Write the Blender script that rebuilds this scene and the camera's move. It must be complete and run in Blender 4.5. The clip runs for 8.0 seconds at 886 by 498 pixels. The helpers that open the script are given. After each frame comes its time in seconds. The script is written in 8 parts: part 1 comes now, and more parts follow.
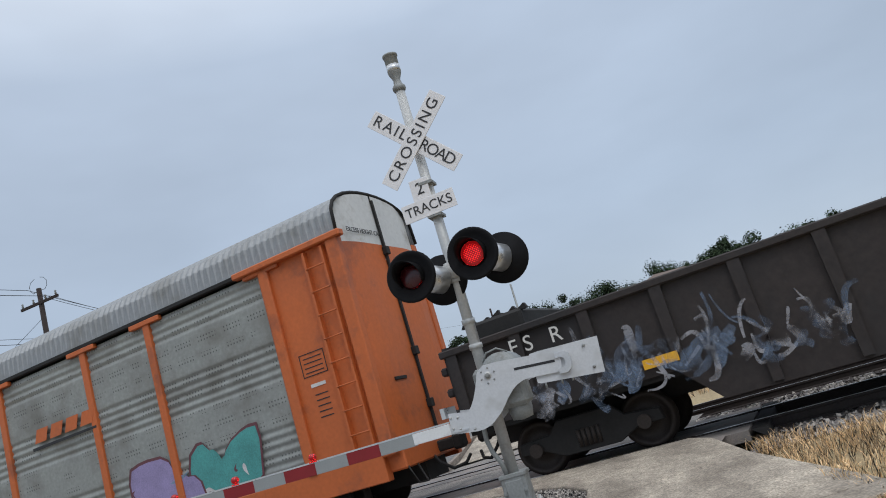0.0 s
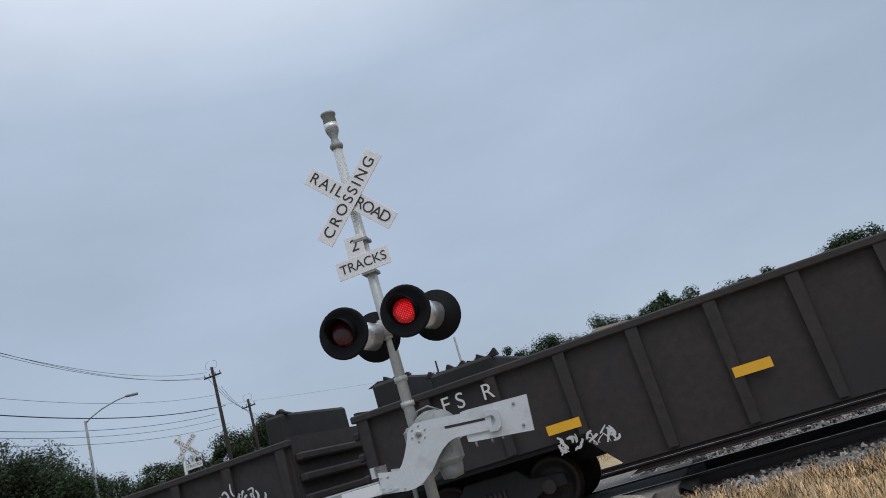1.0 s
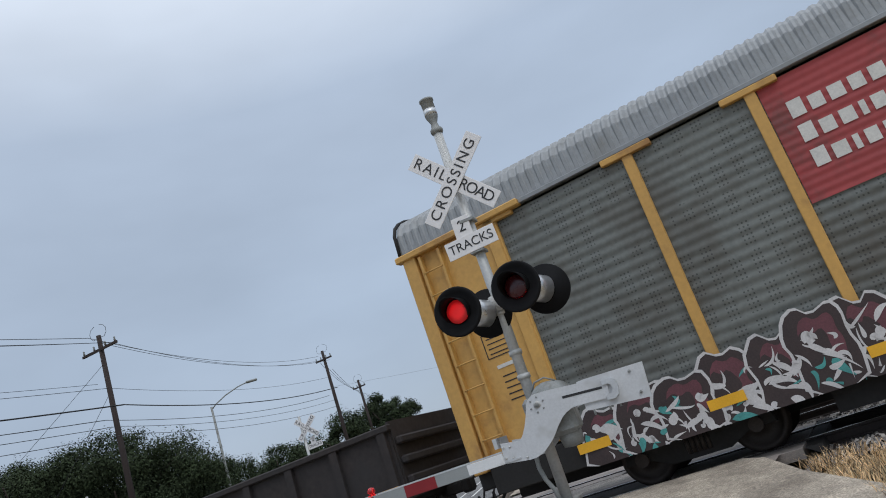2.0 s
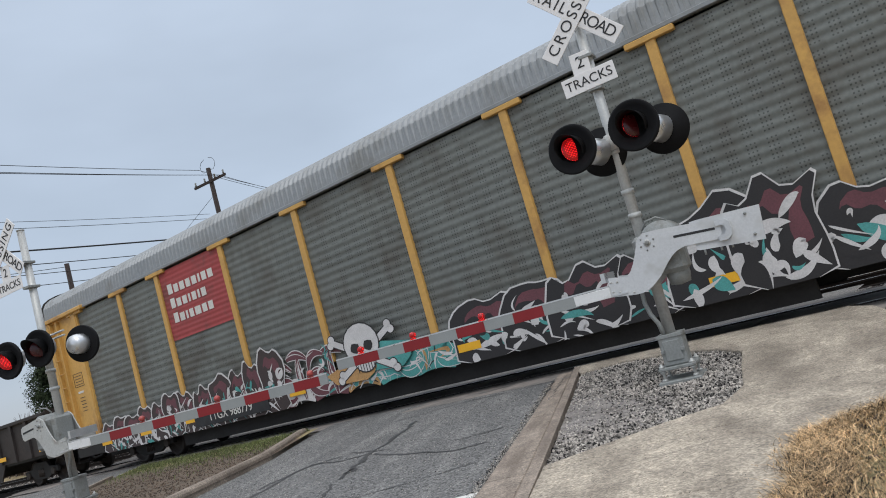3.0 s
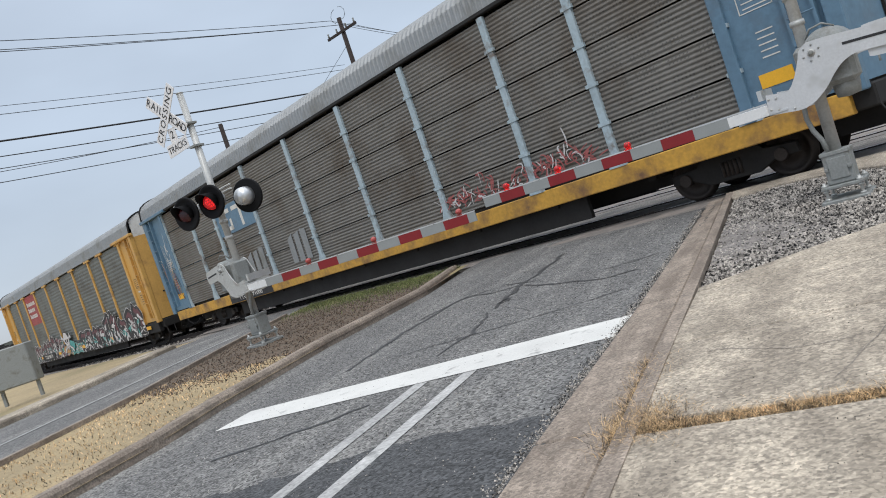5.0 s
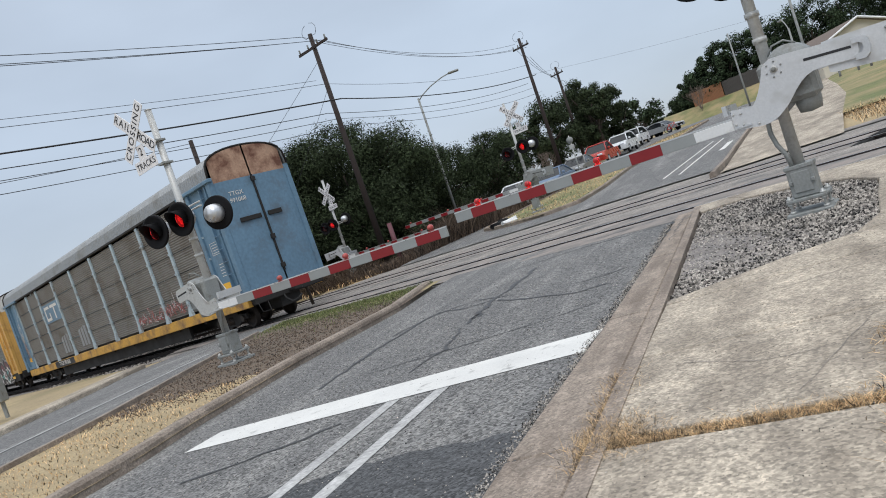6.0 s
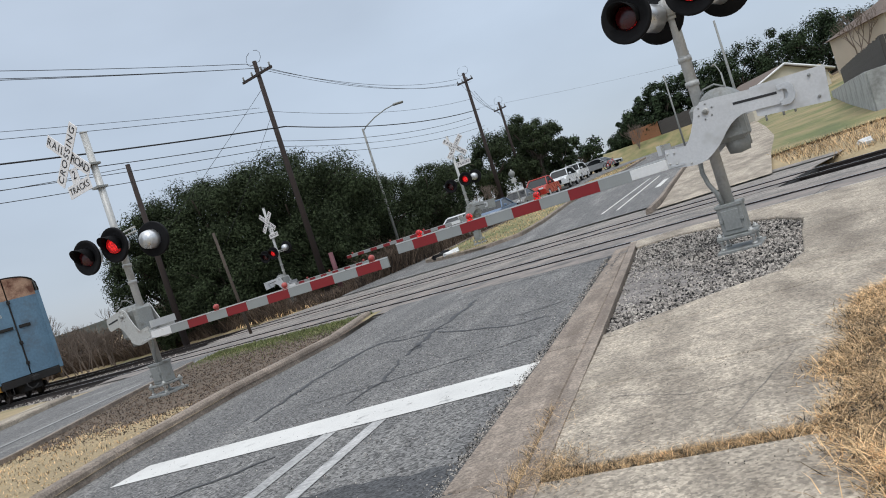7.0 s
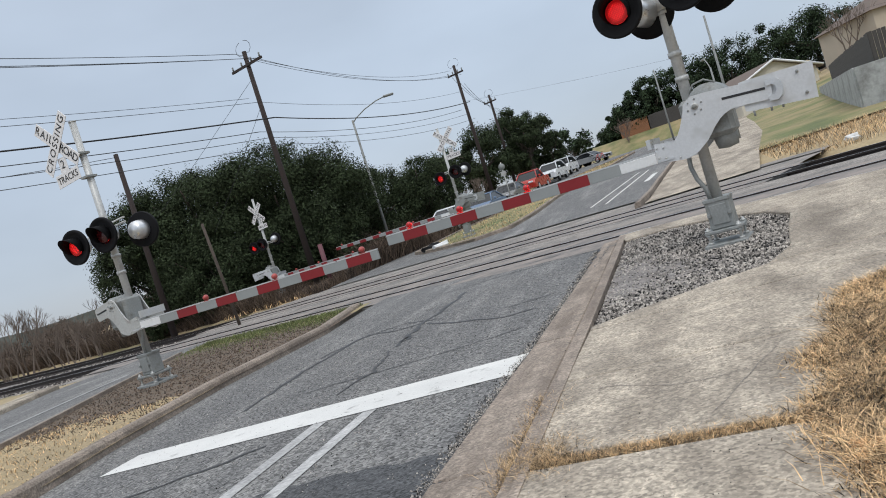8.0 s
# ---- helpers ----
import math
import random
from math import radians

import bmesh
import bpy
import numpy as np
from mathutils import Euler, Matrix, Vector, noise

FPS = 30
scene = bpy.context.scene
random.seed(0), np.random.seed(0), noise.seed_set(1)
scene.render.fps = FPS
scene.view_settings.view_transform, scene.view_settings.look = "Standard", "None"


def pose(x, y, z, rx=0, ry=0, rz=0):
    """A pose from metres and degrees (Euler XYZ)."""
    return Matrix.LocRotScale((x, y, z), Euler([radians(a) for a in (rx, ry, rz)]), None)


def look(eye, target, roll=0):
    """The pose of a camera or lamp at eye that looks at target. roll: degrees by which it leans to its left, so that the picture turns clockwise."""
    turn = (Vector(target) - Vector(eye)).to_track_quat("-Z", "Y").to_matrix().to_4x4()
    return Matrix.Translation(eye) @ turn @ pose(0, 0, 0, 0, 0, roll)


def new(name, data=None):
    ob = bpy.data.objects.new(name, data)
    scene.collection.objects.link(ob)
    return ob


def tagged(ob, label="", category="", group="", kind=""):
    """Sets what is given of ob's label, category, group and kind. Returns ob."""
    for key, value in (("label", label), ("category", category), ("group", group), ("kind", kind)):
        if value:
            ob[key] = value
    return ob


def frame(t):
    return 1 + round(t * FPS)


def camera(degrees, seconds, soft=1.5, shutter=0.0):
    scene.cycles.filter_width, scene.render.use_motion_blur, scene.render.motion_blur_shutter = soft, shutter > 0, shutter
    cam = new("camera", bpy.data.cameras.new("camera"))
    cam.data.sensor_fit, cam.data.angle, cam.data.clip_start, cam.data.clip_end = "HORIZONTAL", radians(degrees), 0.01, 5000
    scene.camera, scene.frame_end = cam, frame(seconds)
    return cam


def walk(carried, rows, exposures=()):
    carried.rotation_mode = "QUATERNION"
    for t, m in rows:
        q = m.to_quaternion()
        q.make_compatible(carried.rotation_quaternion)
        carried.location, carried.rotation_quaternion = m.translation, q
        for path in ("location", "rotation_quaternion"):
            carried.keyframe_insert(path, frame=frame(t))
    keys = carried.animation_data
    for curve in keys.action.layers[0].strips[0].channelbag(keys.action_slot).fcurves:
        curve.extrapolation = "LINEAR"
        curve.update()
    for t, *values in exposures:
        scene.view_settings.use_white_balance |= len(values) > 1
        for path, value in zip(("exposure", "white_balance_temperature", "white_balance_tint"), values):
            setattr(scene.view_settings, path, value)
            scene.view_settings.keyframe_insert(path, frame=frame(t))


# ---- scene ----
cam = camera(60.2, 8.0, soft=1.0)
PATH = [
    (0, (-0.084, -9.0, 1.425), (-0.068, -7.043, 1.838), -16.5),
    (0.3, (0.044, -9.006, 1.447), (0.129, -7.057, 1.888), -17.1),
    (0.5, (0.074, -9.012, 1.462), (0.21, -7.068, 1.915), -16.8),
    (0.7, (0.062, -9.008, 1.472), (0.239, -7.071, 1.939), -17.5),
    (1, (0.092, -9.103, 1.431), (0.276, -7.175, 1.93), -16.9),
    (1.2, (0.099, -9.136, 1.432), (0.256, -7.21, 1.948), -16.9),
    (2.4, (-0.103, -9.404, 1.444), (-0.363, -7.48, 1.922), -19.0),
    (2.5, (-0.099, -9.399, 1.444), (-0.408, -7.477, 1.902), -18.6),
    (3, (-0.35, -9.591, 1.395), (-0.763, -7.644, 1.593), -15.3),
    (3.1, (-0.358, -9.635, 1.378), (-0.796, -7.689, 1.525), -14.8),
    (3.5, (-0.41, -9.674, 1.38), (-1.006, -7.765, 1.385), -14.8),
    (4, (-0.413, -9.664, 1.367), (-1.233, -7.841, 1.3), -17.3),
    (4.2, (-0.429, -9.695, 1.372), (-1.273, -7.884, 1.288), -18.4),
    (5.3, (-0.417, -9.702, 1.35), (-1.27, -7.895, 1.255), -18.3),
    (5.5, (-0.416, -9.688, 1.355), (-1.257, -7.876, 1.263), -18.3),
    (6, (-0.396, -9.688, 1.359), (-1.177, -7.849, 1.279), -18.8),
    (6.5, (-0.37, -9.681, 1.367), (-1.032, -7.795, 1.293), -18.6),
    (7, (-0.372, -9.696, 1.36), (-0.996, -7.796, 1.309), -17.7),
    (7.5, (-0.389, -9.74, 1.356), (-1.063, -7.858, 1.298), -17.3),
    (8, (-0.374, -9.742, 1.359), (-0.977, -7.837, 1.281), -17.3),
]
EXPOSURES = [(0.0, -0.08, 6200, 10), (1.0, -0.22, 6100, 10), (2.5, -0.12, 6200, 10), (3.5, 0.22, 6400, 10), (5.5, 0.19, 6400, 10), (6.5, 0.13, 6400, 10), (8.0, 0.1, 6400, 10)]
walk(cam, [(t, look(eye, target, roll)) for t, eye, target, roll in PATH], EXPOSURES)

# ---- world, sun ----
world = bpy.data.worlds.new("overcast_sky")
scene.world = world
world.use_nodes = True
_n, _l = world.node_tree.nodes, world.node_tree.links
_bg = _n["Background"]
_sky = _n.new("ShaderNodeTexSky")
_sky.sky_type, _sky.sun_disc = "NISHITA", False
_sky.sun_elevation, _sky.sun_rotation = radians(50), radians(200)
_tc = _n.new("ShaderNodeTexCoord")
_sep = _n.new("ShaderNodeSeparateXYZ")
_l.new(_tc.outputs["Generated"], _sep.inputs[0])
_ramp = _n.new("ShaderNodeValToRGB")          # overcast: paler at the horizon band, brightest overhead
_e = _ramp.color_ramp.elements
_e[0].position, _e[0].color = 0.0, (0.40, 0.43, 0.465, 1)
_e[1].position, _e[1].color = 1.0, (1.55, 1.58, 1.62, 1)
for _p, _c in ((0.06, (0.43, 0.485, 0.56, 1)), (0.22, (0.45, 0.52, 0.61, 1)), (0.48, (0.49, 0.56, 0.655, 1)), (0.66, (0.95, 1.0, 1.06, 1))):
    _x = _ramp.color_ramp.elements.new(_p)
    _x.color = _c
_l.new(_sep.outputs[2], _ramp.inputs[0])
_map = _n.new("ShaderNodeMapping")
_map.inputs["Scale"].default_value = (1.0, 1.0, 2.6)
_l.new(_tc.outputs["Generated"], _map.inputs[0])
_cl = _n.new("ShaderNodeTexNoise")
_cl.inputs["Scale"].default_value, _cl.inputs["Detail"].default_value, _cl.inputs["Roughness"].default_value = 2.2, 4.0, 0.5
_l.new(_map.outputs[0], _cl.inputs["Vector"])
_cr = _n.new("ShaderNodeMapRange")
_cr.inputs[1].default_value, _cr.inputs[2].default_value, _cr.inputs[3].default_value, _cr.inputs[4].default_value = 0.3, 0.72, 0.90, 1.12
_l.new(_cl.outputs[0], _cr.inputs[0])
_mul = _n.new("ShaderNodeMix")
_mul.data_type, _mul.blend_type = "RGBA", "MULTIPLY"
_mul.inputs[0].default_value = 1.0
_l.new(_ramp.outputs[0], _mul.inputs[6])
_l.new(_cr.outputs[0], _mul.inputs[7])
_sc = _n.new("ShaderNodeMix")                   # a little of the clear sky's tint in the cloud
_sc.data_type, _sc.blend_type = "RGBA", "MIX"
_sc.inputs[0].default_value = 0.015
_l.new(_mul.outputs[2], _sc.inputs[6])
_l.new(_sky.outputs[0], _sc.inputs[7])
_l.new(_sc.outputs[2], _bg.inputs[0])
_bg.inputs[1].default_value = 1.0
sun = new("sun", bpy.data.lights.new("sun", "SUN"))
sun.data.energy, sun.data.angle, sun.data.color = 0.9, radians(25), (1.0, 0.97, 0.93)
sun.matrix_world = look((9, -22, 30), (0, 0, 0))


# ---- materials ----
def mat(name, color, rough=0.7, metal=0.0, vary=0.25, scale=3.0, fine=40.0, bump=0.15, dirt=None, dirt_amount=0.0, dirt_scale=1.2, coords="Object", emit=None, strength=0.0, island=False, wbig=1.0, spec=None, stretch=None, grain=None):
    m = bpy.data.materials.new(name)
    m.use_nodes = True
    n, l = m.node_tree.nodes, m.node_tree.links
    b = n["Principled BSDF"]
    b.inputs["Metallic"].default_value = metal
    if spec is not None:
        b.inputs["Specular IOR Level"].default_value = spec
    tc = n.new("ShaderNodeTexCoord")
    big = n.new("ShaderNodeTexNoise")
    big.inputs["Scale"].default_value, big.inputs["Detail"].default_value = scale, 5.0
    small = n.new("ShaderNodeTexNoise")
    small.inputs["Scale"].default_value, small.inputs["Detail"].default_value = fine, 3.0
    for t in (big, small):
        l.new(tc.outputs[coords], t.inputs["Vector"])
    add = n.new("ShaderNodeMath")
    add.operation = "MULTIPLY_ADD"
    l.new(big.outputs[0], add.inputs[0])
    add.inputs[1].default_value = wbig
    l.new(small.outputs[0], add.inputs[2])
    last = add.outputs[0]
    if island:
        geo = n.new("ShaderNodeNewGeometry")
        a2 = n.new("ShaderNodeMath")
        a2.operation = "ADD"
        l.new(last, a2.inputs[0])
        a3 = n.new("ShaderNodeMath")
        a3.operation = "MULTIPLY_ADD"
        a3.inputs[1].default_value, a3.inputs[2].default_value = 1.2, -0.6
        l.new(geo.outputs["Random Per Island"], a3.inputs[0])
        l.new(a3.outputs[0], a2.inputs[1])
        last = a2.outputs[0]
    mr = n.new("ShaderNodeMapRange")
    mr.clamp = False
    for i, v in ((1, 0.1 + 0.5 * wbig), (2, 0.9 + 0.5 * wbig), (3, 1.0 - vary), (4, 1.0 + vary)):
        mr.inputs[i].default_value = v
    l.new(last, mr.inputs[0])
    mx = n.new("ShaderNodeMix")
    mx.data_type, mx.blend_type = "RGBA", "MULTIPLY"
    mx.inputs[0].default_value = 1.0
    mx.inputs[6].default_value = (*color, 1)
    l.new(mr.outputs[0], mx.inputs[7])
    out = mx.outputs[2]
    if dirt:
        dn = n.new("ShaderNodeTexNoise")
        dn.inputs["Scale"].default_value, dn.inputs["Detail"].default_value, dn.inputs["Roughness"].default_value = dirt_scale, 6.0, 0.65
        if stretch:
            mp = n.new("ShaderNodeMapping")
            mp.inputs["Scale"].default_value = stretch
            l.new(tc.outputs[coords], mp.inputs[0])
            l.new(mp.outputs[0], dn.inputs["Vector"])
        else:
            l.new(tc.outputs[coords], dn.inputs["Vector"])
        dr = n.new("ShaderNodeMapRange")
        for i, v in ((1, 0.62 - 0.3 * dirt_amount), (2, 0.72 - 0.12 * dirt_amount), (3, 0.0), (4, 1.0)):
            dr.inputs[i].default_value = v
        l.new(dn.outputs[0], dr.inputs[0])
        dm = n.new("ShaderNodeMix")
        dm.data_type = "RGBA"
        l.new(dr.outputs[0], dm.inputs[0])
        l.new(out, dm.inputs[6])
        dm.inputs[7].default_value = (*dirt, 1)
        out = dm.outputs[2]
    if grain:                            # aggregate: each small stone has a tone of its own
        vo = n.new("ShaderNodeTexVoronoi")
        vo.inputs["Scale"].default_value = grain[0]
        l.new(tc.outputs[coords], vo.inputs["Vector"])
        vs = n.new("ShaderNodeSeparateColor")
        l.new(vo.outputs["Color"], vs.inputs[0])
        vr = n.new("ShaderNodeMapRange")
        for i, v in ((1, 0.0), (2, 1.0), (3, grain[1]), (4, grain[2])):
            vr.inputs[i].default_value = v
        l.new(vs.outputs[0], vr.inputs[0])
        gm = n.new("ShaderNodeMix")
        gm.data_type, gm.blend_type = "RGBA", "MULTIPLY"
        gm.inputs[0].default_value = 1.0
        l.new(out, gm.inputs[6])
        l.new(vr.outputs[0], gm.inputs[7])
        out = gm.outputs[2]
    l.new(out, b.inputs["Base Color"])
    rr = n.new("ShaderNodeMapRange")
    for i, v in ((1, 0.3), (2, 0.7), (3, max(0.02, rough - 0.1)), (4, min(1.0, rough + 0.1))):
        rr.inputs[i].default_value = v
    l.new(big.outputs[0], rr.inputs[0])
    l.new(rr.outputs[0], b.inputs["Roughness"])
    if bump:
        bp = n.new("ShaderNodeBump")
        bp.inputs["Strength"].default_value, bp.inputs["Distance"].default_value = bump, 0.01
        l.new(small.outputs[0], bp.inputs["Height"])
        l.new(bp.outputs[0], b.inputs["Normal"])
    if emit:
        b.inputs["Emission Color"].default_value = (*emit, 1)
        b.inputs["Emission Strength"].default_value = strength
    return m


def dotted(m, color, strength, scale, size=0.32):
    """LED dots: glowing points on a dark red lens."""
    n, l = m.node_tree.nodes, m.node_tree.links
    b = n["Principled BSDF"]
    tc = n.new("ShaderNodeTexCoord")
    v = n.new("ShaderNodeTexVoronoi")
    v.inputs["Scale"].default_value, v.inputs["Randomness"].default_value = scale, 0.15
    l.new(tc.outputs["Object"], v.inputs["Vector"])
    r = n.new("ShaderNodeMapRange")
    for i, x in ((1, size), (2, size + 0.16), (3, strength), (4, strength * 0.10)):
        r.inputs[i].default_value = x
    l.new(v.outputs["Distance"], r.inputs[0])
    b.inputs["Emission Color"].default_value = (*color, 1)
    l.new(r.outputs[0], b.inputs["Emission Strength"])
    return m


def perforate(m, hole=(0.012, 0.012, 0.012), pitch=0.075, band=0.33, amount=0.75, wide=0.2, every=0.62, least=0.44):
    """Rows of punched holes in horizontal bands, in the car's own metres (x along, z up)."""
    n, l = m.node_tree.nodes, m.node_tree.links
    b = n["Principled BSDF"]
    src = b.inputs["Base Color"].links[0].from_socket
    tc = n.new("ShaderNodeTexCoord")
    sp = n.new("ShaderNodeSeparateXYZ")
    l.new(tc.outputs["Object"], sp.inputs[0])

    def mth(op, a, bb=None, c=None):
        k = n.new("ShaderNodeMath")
        k.operation = op
        for i, v in enumerate((a, bb, c)):
            if v is None:
                continue
            if isinstance(v, (int, float)):
                k.inputs[i].default_value = v
            else:
                l.new(v, k.inputs[i])
        return k.outputs[0]

    def cell(sock, p):
        return mth("ABSOLUTE", mth("SUBTRACT", mth("FRACT", mth("DIVIDE", sock, p)), 0.5))
    hx, hz = cell(sp.outputs[0], pitch), cell(sp.outputs[2], pitch)
    hole_mask = mth("LESS_THAN", mth("MAXIMUM", hx, hz), 0.2)
    bandz = mth("LESS_THAN", cell(sp.outputs[2], band), wide)
    bandx = mth("LESS_THAN", cell(sp.outputs[0], every), 0.36)
    nz = n.new("ShaderNodeTexNoise")
    nz.inputs["Scale"].default_value = 0.9
    l.new(tc.outputs["Object"], nz.inputs["Vector"])
    patch = mth("GREATER_THAN", nz.outputs[0], least)
    mask = mth("MULTIPLY", mth("MULTIPLY", mth("MULTIPLY", hole_mask, bandz), mth("MULTIPLY", bandx, patch)), amount)
    mx = n.new("ShaderNodeMix")
    mx.data_type = "RGBA"
    l.new(mask, mx.inputs[0])
    l.new(src, mx.inputs[6])
    mx.inputs[7].default_value = (*hole, 1)
    l.new(mx.outputs[2], b.inputs["Base Color"])
    return m


def overspray(m, most):
    """Thin, patchy paint that lets the steel show."""
    n, l = m.node_tree.nodes, m.node_tree.links
    tc = n.new("ShaderNodeTexCoord")
    z = n.new("ShaderNodeTexNoise")
    z.inputs["Scale"].default_value, z.inputs["Detail"].default_value = 3.5, 4.0
    l.new(tc.outputs["Object"], z.inputs["Vector"])
    r = n.new("ShaderNodeMapRange")
    for i, v in ((1, 0.36), (2, 0.66), (3, 0.0), (4, most)):
        r.inputs[i].default_value = v
    l.new(z.outputs[0], r.inputs[0])
    l.new(r.outputs[0], n["Principled BSDF"].inputs["Alpha"])
    return m


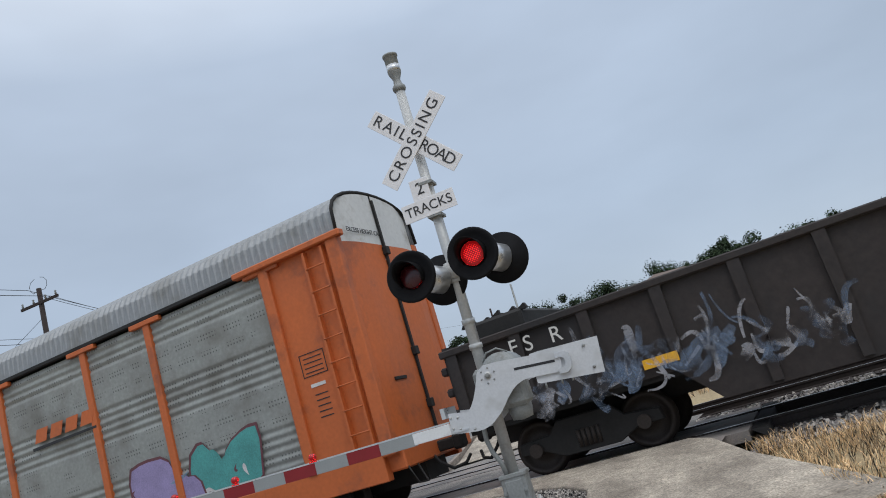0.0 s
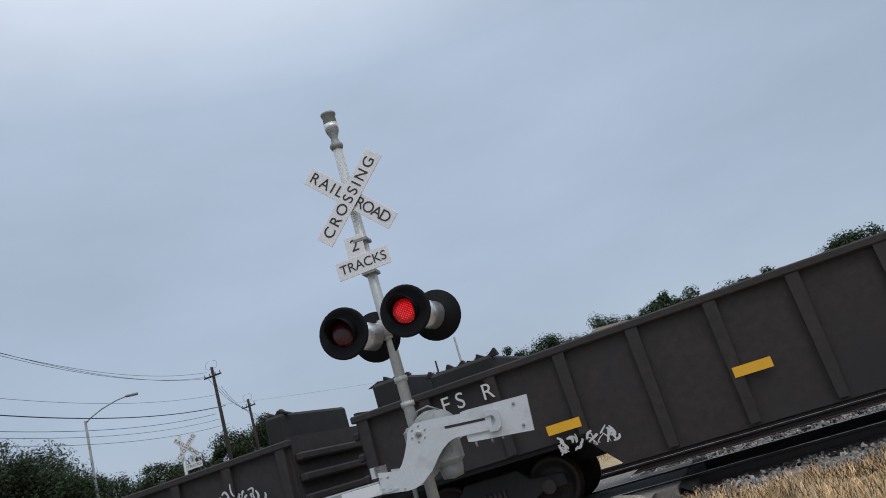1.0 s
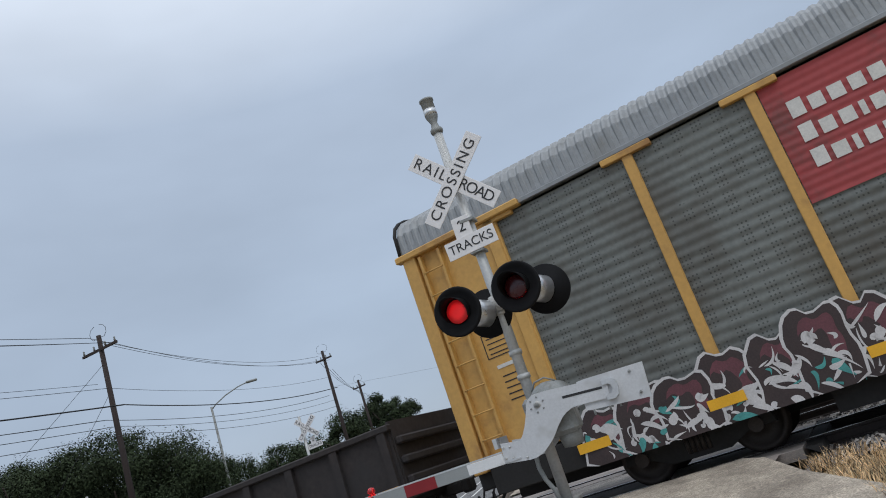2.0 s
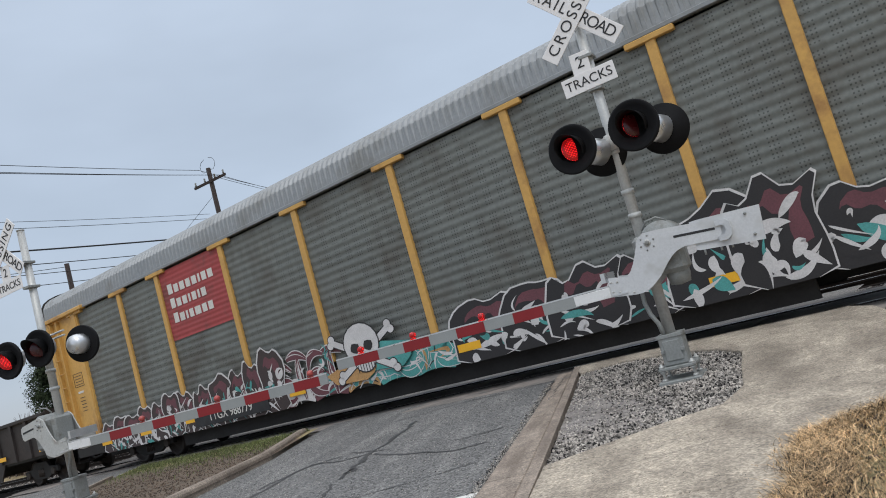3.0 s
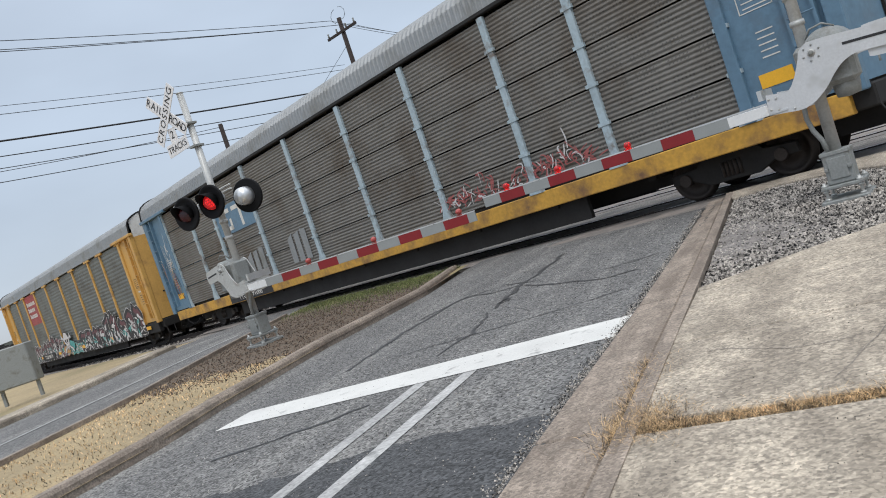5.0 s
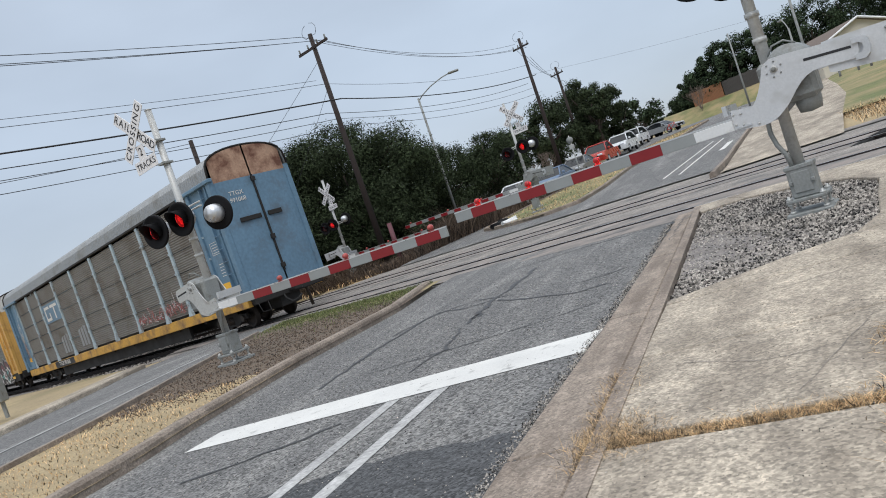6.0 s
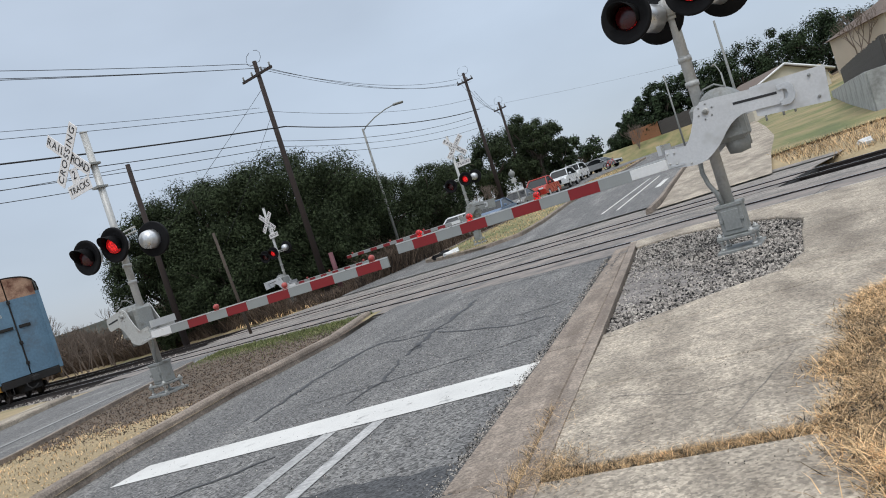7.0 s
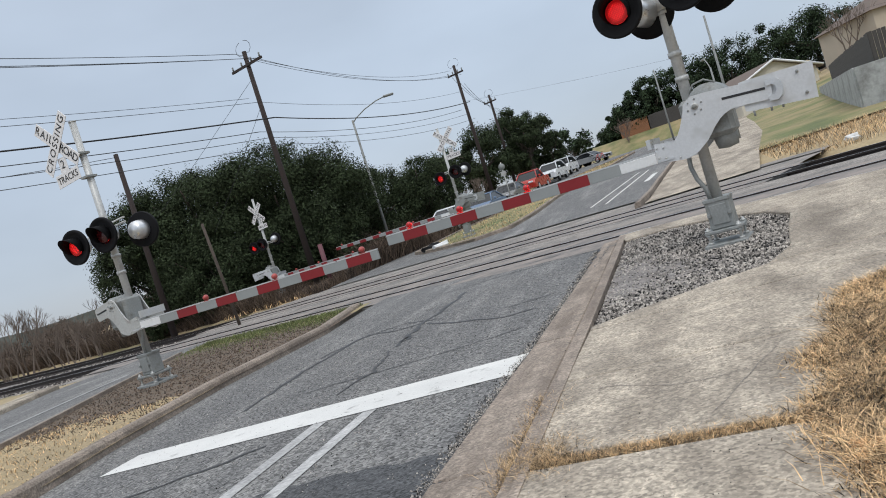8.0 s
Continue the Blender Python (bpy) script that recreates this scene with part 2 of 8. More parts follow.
M = {
    "ground": mat("dry_ground", (0.33, 0.255, 0.145), 0.95, vary=0.45, scale=0.35, fine=14.0, bump=0.5, dirt=(0.17, 0.155, 0.07), dirt_amount=0.35, dirt_scale=0.12),
    "asphalt": mat("asphalt", (0.128, 0.125, 0.121), 0.88, vary=0.7, scale=0.5, fine=30.0, bump=0.9, wbig=0.3, dirt=(0.205, 0.199, 0.188), dirt_amount=0.45, dirt_scale=1.1, stretch=(1.2, 0.22, 1.0), grain=(48.0, 0.30, 1.75)),
    "patch": mat("asphalt_patch", (0.054, 0.055, 0.057), 0.85, wbig=0.3, vary=0.5, scale=2.0, fine=40.0, bump=0.6, grain=(60.0, 0.35, 1.9)),
    "tar": mat("tar_crack", (0.042, 0.042, 0.043), 0.6, vary=0.3, scale=4.0, bump=0.1),
    "concrete": mat("concrete", (0.405, 0.348, 0.275), 0.88, vary=0.6, scale=6.0, fine=45.0, bump=0.9, wbig=0.7, dirt=(0.205, 0.172, 0.135), dirt_amount=0.72, dirt_scale=0.9, stretch=(1.6, 0.7, 1.0), grain=(60.0, 0.68, 1.36)),
    "kerb": mat("kerb_concrete", (0.27, 0.222, 0.180), 0.9, vary=0.5, scale=5.0, fine=45.0, bump=0.6, dirt=(0.175, 0.140, 0.112), dirt_amount=0.6, dirt_scale=2.2, stretch=(3.0, 0.5, 1.0), grain=(75.0, 0.72, 1.28)),
    "panel": mat("crossing_panel", (0.25, 0.215, 0.19), 0.85, vary=0.35, scale=1.2, fine=60.0, bump=0.3, dirt=(0.12, 0.115, 0.11), dirt_amount=0.6, dirt_scale=1.1),
    "line": mat("road_paint", (0.62, 0.61, 0.58), 0.7, vary=0.15, scale=2.0, fine=80.0, bump=0.2, dirt=(0.30, 0.295, 0.28), dirt_amount=0.12, dirt_scale=5.0),
    "mulch": mat("brown_mulch", (0.118, 0.086, 0.060), 0.95, vary=0.6, scale=5.0, fine=45.0, bump=0.8, dirt=(0.17, 0.14, 0.105), dirt_amount=0.3, dirt_scale=9.0),
    "drygrass": mat("dry_grass", (0.47, 0.325, 0.178), 0.9, vary=0.85, scale=1.0, fine=20.0, bump=0.0, island=True),
    "grass": mat("green_grass", (0.12, 0.14, 0.05), 0.9, vary=0.45, scale=1.0, fine=20.0, bump=0.0, island=True),
    "gravel": mat("gravel_stone", (0.245, 0.222, 0.196), 0.9, vary=0.85, scale=2.0, fine=50.0, bump=0.3, island=True),
    "ballast": mat("ballast_stone", (0.22, 0.20, 0.185), 0.95, vary=0.65, scale=6.0, fine=22.0, bump=1.0, dirt=(0.09, 0.075, 0.065), dirt_amount=0.4, dirt_scale=3.0),
    "rail": mat("rail_steel", (0.032, 0.024, 0.021), 0.8, metal=0.1, vary=0.3, scale=3.0, bump=0.1),
    "railtop": mat("rail_head", (0.42, 0.41, 0.40), 0.3, metal=1.0, vary=0.15, scale=3.0, bump=0.02),
    "mast": mat("galvanised_mast", (0.50, 0.50, 0.48), 0.5, metal=0.35, vary=0.15, scale=3.0, fine=35.0, bump=0.08, dirt=(0.36, 0.34, 0.31), dirt_amount=0.25, dirt_scale=4.0),
    "case": mat("grey_casting", (0.27, 0.28, 0.27), 0.6, metal=0.2, vary=0.2, scale=4.0, fine=40.0, bump=0.15, dirt=(0.17, 0.16, 0.14), dirt_amount=0.35, dirt_scale=4.0),
    "white": mat("white_paint", (0.72, 0.72, 0.71), 0.5, vary=0.08, scale=3.0, fine=40.0, bump=0.05, dirt=(0.50, 0.48, 0.45), dirt_amount=0.22, dirt_scale=3.0),
    "plate": mat("grey_white_paint", (0.55, 0.56, 0.57), 0.5, vary=0.12, scale=3.0, fine=40.0, bump=0.06, dirt=(0.42, 0.42, 0.41), dirt_amount=0.3, dirt_scale=2.5),
    "sign": mat("sign_white", (0.74, 0.72, 0.71), 0.45, vary=0.05, scale=4.0, bump=0.02),
    "black": mat("black_paint", (0.009, 0.009, 0.010), 0.7, spec=0.15, vary=0.2, scale=4.0, bump=0.03),
    "ink": mat("black_lettering", (0.02, 0.02, 0.022), 0.6, vary=0.1, bump=0.0),
    "silver": mat("aluminium", (0.62, 0.63, 0.64), 0.35, metal=0.7, vary=0.1, scale=5.0, bump=0.03),
    "red": mat("reflective_red", (0.225, 0.010, 0.014), 0.4, vary=0.12, scale=5.0, fine=60.0, bump=0.03),
    "armgrey": mat("reflective_white", (0.285, 0.297, 0.290), 0.4, vary=0.08, scale=5.0, fine=60.0, bump=0.02),
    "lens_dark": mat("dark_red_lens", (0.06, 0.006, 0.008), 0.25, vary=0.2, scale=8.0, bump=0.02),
    "lamp_dim": mat("red_lamp_cap", (0.40, 0.07, 0.06), 0.4, bump=0.0),
    "lamp_on": mat("red_glow", (0.22, 0.0, 0.002), 0.6, spec=0.2, emit=(1.0, 0.006, 0.010), strength=0.75),
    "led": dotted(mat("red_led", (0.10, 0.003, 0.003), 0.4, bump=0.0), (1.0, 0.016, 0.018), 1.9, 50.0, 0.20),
    "wood": mat("creosote_pole", (0.034, 0.024, 0.021), 0.9, vary=0.35, scale=2.0, fine=25.0, bump=0.4),
    "wire": mat("cable_black", (0.02, 0.02, 0.022), 0.6, bump=0.0),
    "bark": mat("bark", (0.075, 0.058, 0.046), 0.95, vary=0.4, scale=3.0, fine=18.0, bump=0.6),
    "leaf": mat("oak_leaf", (0.036, 0.049, 0.024), 0.8, spec=0.12, vary=0.38, scale=0.7, fine=6.0, bump=0.0, island=True),
    "leaf2": mat("cedar_leaf", (0.034, 0.050, 0.026), 0.85, spec=0.1, vary=0.5, scale=0.7, fine=6.0, bump=0.0, island=True),
    "twig": mat("bare_twig", (0.16, 0.125, 0.10), 0.9, vary=0.3, bump=0.0),
    "brush": mat("brown_brush", (0.105, 0.074, 0.052), 0.9, vary=0.5, scale=0.7, fine=6.0, bump=0.0, island=True),
    "rack": perforate(mat("galvanised_panel", (0.158, 0.166, 0.153), 0.6, metal=0.25, vary=0.22, scale=0.8, fine=14.0, bump=0.1, dirt=(0.108, 0.102, 0.088), dirt_amount=0.5, dirt_scale=0.7), pitch=0.062, band=0.46, amount=0.6, wide=0.40, every=0.31, least=0.40),
    "rack_brown": perforate(mat("weathered_panel", (0.172, 0.162, 0.146), 0.65, metal=0.2, vary=0.25, scale=0.9, fine=16.0, bump=0.1, dirt=(0.115, 0.095, 0.075), dirt_amount=0.5, dirt_scale=0.6), amount=0.5),
    "roof": mat("ribbed_roof", (0.27, 0.28, 0.285), 0.5, metal=0.3, vary=0.15, scale=0.7, fine=12.0, bump=0.05, dirt=(0.20, 0.20, 0.19), dirt_amount=0.4, dirt_scale=0.7),
    "orange": mat("orange_paint", (0.52, 0.125, 0.030), 0.55, vary=0.13, scale=0.9, fine=14.0, bump=0.05, dirt=(0.30, 0.085, 0.035), dirt_amount=0.25, dirt_scale=1.2),
    "yellow": mat("buff_yellow_paint", (0.56, 0.32, 0.085), 0.55, vary=0.13, scale=0.9, fine=14.0, bump=0.05, dirt=(0.33, 0.17, 0.055), dirt_amount=0.3, dirt_scale=1.0),
    "blue": mat("faded_blue_paint", (0.112, 0.200, 0.283), 0.55, vary=0.2, scale=0.9, fine=10.0, bump=0.05, dirt=(0.10, 0.15, 0.20), dirt_amount=0.3, dirt_scale=1.3),
    "paleblue": mat("pale_blue_post", (0.36, 0.44, 0.48), 0.55, vary=0.2, scale=1.5, fine=12.0, bump=0.05, dirt=(0.16, 0.125, 0.10), dirt_amount=0.3, dirt_scale=2.2),
    "rustband": mat("rust_and_tan", (0.44, 0.28, 0.19), 0.8, vary=0.25, scale=1.5, fine=15.0, bump=0.1, dirt=(0.13, 0.055, 0.035), dirt_amount=0.75, dirt_scale=1.5),
    "yellowsill": mat("yellow_sill", (0.53, 0.29, 0.045), 0.6, vary=0.25, scale=1.2, fine=14.0, bump=0.05, dirt=(0.16, 0.085, 0.045), dirt_amount=0.5, dirt_scale=1.3),
    "capwhite": mat("white_end_cap", (0.60, 0.60, 0.58), 0.55, vary=0.1, scale=1.0, fine=14.0, bump=0.03, dirt=(0.40, 0.38, 0.34), dirt_amount=0.3, dirt_scale=1.5),
    "gondola": mat("gondola_brown", (0.029, 0.022, 0.020), 0.75, vary=0.45, scale=0.7, fine=10.0, bump=0.2, dirt=(0.024, 0.021, 0.021), dirt_amount=0.55, dirt_scale=0.55),
    "underframe": mat("underframe_black", (0.014, 0.0125, 0.0115), 0.8, vary=0.35, scale=2.0, fine=20.0, bump=0.2),
    "wheel": mat("wheel_steel", (0.045, 0.036, 0.031), 0.6, metal=0.5, vary=0.3, scale=3.0, bump=0.1),
    "maroon": mat("maroon_board", (0.33, 0.05, 0.05), 0.6, vary=0.15, scale=1.0, fine=12.0, bump=0.03, dirt=(0.17, 0.05, 0.045), dirt_amount=0.3),
    "letter": mat("white_lettering", (0.62, 0.60, 0.56), 0.6, vary=0.15, scale=5.0, bump=0.0),
    "chrome_y": mat("yellow_reflector", (0.80, 0.42, 0.02), 0.4, vary=0.1, bump=0.0),
    "g_white": mat("spray_white", (0.58, 0.56, 0.55), 0.6, vary=0.2, scale=4.0, bump=0.0),
    "g_black": mat("spray_black", (0.022, 0.02, 0.021), 0.6, vary=0.3, scale=4.0, bump=0.0),
    "g_brown": mat("spray_dark_brown", (0.045, 0.030, 0.029), 0.6, vary=0.3, scale=4.0, bump=0.0),
    "g_maroon": mat("spray_maroon", (0.13, 0.045, 0.055), 0.6, vary=0.3, scale=3.0, bump=0.0),
    "g_teal": mat("spray_teal", (0.075, 0.30, 0.28), 0.6, vary=0.3, scale=3.0, bump=0.0),
    "g_violet": mat("spray_violet", (0.29, 0.24, 0.42), 0.6, vary=0.25, scale=3.0, bump=0.0),
    "g_blue": mat("spray_blue", (0.17, 0.25, 0.33), 0.6, vary=0.35, scale=3.0, bump=0.0),
    "g_orange": mat("spray_orange", (0.46, 0.26, 0.10), 0.6, vary=0.3, scale=3.0, bump=0.0),
    "g_red": mat("spray_red", (0.33, 0.09, 0.085), 0.6, vary=0.3, scale=3.0, bump=0.0),
    "glass": mat("dark_glass", (0.012, 0.014, 0.016), 0.12, spec=0.3, vary=0.1, bump=0.0),
    "rubber": mat("tyre_rubber", (0.018, 0.018, 0.018), 0.85, vary=0.2, bump=0.1),
    "headlight": mat("headlight_glass", (0.65, 0.66, 0.68), 0.15, vary=0.05, bump=0.0),
    "car_blue": mat("car_blue", (0.13, 0.19, 0.29), 0.4, vary=0.08, bump=0.0),
    "car_gold": mat("car_grey_gold", (0.19, 0.185, 0.175), 0.4, vary=0.08, bump=0.0),
    "car_red": mat("car_red", (0.42, 0.035, 0.022), 0.3, vary=0.08, bump=0.0),
    "car_white": mat("car_white", (0.70, 0.71, 0.72), 0.3, vary=0.05, bump=0.0),
    "car_silver": mat("car_silver", (0.30, 0.31, 0.32), 0.4, vary=0.06, bump=0.0),
    "house": mat("tan_stucco", (0.50, 0.43, 0.34), 0.85, vary=0.1, scale=0.6, fine=20.0, bump=0.1),
    "siding": mat("cream_siding", (0.62, 0.57, 0.47), 0.8, vary=0.1, scale=0.6, fine=20.0, bump=0.1),
    "shingle": mat("brown_shingle", (0.14, 0.105, 0.085), 0.9, vary=0.25, scale=2.0, fine=12.0, bump=0.3),
    "fence": mat("grey_fence_board", (0.075, 0.068, 0.062), 0.9, vary=0.3, scale=2.0, fine=12.0, bump=0.2, island=True),
    "fence_red": mat("cedar_fence_board", (0.28, 0.13, 0.065), 0.9, vary=0.3, scale=2.0, fine=12.0, bump=0.2, island=True),
    "fence_pale": mat("pale_wall", (0.40, 0.41, 0.40), 0.85, vary=0.2, scale=1.0, fine=12.0, bump=0.1, dirt=(0.20, 0.20, 0.19), dirt_amount=0.5, dirt_scale=0.9),
    "crossing_asphalt": mat("crossing_asphalt", (0.245, 0.220, 0.196), 0.88, vary=0.8, scale=0.8, fine=30.0, bump=0.8, wbig=0.5, dirt=(0.125, 0.118, 0.11), dirt_amount=0.5, dirt_scale=0.9, grain=(48.0, 0.6, 1.4)),
    "line_worn": mat("worn_road_paint", (0.40, 0.395, 0.385), 0.75, vary=0.5, scale=2.0, fine=30.0, bump=0.3, dirt=(0.20, 0.2, 0.195), dirt_amount=0.35, dirt_scale=4.0),
    "flange": mat("flangeway_black", (0.008, 0.008, 0.008), 0.95, spec=0.1, vary=0.3, scale=3.0, bump=0.0),
    "lawn": mat("mixed_lawn", (0.125, 0.145, 0.052), 0.95, vary=0.4, scale=0.8, fine=16.0, bump=0.4, dirt=(0.30, 0.235, 0.12), dirt_amount=0.8, dirt_scale=0.35),
    "rack_light": perforate(mat("pale_galvanised_panel", (0.30, 0.31, 0.29), 0.6, metal=0.2, vary=0.2, scale=0.8, fine=14.0, bump=0.1, dirt=(0.19, 0.185, 0.165), dirt_amount=0.5, dirt_scale=0.7), amount=0.6),
    "haze_white": overspray(mat("faded_spray_white", (0.46, 0.46, 0.49), 0.7, vary=0.3, scale=4.0, bump=0.0), 0.62),
    "haze_blue": overspray(mat("faded_spray_blue", (0.17, 0.23, 0.33), 0.7, vary=0.3, scale=3.0, bump=0.0), 0.55),
    # greyed and lightened: distance haze is put into this colour
    "hill": mat("far_woods", (0.11, 0.12, 0.112), 0.95, vary=0.4, scale=0.05, fine=0.6, bump=0.0),
}


# ---- mesh helpers ----
def mesh_of(name, bm, material):
    me = bpy.data.meshes.new(name)
    bm.to_mesh(me)
    bm.free()
    for m_ in (material if isinstance(material, (list, tuple)) else [material]):
        me.materials.append(M[m_])
    return me


def part(name, bm, material, parent, label="", at=None):
    ob = new(name, mesh_of(name, bm, material))
    ob.parent = parent
    if at is not None:
        ob.matrix_basis = at
    return tagged(ob, label)


def solid(name, bm, material, label, category="", kind="", group="", at=None):
    ob = new(name, mesh_of(name, bm, material))
    if at is not None:
        ob.matrix_basis = at
    return tagged(ob, label, category, group, kind)


def thing(name, label, category, group="", at=None):
    ob = new(name)
    ob.empty_display_size = 0.2
    if at is not None:
        ob.matrix_basis = at
    return tagged(ob, label, category, group)


def B():
    return bmesh.new()


def box(bm, x0, x1, y0, y1, z0, z1, bevel=0.0, mi=0, m=None):
    r = bmesh.ops.create_cube(bm, size=1.0)
    vs = r["verts"]
    for v in vs:
        v.co = Vector(((x0 + x1) / 2 + v.co.x * (x1 - x0), (y0 + y1) / 2 + v.co.y * (y1 - y0), (z0 + z1) / 2 + v.co.z * (z1 - z0)))
    fs = {f for v in vs for f in v.link_faces}
    for f in fs:
        f.material_index = mi
    if m is not None:
        bmesh.ops.transform(bm, matrix=m, verts=vs)
    if bevel:
        es = list({e for v in vs for e in v.link_edges})
        bmesh.ops.bevel(bm, geom=es, offset=bevel, segments=1, affect="EDGES", material=-1)
    return bm


def cyl(bm, p0, p1, r0, r1=None, seg=12, mi=0, caps=True):
    p0, p1 = Vector(p0), Vector(p1)
    r1 = r0 if r1 is None else r1
    d = p1 - p0
    q = d.to_track_quat("Z", "Y").to_matrix()
    rings = []
    for p, r in ((p0, r0), (p1, r1)):
        rings.append([bm.verts.new(p + q @ Vector((r * math.cos(2 * math.pi * i / seg), r * math.sin(2 * math.pi * i / seg), 0))) for i in range(seg)])
    for i in range(seg):
        f = bm.faces.new((rings[0][i], rings[0][(i + 1) % seg], rings[1][(i + 1) % seg], rings[1][i]))
        f.smooth, f.material_index = True, mi
    if caps:
        for ring, flip in ((rings[0], True), (rings[1], False)):
            f = bm.faces.new(list(reversed(ring)) if flip else ring)
            f.material_index = mi
    return bm


def tube(bm, pts, r, seg=8, mi=0):
    pts = [Vector(p) for p in pts]
    prev = None
    for i, p in enumerate(pts):
        d = (pts[min(i + 1, len(pts) - 1)] - pts[max(i - 1, 0)]).normalized()
        side = d.cross(Vector((0, 0, 1)) if abs(d.z) < .95 else Vector((0, 1, 0))).normalized()
        up = side.cross(d)
        ring = [bm.verts.new(p + (side * math.cos(2 * math.pi * j / seg) + up * math.sin(2 * math.pi * j / seg)) * r) for j in range(seg)]
        for j in range(seg if prev else 0):
            f = bm.faces.new((prev[j], ring[j], ring[(j + 1) % seg], prev[(j + 1) % seg]))
            f.smooth, f.material_index = True, mi
        if prev is None:
            bm.faces.new(ring)
        prev = ring
    bm.faces.new(list(reversed(prev)))
    return bm


def lathe(bm, profile, seg=20, m=None, mi=0):
    """Turns (radius, height) pairs about the z axis."""
    rings = []
    vs = []
    for r, z in profile:
        ring = [bm.verts.new((r * math.cos(2 * math.pi * i / seg), r * math.sin(2 * math.pi * i / seg), z)) for i in range(seg)]
        rings.append(ring)
        vs += ring
    for a, b in zip(rings, rings[1:]):
        for i in range(seg):
            f = bm.faces.new((a[i], a[(i + 1) % seg], b[(i + 1) % seg], b[i]))
            f.smooth, f.material_index = True, mi
    for ring, flip in ((rings[0], True), (rings[-1], False)):
        if profile[0 if flip else -1][0] > 1e-4:
            f = bm.faces.new(list(reversed(ring)) if flip else ring)
            f.material_index = mi
    if m is not None:
        bmesh.ops.transform(bm, matrix=m, verts=vs)
    return bm


def prism(bm, pts, y0, y1, mi=0, m=None, bevel=0.0):
    """A polygon of (x, z) pairs, given thickness from y0 to y1."""
    a = [bm.verts.new((x, y0, z)) for x, z in pts]
    b = [bm.verts.new((x, y1, z)) for x, z in pts]
    fs = [bm.faces.new(a), bm.faces.new(list(reversed(b)))]
    k = len(pts)
    for i in range(k):
        fs.append(bm.faces.new((a[(i + 1) % k], a[i], b[i], b[(i + 1) % k])))
    for f in fs:
        f.material_index = mi
    bmesh.ops.recalc_face_normals(bm, faces=fs)
    if bevel:
        bmesh.ops.bevel(bm, geom=list(fs[0].edges) + list(fs[1].edges), offset=bevel, segments=1, affect="EDGES")
    if m is not None:
        bmesh.ops.transform(bm, matrix=m, verts=a + b)
    return bm


def lettering(name, words, size, material, parent, at, label="", depth=0.003, width=None):
    cu = bpy.data.curves.new(name, "FONT")
    cu.body, cu.size, cu.extrude = words, size, depth
    cu.align_x, cu.align_y = "CENTER", "CENTER"
    tmp = bpy.data.objects.new(name, cu)
    scene.collection.objects.link(tmp)
    bpy.context.view_layer.update()
    if width:                            # spread the letters over the given width
        w0 = tmp.dimensions.x
        cu.space_character = 1.5
        bpy.context.view_layer.update()
        w1 = tmp.dimensions.x
        cu.space_character = min(3.0, max(0.8, 1.0 + 0.5 * (width - w0) / (w1 - w0)))
        bpy.context.view_layer.update()
    me = bpy.data.meshes.new_from_object(tmp)
    bpy.data.objects.remove(tmp)
    me.materials.append(M[material])
    ob = new(name, me)
    ob.parent = parent
    ob.matrix_basis = at
    return tagged(ob, label)


FRONT = Matrix(((1, 0, 0, 0), (0, 0, -1, 0), (0, 1, 0, 0), (0, 0, 0, 1)))      # text plane facing -y
NEAR = Matrix(((-1, 0, 0, 0), (0, 0, 1, 0), (0, 1, 0, 0), (0, 0, 0, 1)))       # text plane facing +y, read towards -x

# ---- plan: tracks and heights ----
TH = radians(23.72)
U = Vector((-math.cos(TH), math.sin(TH), 0))        # the way the train goes
N = Vector((math.sin(TH), math.cos(TH), 0))         # across the tracks, away from the viewer
CENTRE = Vector((0, 3.30, 0)) + 1.5 * N             # middle of the first track
TRACK_GAP = 4.5
SPEED = 18.0


def smooth(a):
    a = min(max(a, 0.0), 1.0)
    return a * a * (3 - 2 * a)


def zt(s):
    return 0.09 - 0.012 * min(max(s, -25.0), 40.0)


def on_track(s, d=0.0, z=0.0):
    p = CENTRE + U * s + N * d
    return Vector((p.x, p.y, zt(s) + z))


def G(x, y):
    """Height of the ground."""
    q = Vector((x, y, 0)) - CENTRE
    d, s = q.dot(N), q.dot(U)
    h = zt(s) * smooth((d + 6.5) / 5.0)
    east = smooth((x + 45) / 30)
    far = max(0.0, d - 8.0)
    h += (0.046 * min(far, 50) + 0.025 * max(0, min(far - 50, 150))) * east
    h += 2.3 * smooth((x - 3) / 22) * smooth((d - 12) / 45)
    return h


def sheet(bm, rows, lift=0.0, mi=0):
    """A surface over rows of (x, y) points, laid on the ground."""
    grid = [[bm.verts.new((x, y, G(x, y) + lift)) for x, y in r] for r in rows]
    for a, b in zip(grid, grid[1:]):
        for i in range(len(a) - 1):
            f = bm.faces.new((a[i], a[i + 1], b[i + 1], b[i]))
            f.smooth, f.material_index = True, mi
    return bm


def lerp_line(pts, y):
    """x of a polyline of (x, y) at y."""
    for (xa, ya), (xb, yb) in zip(pts, pts[1:]):
        if ya <= y <= yb:
            return xa + (xb - xa) * (y - ya) / (yb - ya)
    return pts[0][0] if y < pts[0][1] else pts[-1][0]


def band(bm, left, right, y0, y1, step=0.5, across=6, lift=0.0, mi=0):
    k = max(1, int(abs(y1 - y0) / step))
    rows = []
    for j in range(k + 1):
        y = y0 + (y1 - y0) * j / k
        a, b = lerp_line(left, y), lerp_line(right, y)
        rows.append([(a + (b - a) * i / across, y) for i in range(across + 1)])
    return sheet(bm, rows, lift, mi)


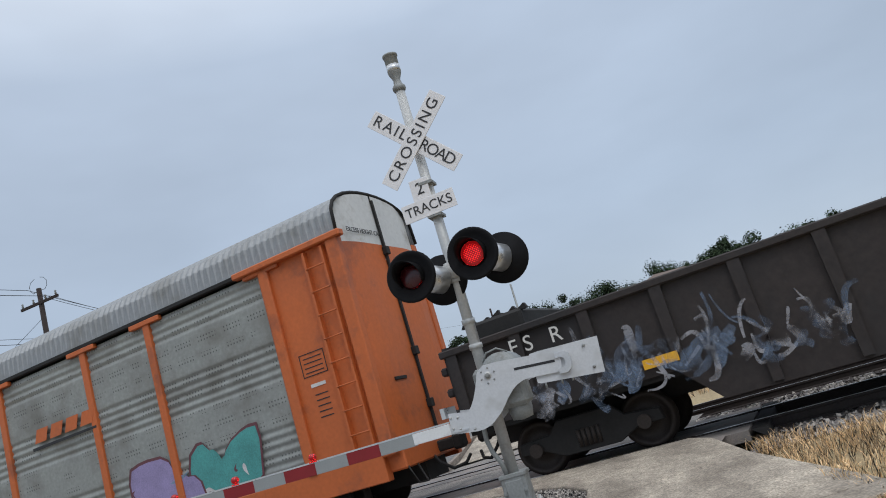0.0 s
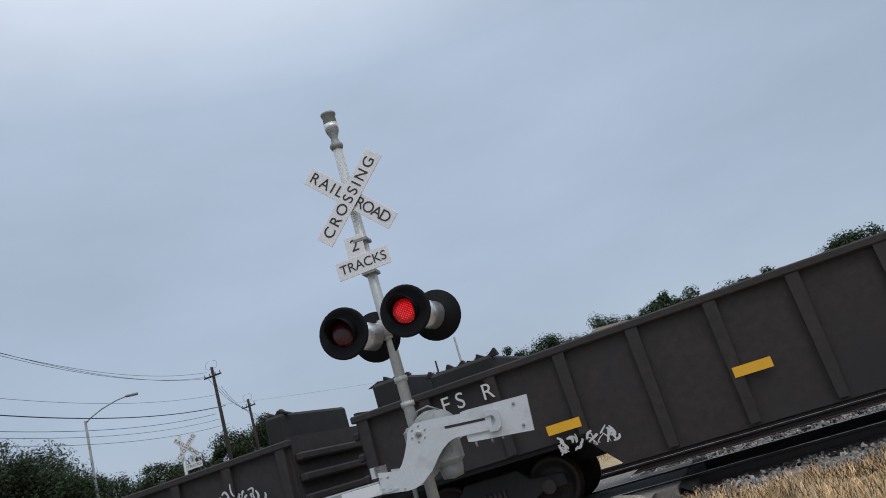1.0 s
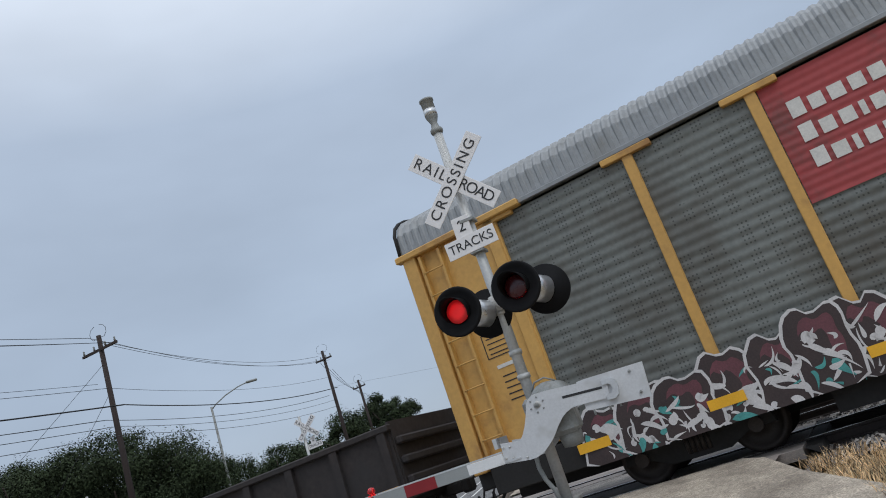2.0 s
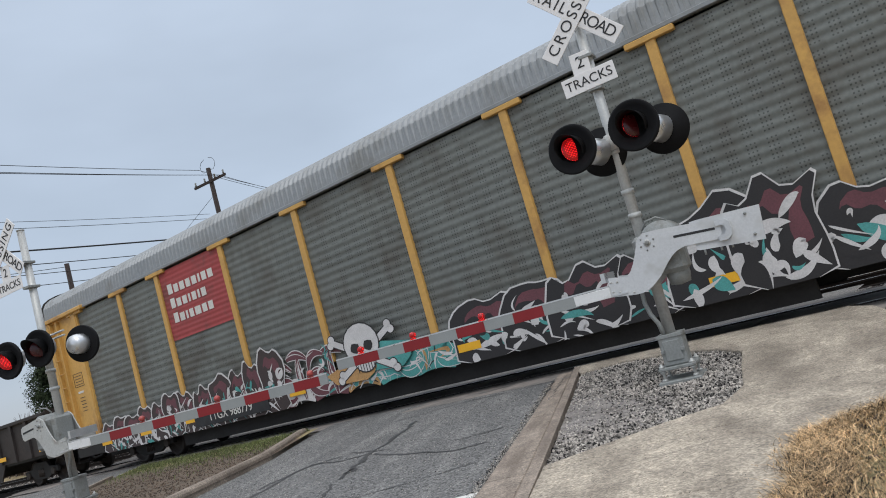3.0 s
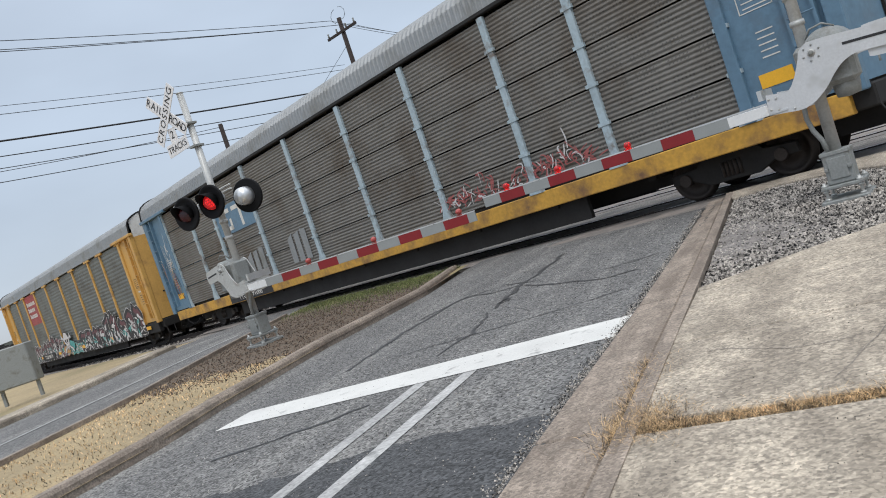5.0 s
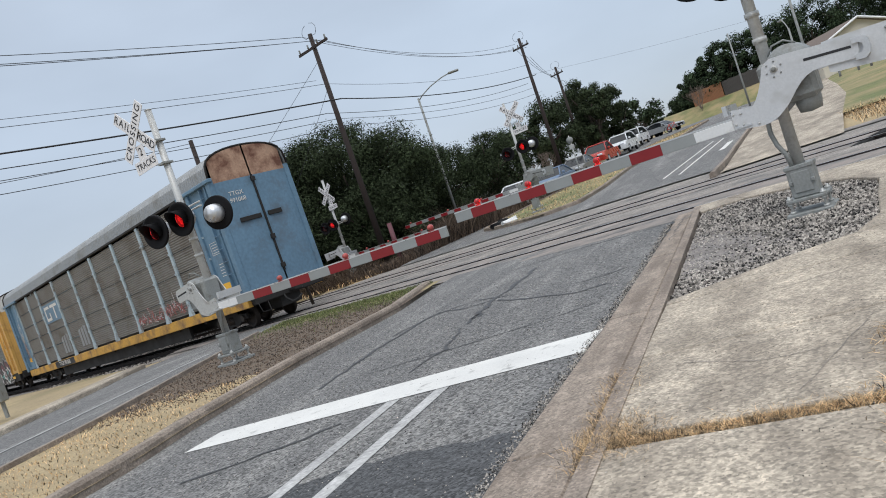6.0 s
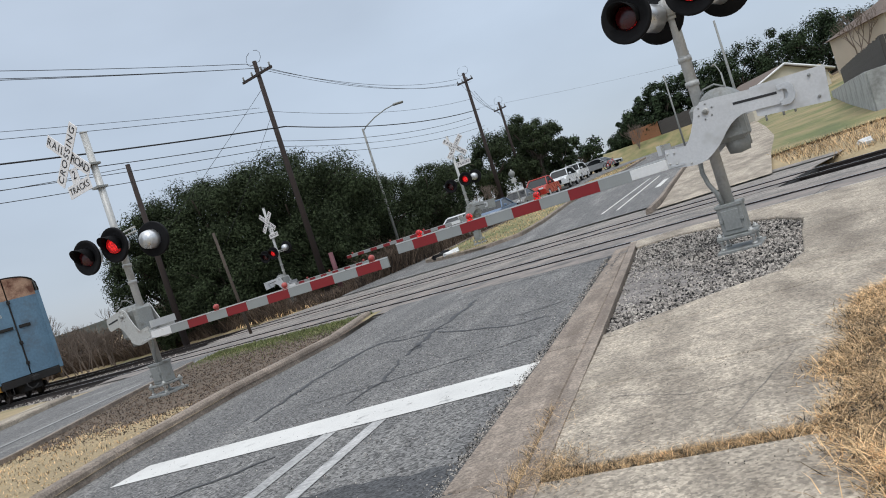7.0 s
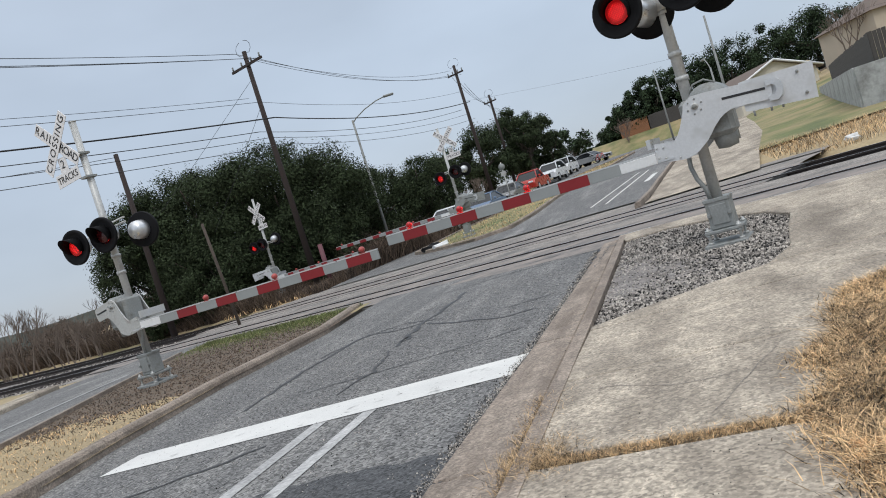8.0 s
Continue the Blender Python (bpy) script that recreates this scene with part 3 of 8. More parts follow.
# ---- ground and roads ----
def axis(lo, hi, step, reach):
    a = list(np.arange(lo, hi + 0.01, step))
    g, out = step, []
    while (out[-1] if out else 0) < reach:
        g *= 1.35
        out.append((out[-1] if out else 0) + g)
    return [lo - o for o in reversed(out)] + a + [hi + o for o in out]


def build_ground():
    bm = B()
    xs, ys = axis(-60, 45, 1.0, 2200), axis(-25, 95, 1.0, 2200)
    sheet(bm, [[(x, y) for x in xs] for y in ys], -0.075)
    for v in bm.verts:                 # a shallow trench for the ballast
        d = (v.co - CENTRE).dot(N)
        if -2.9 < d < 7.7:
            v.co.z -= 0.3
    solid("ground", bm, "ground", "dry grass and bare earth around the crossing", "ground", "structure")


R_EDGE = [(-1.95, -60), (-2.03, -6.1), (-1.95, -3.2), (-1.83, 3.9), (-1.6, 12), (-1.0, 20), (-0.2, 30), (0.4, 42), (1.2, 54), (3.4, 63), (8.0, 74), (17.0, 85), (32.0, 95)]
MED_R = [(-6.5, -60), (-6.55, -4.3), (-6.78, -3.1), (-6.95, -0.6), (-6.75, 2.5), (-7.1, 5.3)]
MED_L = [(-6.9, -60), (-9.0, -10), (-10.5, -1.2), (-11.5, 2.0), (-12.9, 6.2), (-13.4, 8)]
LEFT_K = [(-11.5, -60), (-14.0, -6), (-16.6, 4.2), (-17.8, 7.3), (-18.4, 10)]
FMED_R = [(-8.3, 20.6), (-7.0, 20.9), (-6.55, 24.6), (-6.4, 32), (-5.2, 43), (-4.0, 55), (-3.0, 64)]
FMED_L = [(-8.6, 20.7), (-10.2, 21.7), (-11.6, 23.0), (-12.6, 24.4), (-11.9, 30), (-10.4, 36), (-8.8, 48), (-6.5, 58), (-3.2, 64)]
FLEFT = [(-17.5, 12), (-16.0, 20), (-15.0, 32), (-13.6, 48), (-12.6, 60), (-11.5, 75), (-8, 95)]


def y_at(x, d):
    return CENTRE.y + (d - (x - CENTRE.x) * N.x) / N.y


def fan(bm, left, right, y0, d_end, across=8, along=60, lift=0.0, mi=None):
    """A band from y0 up to the line at d_end beside the track."""
    rows = []
    ends = []
    for i in range(across + 1):
        f = i / across
        y = 4.0
        for _ in range(12):
            x = lerp_line(left, y) * (1 - f) + lerp_line(right, y) * f
            y = y_at(x, d_end)
        ends.append(y)
    for j in range(along + 1):
        g = j / along
        g = 1 - (1 - g) ** 2.2
        r = []
        for i in range(across + 1):
            f = i / across
            y = y0 + (ends[i] - y0) * g
            r.append((lerp_line(left, y) * (1 - f) + lerp_line(right, y) * f, y))
        rows.append(r)
    sheet(bm, rows, lift)
    if mi:
        for fc in bm.faces:
            c = fc.calc_center_median()
            fc.material_index = mi(c.x, c.y)
    return bm


def along_track(bm, s0, s1, d0, d1, lift, step=1.0, across=2, mi=0):
    k = max(1, int(round((s1 - s0) / step)))
    grid = []
    for j in range(k + 1):
        s = s0 + (s1 - s0) * j / k
        grid.append([bm.verts.new(on_track(s, d0 + (d1 - d0) * i / across, lift)) for i in range(across + 1)])
    for a, b in zip(grid, grid[1:]):
        for i in range(across):
            f = bm.faces.new((a[i], b[i], b[i + 1], a[i + 1]))
            f.material_index = mi
    return bm


S0, S1 = -3.6, 24.0           # reach of the level crossing along the tracks
SF = 0.5                      # where it begins on the far track


def build_roads():
    bm = fan(B(), MED_R, R_EDGE, -60, -1.56, 10, 70, 0.0)
    solid("road_near", bm, "asphalt", "worn grey asphalt carriageway up to the tracks", "road", "structure")
    bm = fan(B(), LEFT_K, MED_L, -60, -1.56, 8, 50, 0.0)
    solid("road_left", bm, "asphalt", "grey asphalt of the other carriageway", "road", "structure")
    bm = along_track(B(), S0 + 1.2, S1 - 1.0, 1.5, 2.95, -0.026, 1.0, 3)
    along_track(bm, SF + .1, S1 - 1.0, 6.0, 9.3, -0.02, 1.0, 3)
    along_track(bm, SF + .1, 4.5, 8.4, 9.7, 0.01, 1.0, 3)
    along_track(bm, S0 + 1.2, S1 - 1.0, -3.2, -1.56, -0.035, 1.0, 2)
    solid("road_crossing", bm, "crossing_asphalt", "patched asphalt between and beside the rails", "road", "structure")
    def beyond_rails(bm):
        bmesh.ops.bisect_plane(bm, geom=bm.verts[:] + bm.edges[:] + bm.faces[:], plane_co=CENTRE + N * 8.6, plane_no=N, clear_inner=True)

    bm = band(B(), FMED_R, R_EDGE, 8.0, 64, .5, 16, -0.004)
    beyond_rails(bm)
    band(bm, [(-3.2, 64), (1.0, 74), (8.0, 84), (20.0, 95)], R_EDGE, 64, 95, 1.0, 6, -0.004)
    solid("road_far", bm, "asphalt", "asphalt road curving away to the hill", "road", "structure")
    bm = band(B(), FLEFT, FMED_R, 11.0, 64, .5, 16, -0.012)
    beyond_rails(bm)
    band(bm, FLEFT, [(-3.2, 64), (1.0, 74), (8.0, 84), (20.0, 95)], 64, 95, 1.0, 6, -0.008)
    solid("road_far_left", bm, "asphalt", "asphalt of the oncoming lanes with waiting cars", "road", "structure")
    bm = fan(B(), MED_L, MED_R, -60, -2.35, 14, 110, 0.07,
             mi=lambda x, y: (2 if y > y_at(x, -3.6) + 0.4 * noise.noise(Vector((x * 2, y * 2, 0))) else
                              1 if y > -0.9 + 0.12 * (x + 9) + 0.5 * noise.noise(Vector((x, y, 3))) else 0))
    solid("median", bm, ["ground", "mulch", "ground"], "raised median with brown mulch and dry grass", "median", "structure")
    bm = band(B(), FMED_L, FMED_R, 20.75, 64, .5, 6, 0.09)
    solid("median_far", bm, "lawn", "grassy median beyond the tracks", "median", "structure")


def kerb(name, pts, width, height, label, side=1, seg=1.5, drop=0.12, material="kerb"):
    """Kerb stones along a polyline; side: where its top lies."""
    ob = tagged(thing(name, label, ""), kind="structure")
    run = []
    for (xa, ya), (xb, yb) in zip(pts, pts[1:]):
        k = max(1, int(math.hypot(xb - xa, yb - ya) / seg))
        run += [(xa + (xb - xa) * i / k, ya + (yb - ya) * i / k) for i in range(k)]
    run.append(pts[-1])
    for (xa, ya), (xb, yb) in zip(run, run[1:]):
        d = Vector((xb - xa, yb - ya, 0))
        L = d.length
        d.normalize()
        nn = Vector((d.y, -d.x, 0)) * side
        bm = B()
        prof = [(0.0, -drop), (0.02, height - 0.035), (0.05, height), (width, height), (width, -drop)]
        ends = []
        for t_ in (0.004, L - 0.004):
            x, y = xa + d.x * t_, ya + d.y * t_
            z = G(x, y)
            ends.append([bm.verts.new((x + nn.x * a, y + nn.y * a, z + b)) for a, b in prof])
        fs = []
        for i in range(len(prof)):
            j = (i + 1) % len(prof)
            fs.append(bm.faces.new((ends[0][i], ends[0][j], ends[1][j], ends[1][i])))
        fs += [bm.faces.new(list(reversed(ends[0]))), bm.faces.new(ends[1])]
        bmesh.ops.recalc_face_normals(bm, faces=fs)
        part("kerb_stone", bm, material, ob)
    return ob


def slab(parent, poly, top=0.055, thick=0.16, material="concrete", name="slab"):
    bm = B()
    up = [bm.verts.new((x, y, G(x, y) + top)) for x, y in poly]
    lo = [bm.verts.new((x, y, G(x, y) + top - thick)) for x, y in poly]
    k = len(poly)
    fs = [bm.faces.new(up), bm.faces.new(list(reversed(lo)))]
    for i in range(k):
        fs.append(bm.faces.new((up[i], lo[i], lo[(i + 1) % k], up[(i + 1) % k])))
    bmesh.ops.recalc_face_normals(bm, faces=fs)
    bmesh.ops.bevel(bm, geom=list(fs[0].edges), offset=0.012, segments=1, affect="EDGES")
    return part(name, bm, material, parent)


GRAVEL = [(-1.36, 2.9), (-0.7, 2.95), (0.1, 2.3), (0.6, 1.5), (0.82, 0.7), (0.50, -1.45), (0.20, -2.10), (-0.32, -2.34), (-0.95, -2.74), (-1.40, -3.03)]


def build_pavement():
    pv = tagged(thing("pavement", "stained concrete pavement slabs beside the road", ""), kind="structure")
    E_ = -1.40
    for poly in ([(E_ - .08, -13.5), (1.6, -13.5), (1.5, -10.02), (E_ - .08, -10.02)], [(E_ - .08, -10), (1.5, -10), (.62, -8.02), (E_ - .07, -8.02)],
                 [(E_ - .07, -8), (.6, -8), (.14, -6.9), (.05, -6.26), (E_ - .06, -6.2)], [(E_ - .05, -6.06), (.05, -6.12), (.45, -4.72), (E_ - .03, -4.72)],
                 [(E_ - .03, -4.70), (.45, -4.70), (.72, -3.85), (1.2, -3.55), (2.7, -3.3), (2.7, -2.77), (1.0, -3.0), (E_, -3.22)], [(E_, -3.2), (1.0, -2.98), (2.7, -2.75), (2.7, -2.32), (1.9, -2.32), (.95, -2.1), (.21, -2.13), (-.32, -2.37), (-.95, -2.77), (E_, -3.06)],
                 [(.22, -2.10), (.96, -2.08), (1.9, -2.3), (2.7, -2.3), (2.6, -.2), (.68, -.2), (.51, -1.44)], [(.69, -.18), (2.6, -.18), (2.72, 1.6), (.62, 1.5), (.84, .7)],
                 [(.60, 1.53), (2.72, 1.63), (2.6, 2.35), (1.0, 3.05), (.12, 2.33)], [(-.68, 2.97), (.1, 2.35), (.97, 3.07), (-.35, 3.7), (-1.0, 3.95)], [(E_ + .03, 2.92), (-.7, 2.97), (-1.02, 3.96), (E_ - .15, 4.1)]):
        slab(pv, poly)
    for a, b in ((-13.5, -9), (-8.98, -6.0), (-5.98, -3.0), (-2.98, 0.0), (0.02, 3.95)):     # gutter pan
        poly = [(lerp_line(R_EDGE, a), a), (-1.57, a), (-1.57, b), (lerp_line(R_EDGE, b), b)]
        slab(pv, poly, 0.012, 0.1, "kerb", "gutter_slab")
    kerb("kerb_right", [(-1.57, -60), (-1.57, -13), (-1.57, 3.9)], 0.16, 0.062, "low concrete kerb along the pavement", 1, 3.0)
    kerb("kerb_median", [p for p in MED_R if p[1] < 5.2] + [(-7.3, 5.35)], 0.17, 0.15, "stained concrete kerb of the median", -1, 3.0)
    kerb("kerb_median_left", [p for p in MED_L if p[1] < 6.5], 0.17, 0.14, "concrete kerb on the far side of the median", 1, 3.0)
    kerb("kerb_left", LEFT_K[:-1], 0.9, 0.13, "wide tan concrete kerb and walk by the other carriageway", -1, 3.0, material="concrete")
    kerb("kerb_far_median", [(-12.6, 24.4), (-11.6, 23.0), (-10.2, 21.7), (-8.3, 20.6)] + FMED_R[1:], 0.17, 0.15, "concrete kerb of the far median", -1, 3.0)
    kerb("kerb_far_median_left", FMED_L[3:], 0.17, 0.15, "concrete kerb of the far median", 1, 3.0)
    kerb("kerb_far_right", [p for p in R_EDGE if 10 < p[1]], 0.17, 0.14, "concrete kerb of the road beyond the tracks", 1, 3.0)
    walk_far = B()
    band(walk_far, [(R + .22, y) for R, y in R_EDGE if y > 8], [(R + 3.35 + min(1.4, .06 * max(0, y - 14)), y) for R, y in R_EDGE if y > 8], 12.6, 60, 1.0, 3, 0.025)
    lawn = B()
    band(lawn, [(R + 3.3 + min(1.4, .06 * max(0, y - 14)), y) for R, y in R_EDGE if y > 8], [(R + 45, y) for R, y in R_EDGE if y > 8], 19, 60, 1.0, 24, 0.02)
    solid("lawn", lawn, "lawn", "sloping lawn of green and tan winter grass", "lawn", "structure")
    solid("pavement_far", walk_far, "concrete", "pale concrete walk beyond the tracks", "pavement", "structure")


def stripe(name, poly, label, material="line", lift=0.006):
    bm = B()
    cols, rows = 8, 8
    (ax, ay), (bx, by), (cx, cy), (dx, dy) = poly
    g = []
    for j in range(rows + 1):
        v = j / rows
        g.append([(ax * (1 - u) * (1 - v) + bx * u * (1 - v) + cx * u * v + dx * (1 - u) * v, ay * (1 - u) * (1 - v) + by * u * (1 - v) + cy * u * v + dy * (1 - u) * v) for u in [i / cols for i in range(cols + 1)]])
    sheet(bm, g, lift)
    solid(name, bm, material, label, "road marking", "structure")


def build_markings():
    stripe("stop_line", [(-6.02, -4.12), (-1.99, -3.92), (-1.95, -3.26), (-5.98, -3.60)], "wide white stop line across the road")
    stripe("lane_line", [(-3.80, -13), (-3.68, -13), (-3.63, -4.02), (-3.76, -4.02)], "worn white double lane line", "line_worn")
    stripe("lane_line", [(-3.42, -13), (-3.30, -13), (-3.16, -4.0), (-3.29, -4.0)], "worn white double lane line", "line_worn")
    stripe("lane_line", [(-3.46, 18.2), (-3.36, 18.2), (-1.86, 30.0), (-1.96, 30.0)], "white double lane line beyond the tracks", lift=0.01)
    stripe("lane_line", [(-2.86, 17.7), (-2.76, 17.7), (-1.36, 29.5), (-1.46, 29.5)], "white double lane line beyond the tracks", lift=0.01)
    stripe("lane_line", [(-12.2, -6), (-12.08, -6), (-13.7, 5.4), (-13.82, 5.4)], "thin worn white lane line", "line_worn", lift=0.01)
    stripe("turn_arrow", [(-1.55, 22.3), (-1.3, 22.3), (-.95, 25.5), (-1.2, 25.5)], "white lane arrow beyond the tracks", lift=0.01)
    bm = B()
    random.seed(3)                  # darker repair patch with a ragged far edge
    edge = [(-4.9 + 2.9 * i / 24, -5.95 + 0.32 * smooth(i / 14) + random.uniform(-.05, .05) + (0.12 if i > 12 else 0)) for i in range(25)]
    sheet(bm, [[(x, -9.5) for x, y in edge], [(x, -7.5) for x, y in edge], [(x, y) for x, y in edge]], 0.004)
    solid("asphalt_patch", bm, "patch", "dark asphalt repair patch with a ragged edge", "road patch", "structure")
    random.seed(8)

    def crack(pts, w, name="tar_seam", lift=0.005):
        bm = B()
        run = []
        for (xa, ya), (xb, yb) in zip(pts, pts[1:]):
            k = max(2, int(math.hypot(xb - xa, yb - ya) / 0.16))
            run += [(xa + (xb - xa) * i / k + random.uniform(-.05, .05), ya + (yb - ya) * i / k + random.uniform(-.03, .03)) for i in range(k)]
        rows = []
        for i, (x, y) in enumerate(run):
            nx = run[min(i + 1, len(run) - 1)]
            pv = run[max(i - 1, 0)]
            d = Vector((nx[0] - pv[0], nx[1] - pv[1], 0)).normalized()
            h = w * random.uniform(.3, .75)
            rows.append([(x - d.y * h, y + d.x * h), (x + d.y * h, y - d.x * h)])
        sheet(bm, rows, lift)
        solid(name, bm, "tar" if lift < .01 else "panel", "dark tar-sealed crack in the asphalt" if lift < .01 else "hairline crack in the concrete pavement", "crack", "structure")
    crack([(-4.15, 2.7), (-4.13, 1.0), (-4.22, .45), (-4.14, -.65), (-4.12, -1.17)], 0.075)
    crack([(-4.12, -1.17), (-3.88, -2.32), (-3.98, -2.79), (-4.02, -3.24)], 0.04)
    crack([(-2.31, -.85), (-2.75, -.87), (-3.28, -.47), (-3.64, -.15), (-4.22, .45)], 0.05)
    crack([(-4.22, .45), (-4.64, .44), (-5.26, .77), (-5.34, .1), (-5.44, -1.2), (-5.25, -2.86)], 0.05)
    crack([(-4.04, .46), (-4.67, .95), (-5.29, .64), (-5.58, -.5)], 0.045)
    crack([(-4.2, -.5), (-4.05, -.62), (-4.18, -.8)], 0.09)
    crack([(-5.2, -5.1), (-4.3, -4.6), (-3.9, -4.3)], 0.045)
    for pts, w in (([(-1.2, -5.0), (-.7, -5.3), (-.2, -5.35)], .004), ([(-.9, -4.2), (-.2, -4.0), (.5, -3.7)], .004), ([(-.5, -5.9), (-.1, -4.9), (.1, -4.75)], .003), ([(-1.1, -3.9), (-.4, -3.6), (.4, -3.4), (1.6, -3.1)], .005), ([(-1.0, -7.6), (-.3, -7.0)], .004)):
        crack(pts, w, "pavement_crack", .0585)
    crack([(-3.9, -7.6), (-3.4, -6.6), (-2.9, -5.6)], 0.012)
    crack([(-3.3, -6.05), (-2.8, -6.0), (-2.4, -6.1), (-2.15, -6.05)], 0.012)
    crack([(-2.2, -1.9), (-3.4, -2.3), (-4.9, -2.6)], 0.018)
    crack([(-3.4, 4.35), (-2.6, 4.4), (-1.75, 4.3)], 0.05)
    crack([(-2.2, -.1), (-3.0, -.2)], 0.03)
    crack([(-1.9, 3.2), (-3.6, 3.6), (-5.2, 3.4)], 0.03)
    crack([(-1.75, -9), (-1.78, -3), (-1.7, 3.5)], 0.012)
    crack([(-2.03, -9), (-1.97, -3), (-1.85, 3.7)], 0.022)


# ---- tracks ----
def rail(parent, d, s0, s1, name="rail"):
    bm = B()
    k = int((s1 - s0) / 2.0)
    prof = [(-.065, -.165), (.065, -.165), (.065, -.15), (.012, -.13), (.012, -.045), (.036, -.035), (.036, 0.0), (-.036, 0.0), (-.036, -.035), (-.012, -.045), (-.012, -.13), (-.065, -.15)]
    prev = None
    for j in range(k + 1):
        s = s0 + (s1 - s0) * j / k
        ring = [bm.verts.new(on_track(s, d + a, b)) for a, b in prof]
        if prev:
            for i in range(len(prof)):
                f = bm.faces.new((prev[i], prev[(i + 1) % len(prof)], ring[(i + 1) % len(prof)], ring[i]))
                f.material_index = 1 if i == 6 else 0
        prev = ring
    return part(name, bm, ["rail", "railtop"], parent)


def build_tracks():
    for k, d0 in (("railway_track_1", 0.0), ("railway_track_2", TRACK_GAP)):
        tr = tagged(thing(k, "rusty steel railway track", ""), kind="structure")
        for d in (-.7525, .7525):
            rail(tr, d0 + d, -150, 210)
        rnd = random.Random(5)
        tie = B()
        box(tie, -.115, .115, -1.3, 1.3, -.19, -.166)
        me = mesh_of("sleeper", tie, "wood")
        for i in range(150):
            s = -16 + i * 0.52
            if (SF if d0 else S0) - .2 < s < S1 + .2:
                continue
            ob = new("sleeper", me)
            ob.parent = tr
            p = on_track(s, d0)
            ob.matrix_basis = pose(p.x, p.y, p.z, 0, 0, 180 - 23.72 + rnd.uniform(-.6, .6))
    bm = along_track(B(), -150, S0, -2.4, 7.2, -0.19, 1.0, 16)
    along_track(bm, S1, 210, -2.4, 7.2, -0.19, 1.0, 16)
    along_track(bm, S0, SF, 2.6, 7.2, -0.19, 1.0, 8)
    for v in bm.verts:
        v.co.z += 0.035 * noise.noise(v.co * 1.7)
    solid("ballast_bed", bm, "ballast", "grey crushed-stone ballast under the tracks", "ballast", "structure")
    cr = tagged(thing("crossing_surface", "worn concrete and rubber crossing panels between rails", ""), kind="structure")
    for d0 in (0.0, TRACK_GAP):
        s_in = SF if d0 else S0
        for a, b, m_ in ((-.585, .585, "panel"), (-1.55, -.865, "panel"), (.865, 1.5, "panel")):
            s = SF if d0 else S0
            while s < S1 - .1:
                e = min(s + 2.44, S1)
                bm = B()
                vs = []
                for zz in (-0.16, -0.018):
                    for ss, dd in ((s + .01, a), (e - .01, a), (e - .01, b), (s + .01, b)):
                        vs.append(bm.verts.new(on_track(ss, d0 + dd, zz)))
                fs = [bm.faces.new(vs[4:]), bm.faces.new(list(reversed(vs[:4])))] + [bm.faces.new((vs[i], vs[(i + 1) % 4], vs[4 + (i + 1) % 4], vs[4 + i])) for i in range(4)]
                bmesh.ops.recalc_face_normals(bm, faces=fs)
                part("panel", bm, m_, cr)
                s = e
        bm = B()
        for d in (-.7525, .7525):
            along_track(bm, s_in, S1, d0 + d - .16, d0 + d + .16, -0.055, 1.0, 1)
        part("flangeway", bm, "flange", cr)
        bm = along_track(B(), s_in - .25, s_in - .02, d0 - 1.55, d0 + 1.5, -.02, .23, 1)
        along_track(bm, s_in - .26, s_in - .24, d0 - 1.55, d0 + 1.5, -.17, .02, 1)
        bmesh.ops.convex_hull(bm, input=list(bm.verts))
        part("end_ramp", bm, "underframe", cr)
    bm = along_track(B(), S0 + .3, 5.2, -2.25, -1.56, 0.0, 1.0, 1)
    along_track(bm, 7.2, S1 - 1, -2.25, -1.56, -0.002, 1.0, 1)
    solid("crossing_apron", bm, "panel", "worn concrete strip beside the near rail", "apron", "structure")


# ---- loose ground cover ----
def stones(name, sample, n, size, material, label, category):
    rnd = random.Random(11)
    vs, fs = [], []
    octa = [(1, 0, 0), (-1, 0, 0), (0, 1, 0), (0, -1, 0), (0, 0, 1), (0, 0, -1)]
    tri = [(0, 2, 4), (2, 1, 4), (1, 3, 4), (3, 0, 4), (2, 0, 5), (1, 2, 5), (3, 1, 5), (0, 3, 5)]
    for _ in range(n):
        p = sample(rnd)
        if p is None:
            continue
        x, y, z = p
        r = size * rnd.uniform(.5, 1.3)
        q = Euler((rnd.uniform(0, 6), rnd.uniform(0, 6), rnd.uniform(0, 6))).to_matrix()
        b = len(vs)
        for c in octa:
            v = q @ Vector((c[0] * rnd.uniform(.7, 1.2), c[1] * rnd.uniform(.6, 1), c[2] * rnd.uniform(.4, .8))) * r
            vs.append((x + v.x, y + v.y, z + v.z + r * .3))
        fs += [tuple(b + i for i in t) for t in tri]
    me = bpy.data.meshes.new(name)
    me.from_pydata(vs, [], fs)
    me.materials.append(M[material])
    return tagged(new(name, me), label, category, kind="stuff")


def inside(poly, x, y):
    c = False
    for (xa, ya), (xb, yb) in zip(poly, poly[1:] + poly[:1]):
        if (ya > y) != (yb > y) and x < (xb - xa) * (y - ya) / (yb - ya) + xa:
            c = not c
    return c


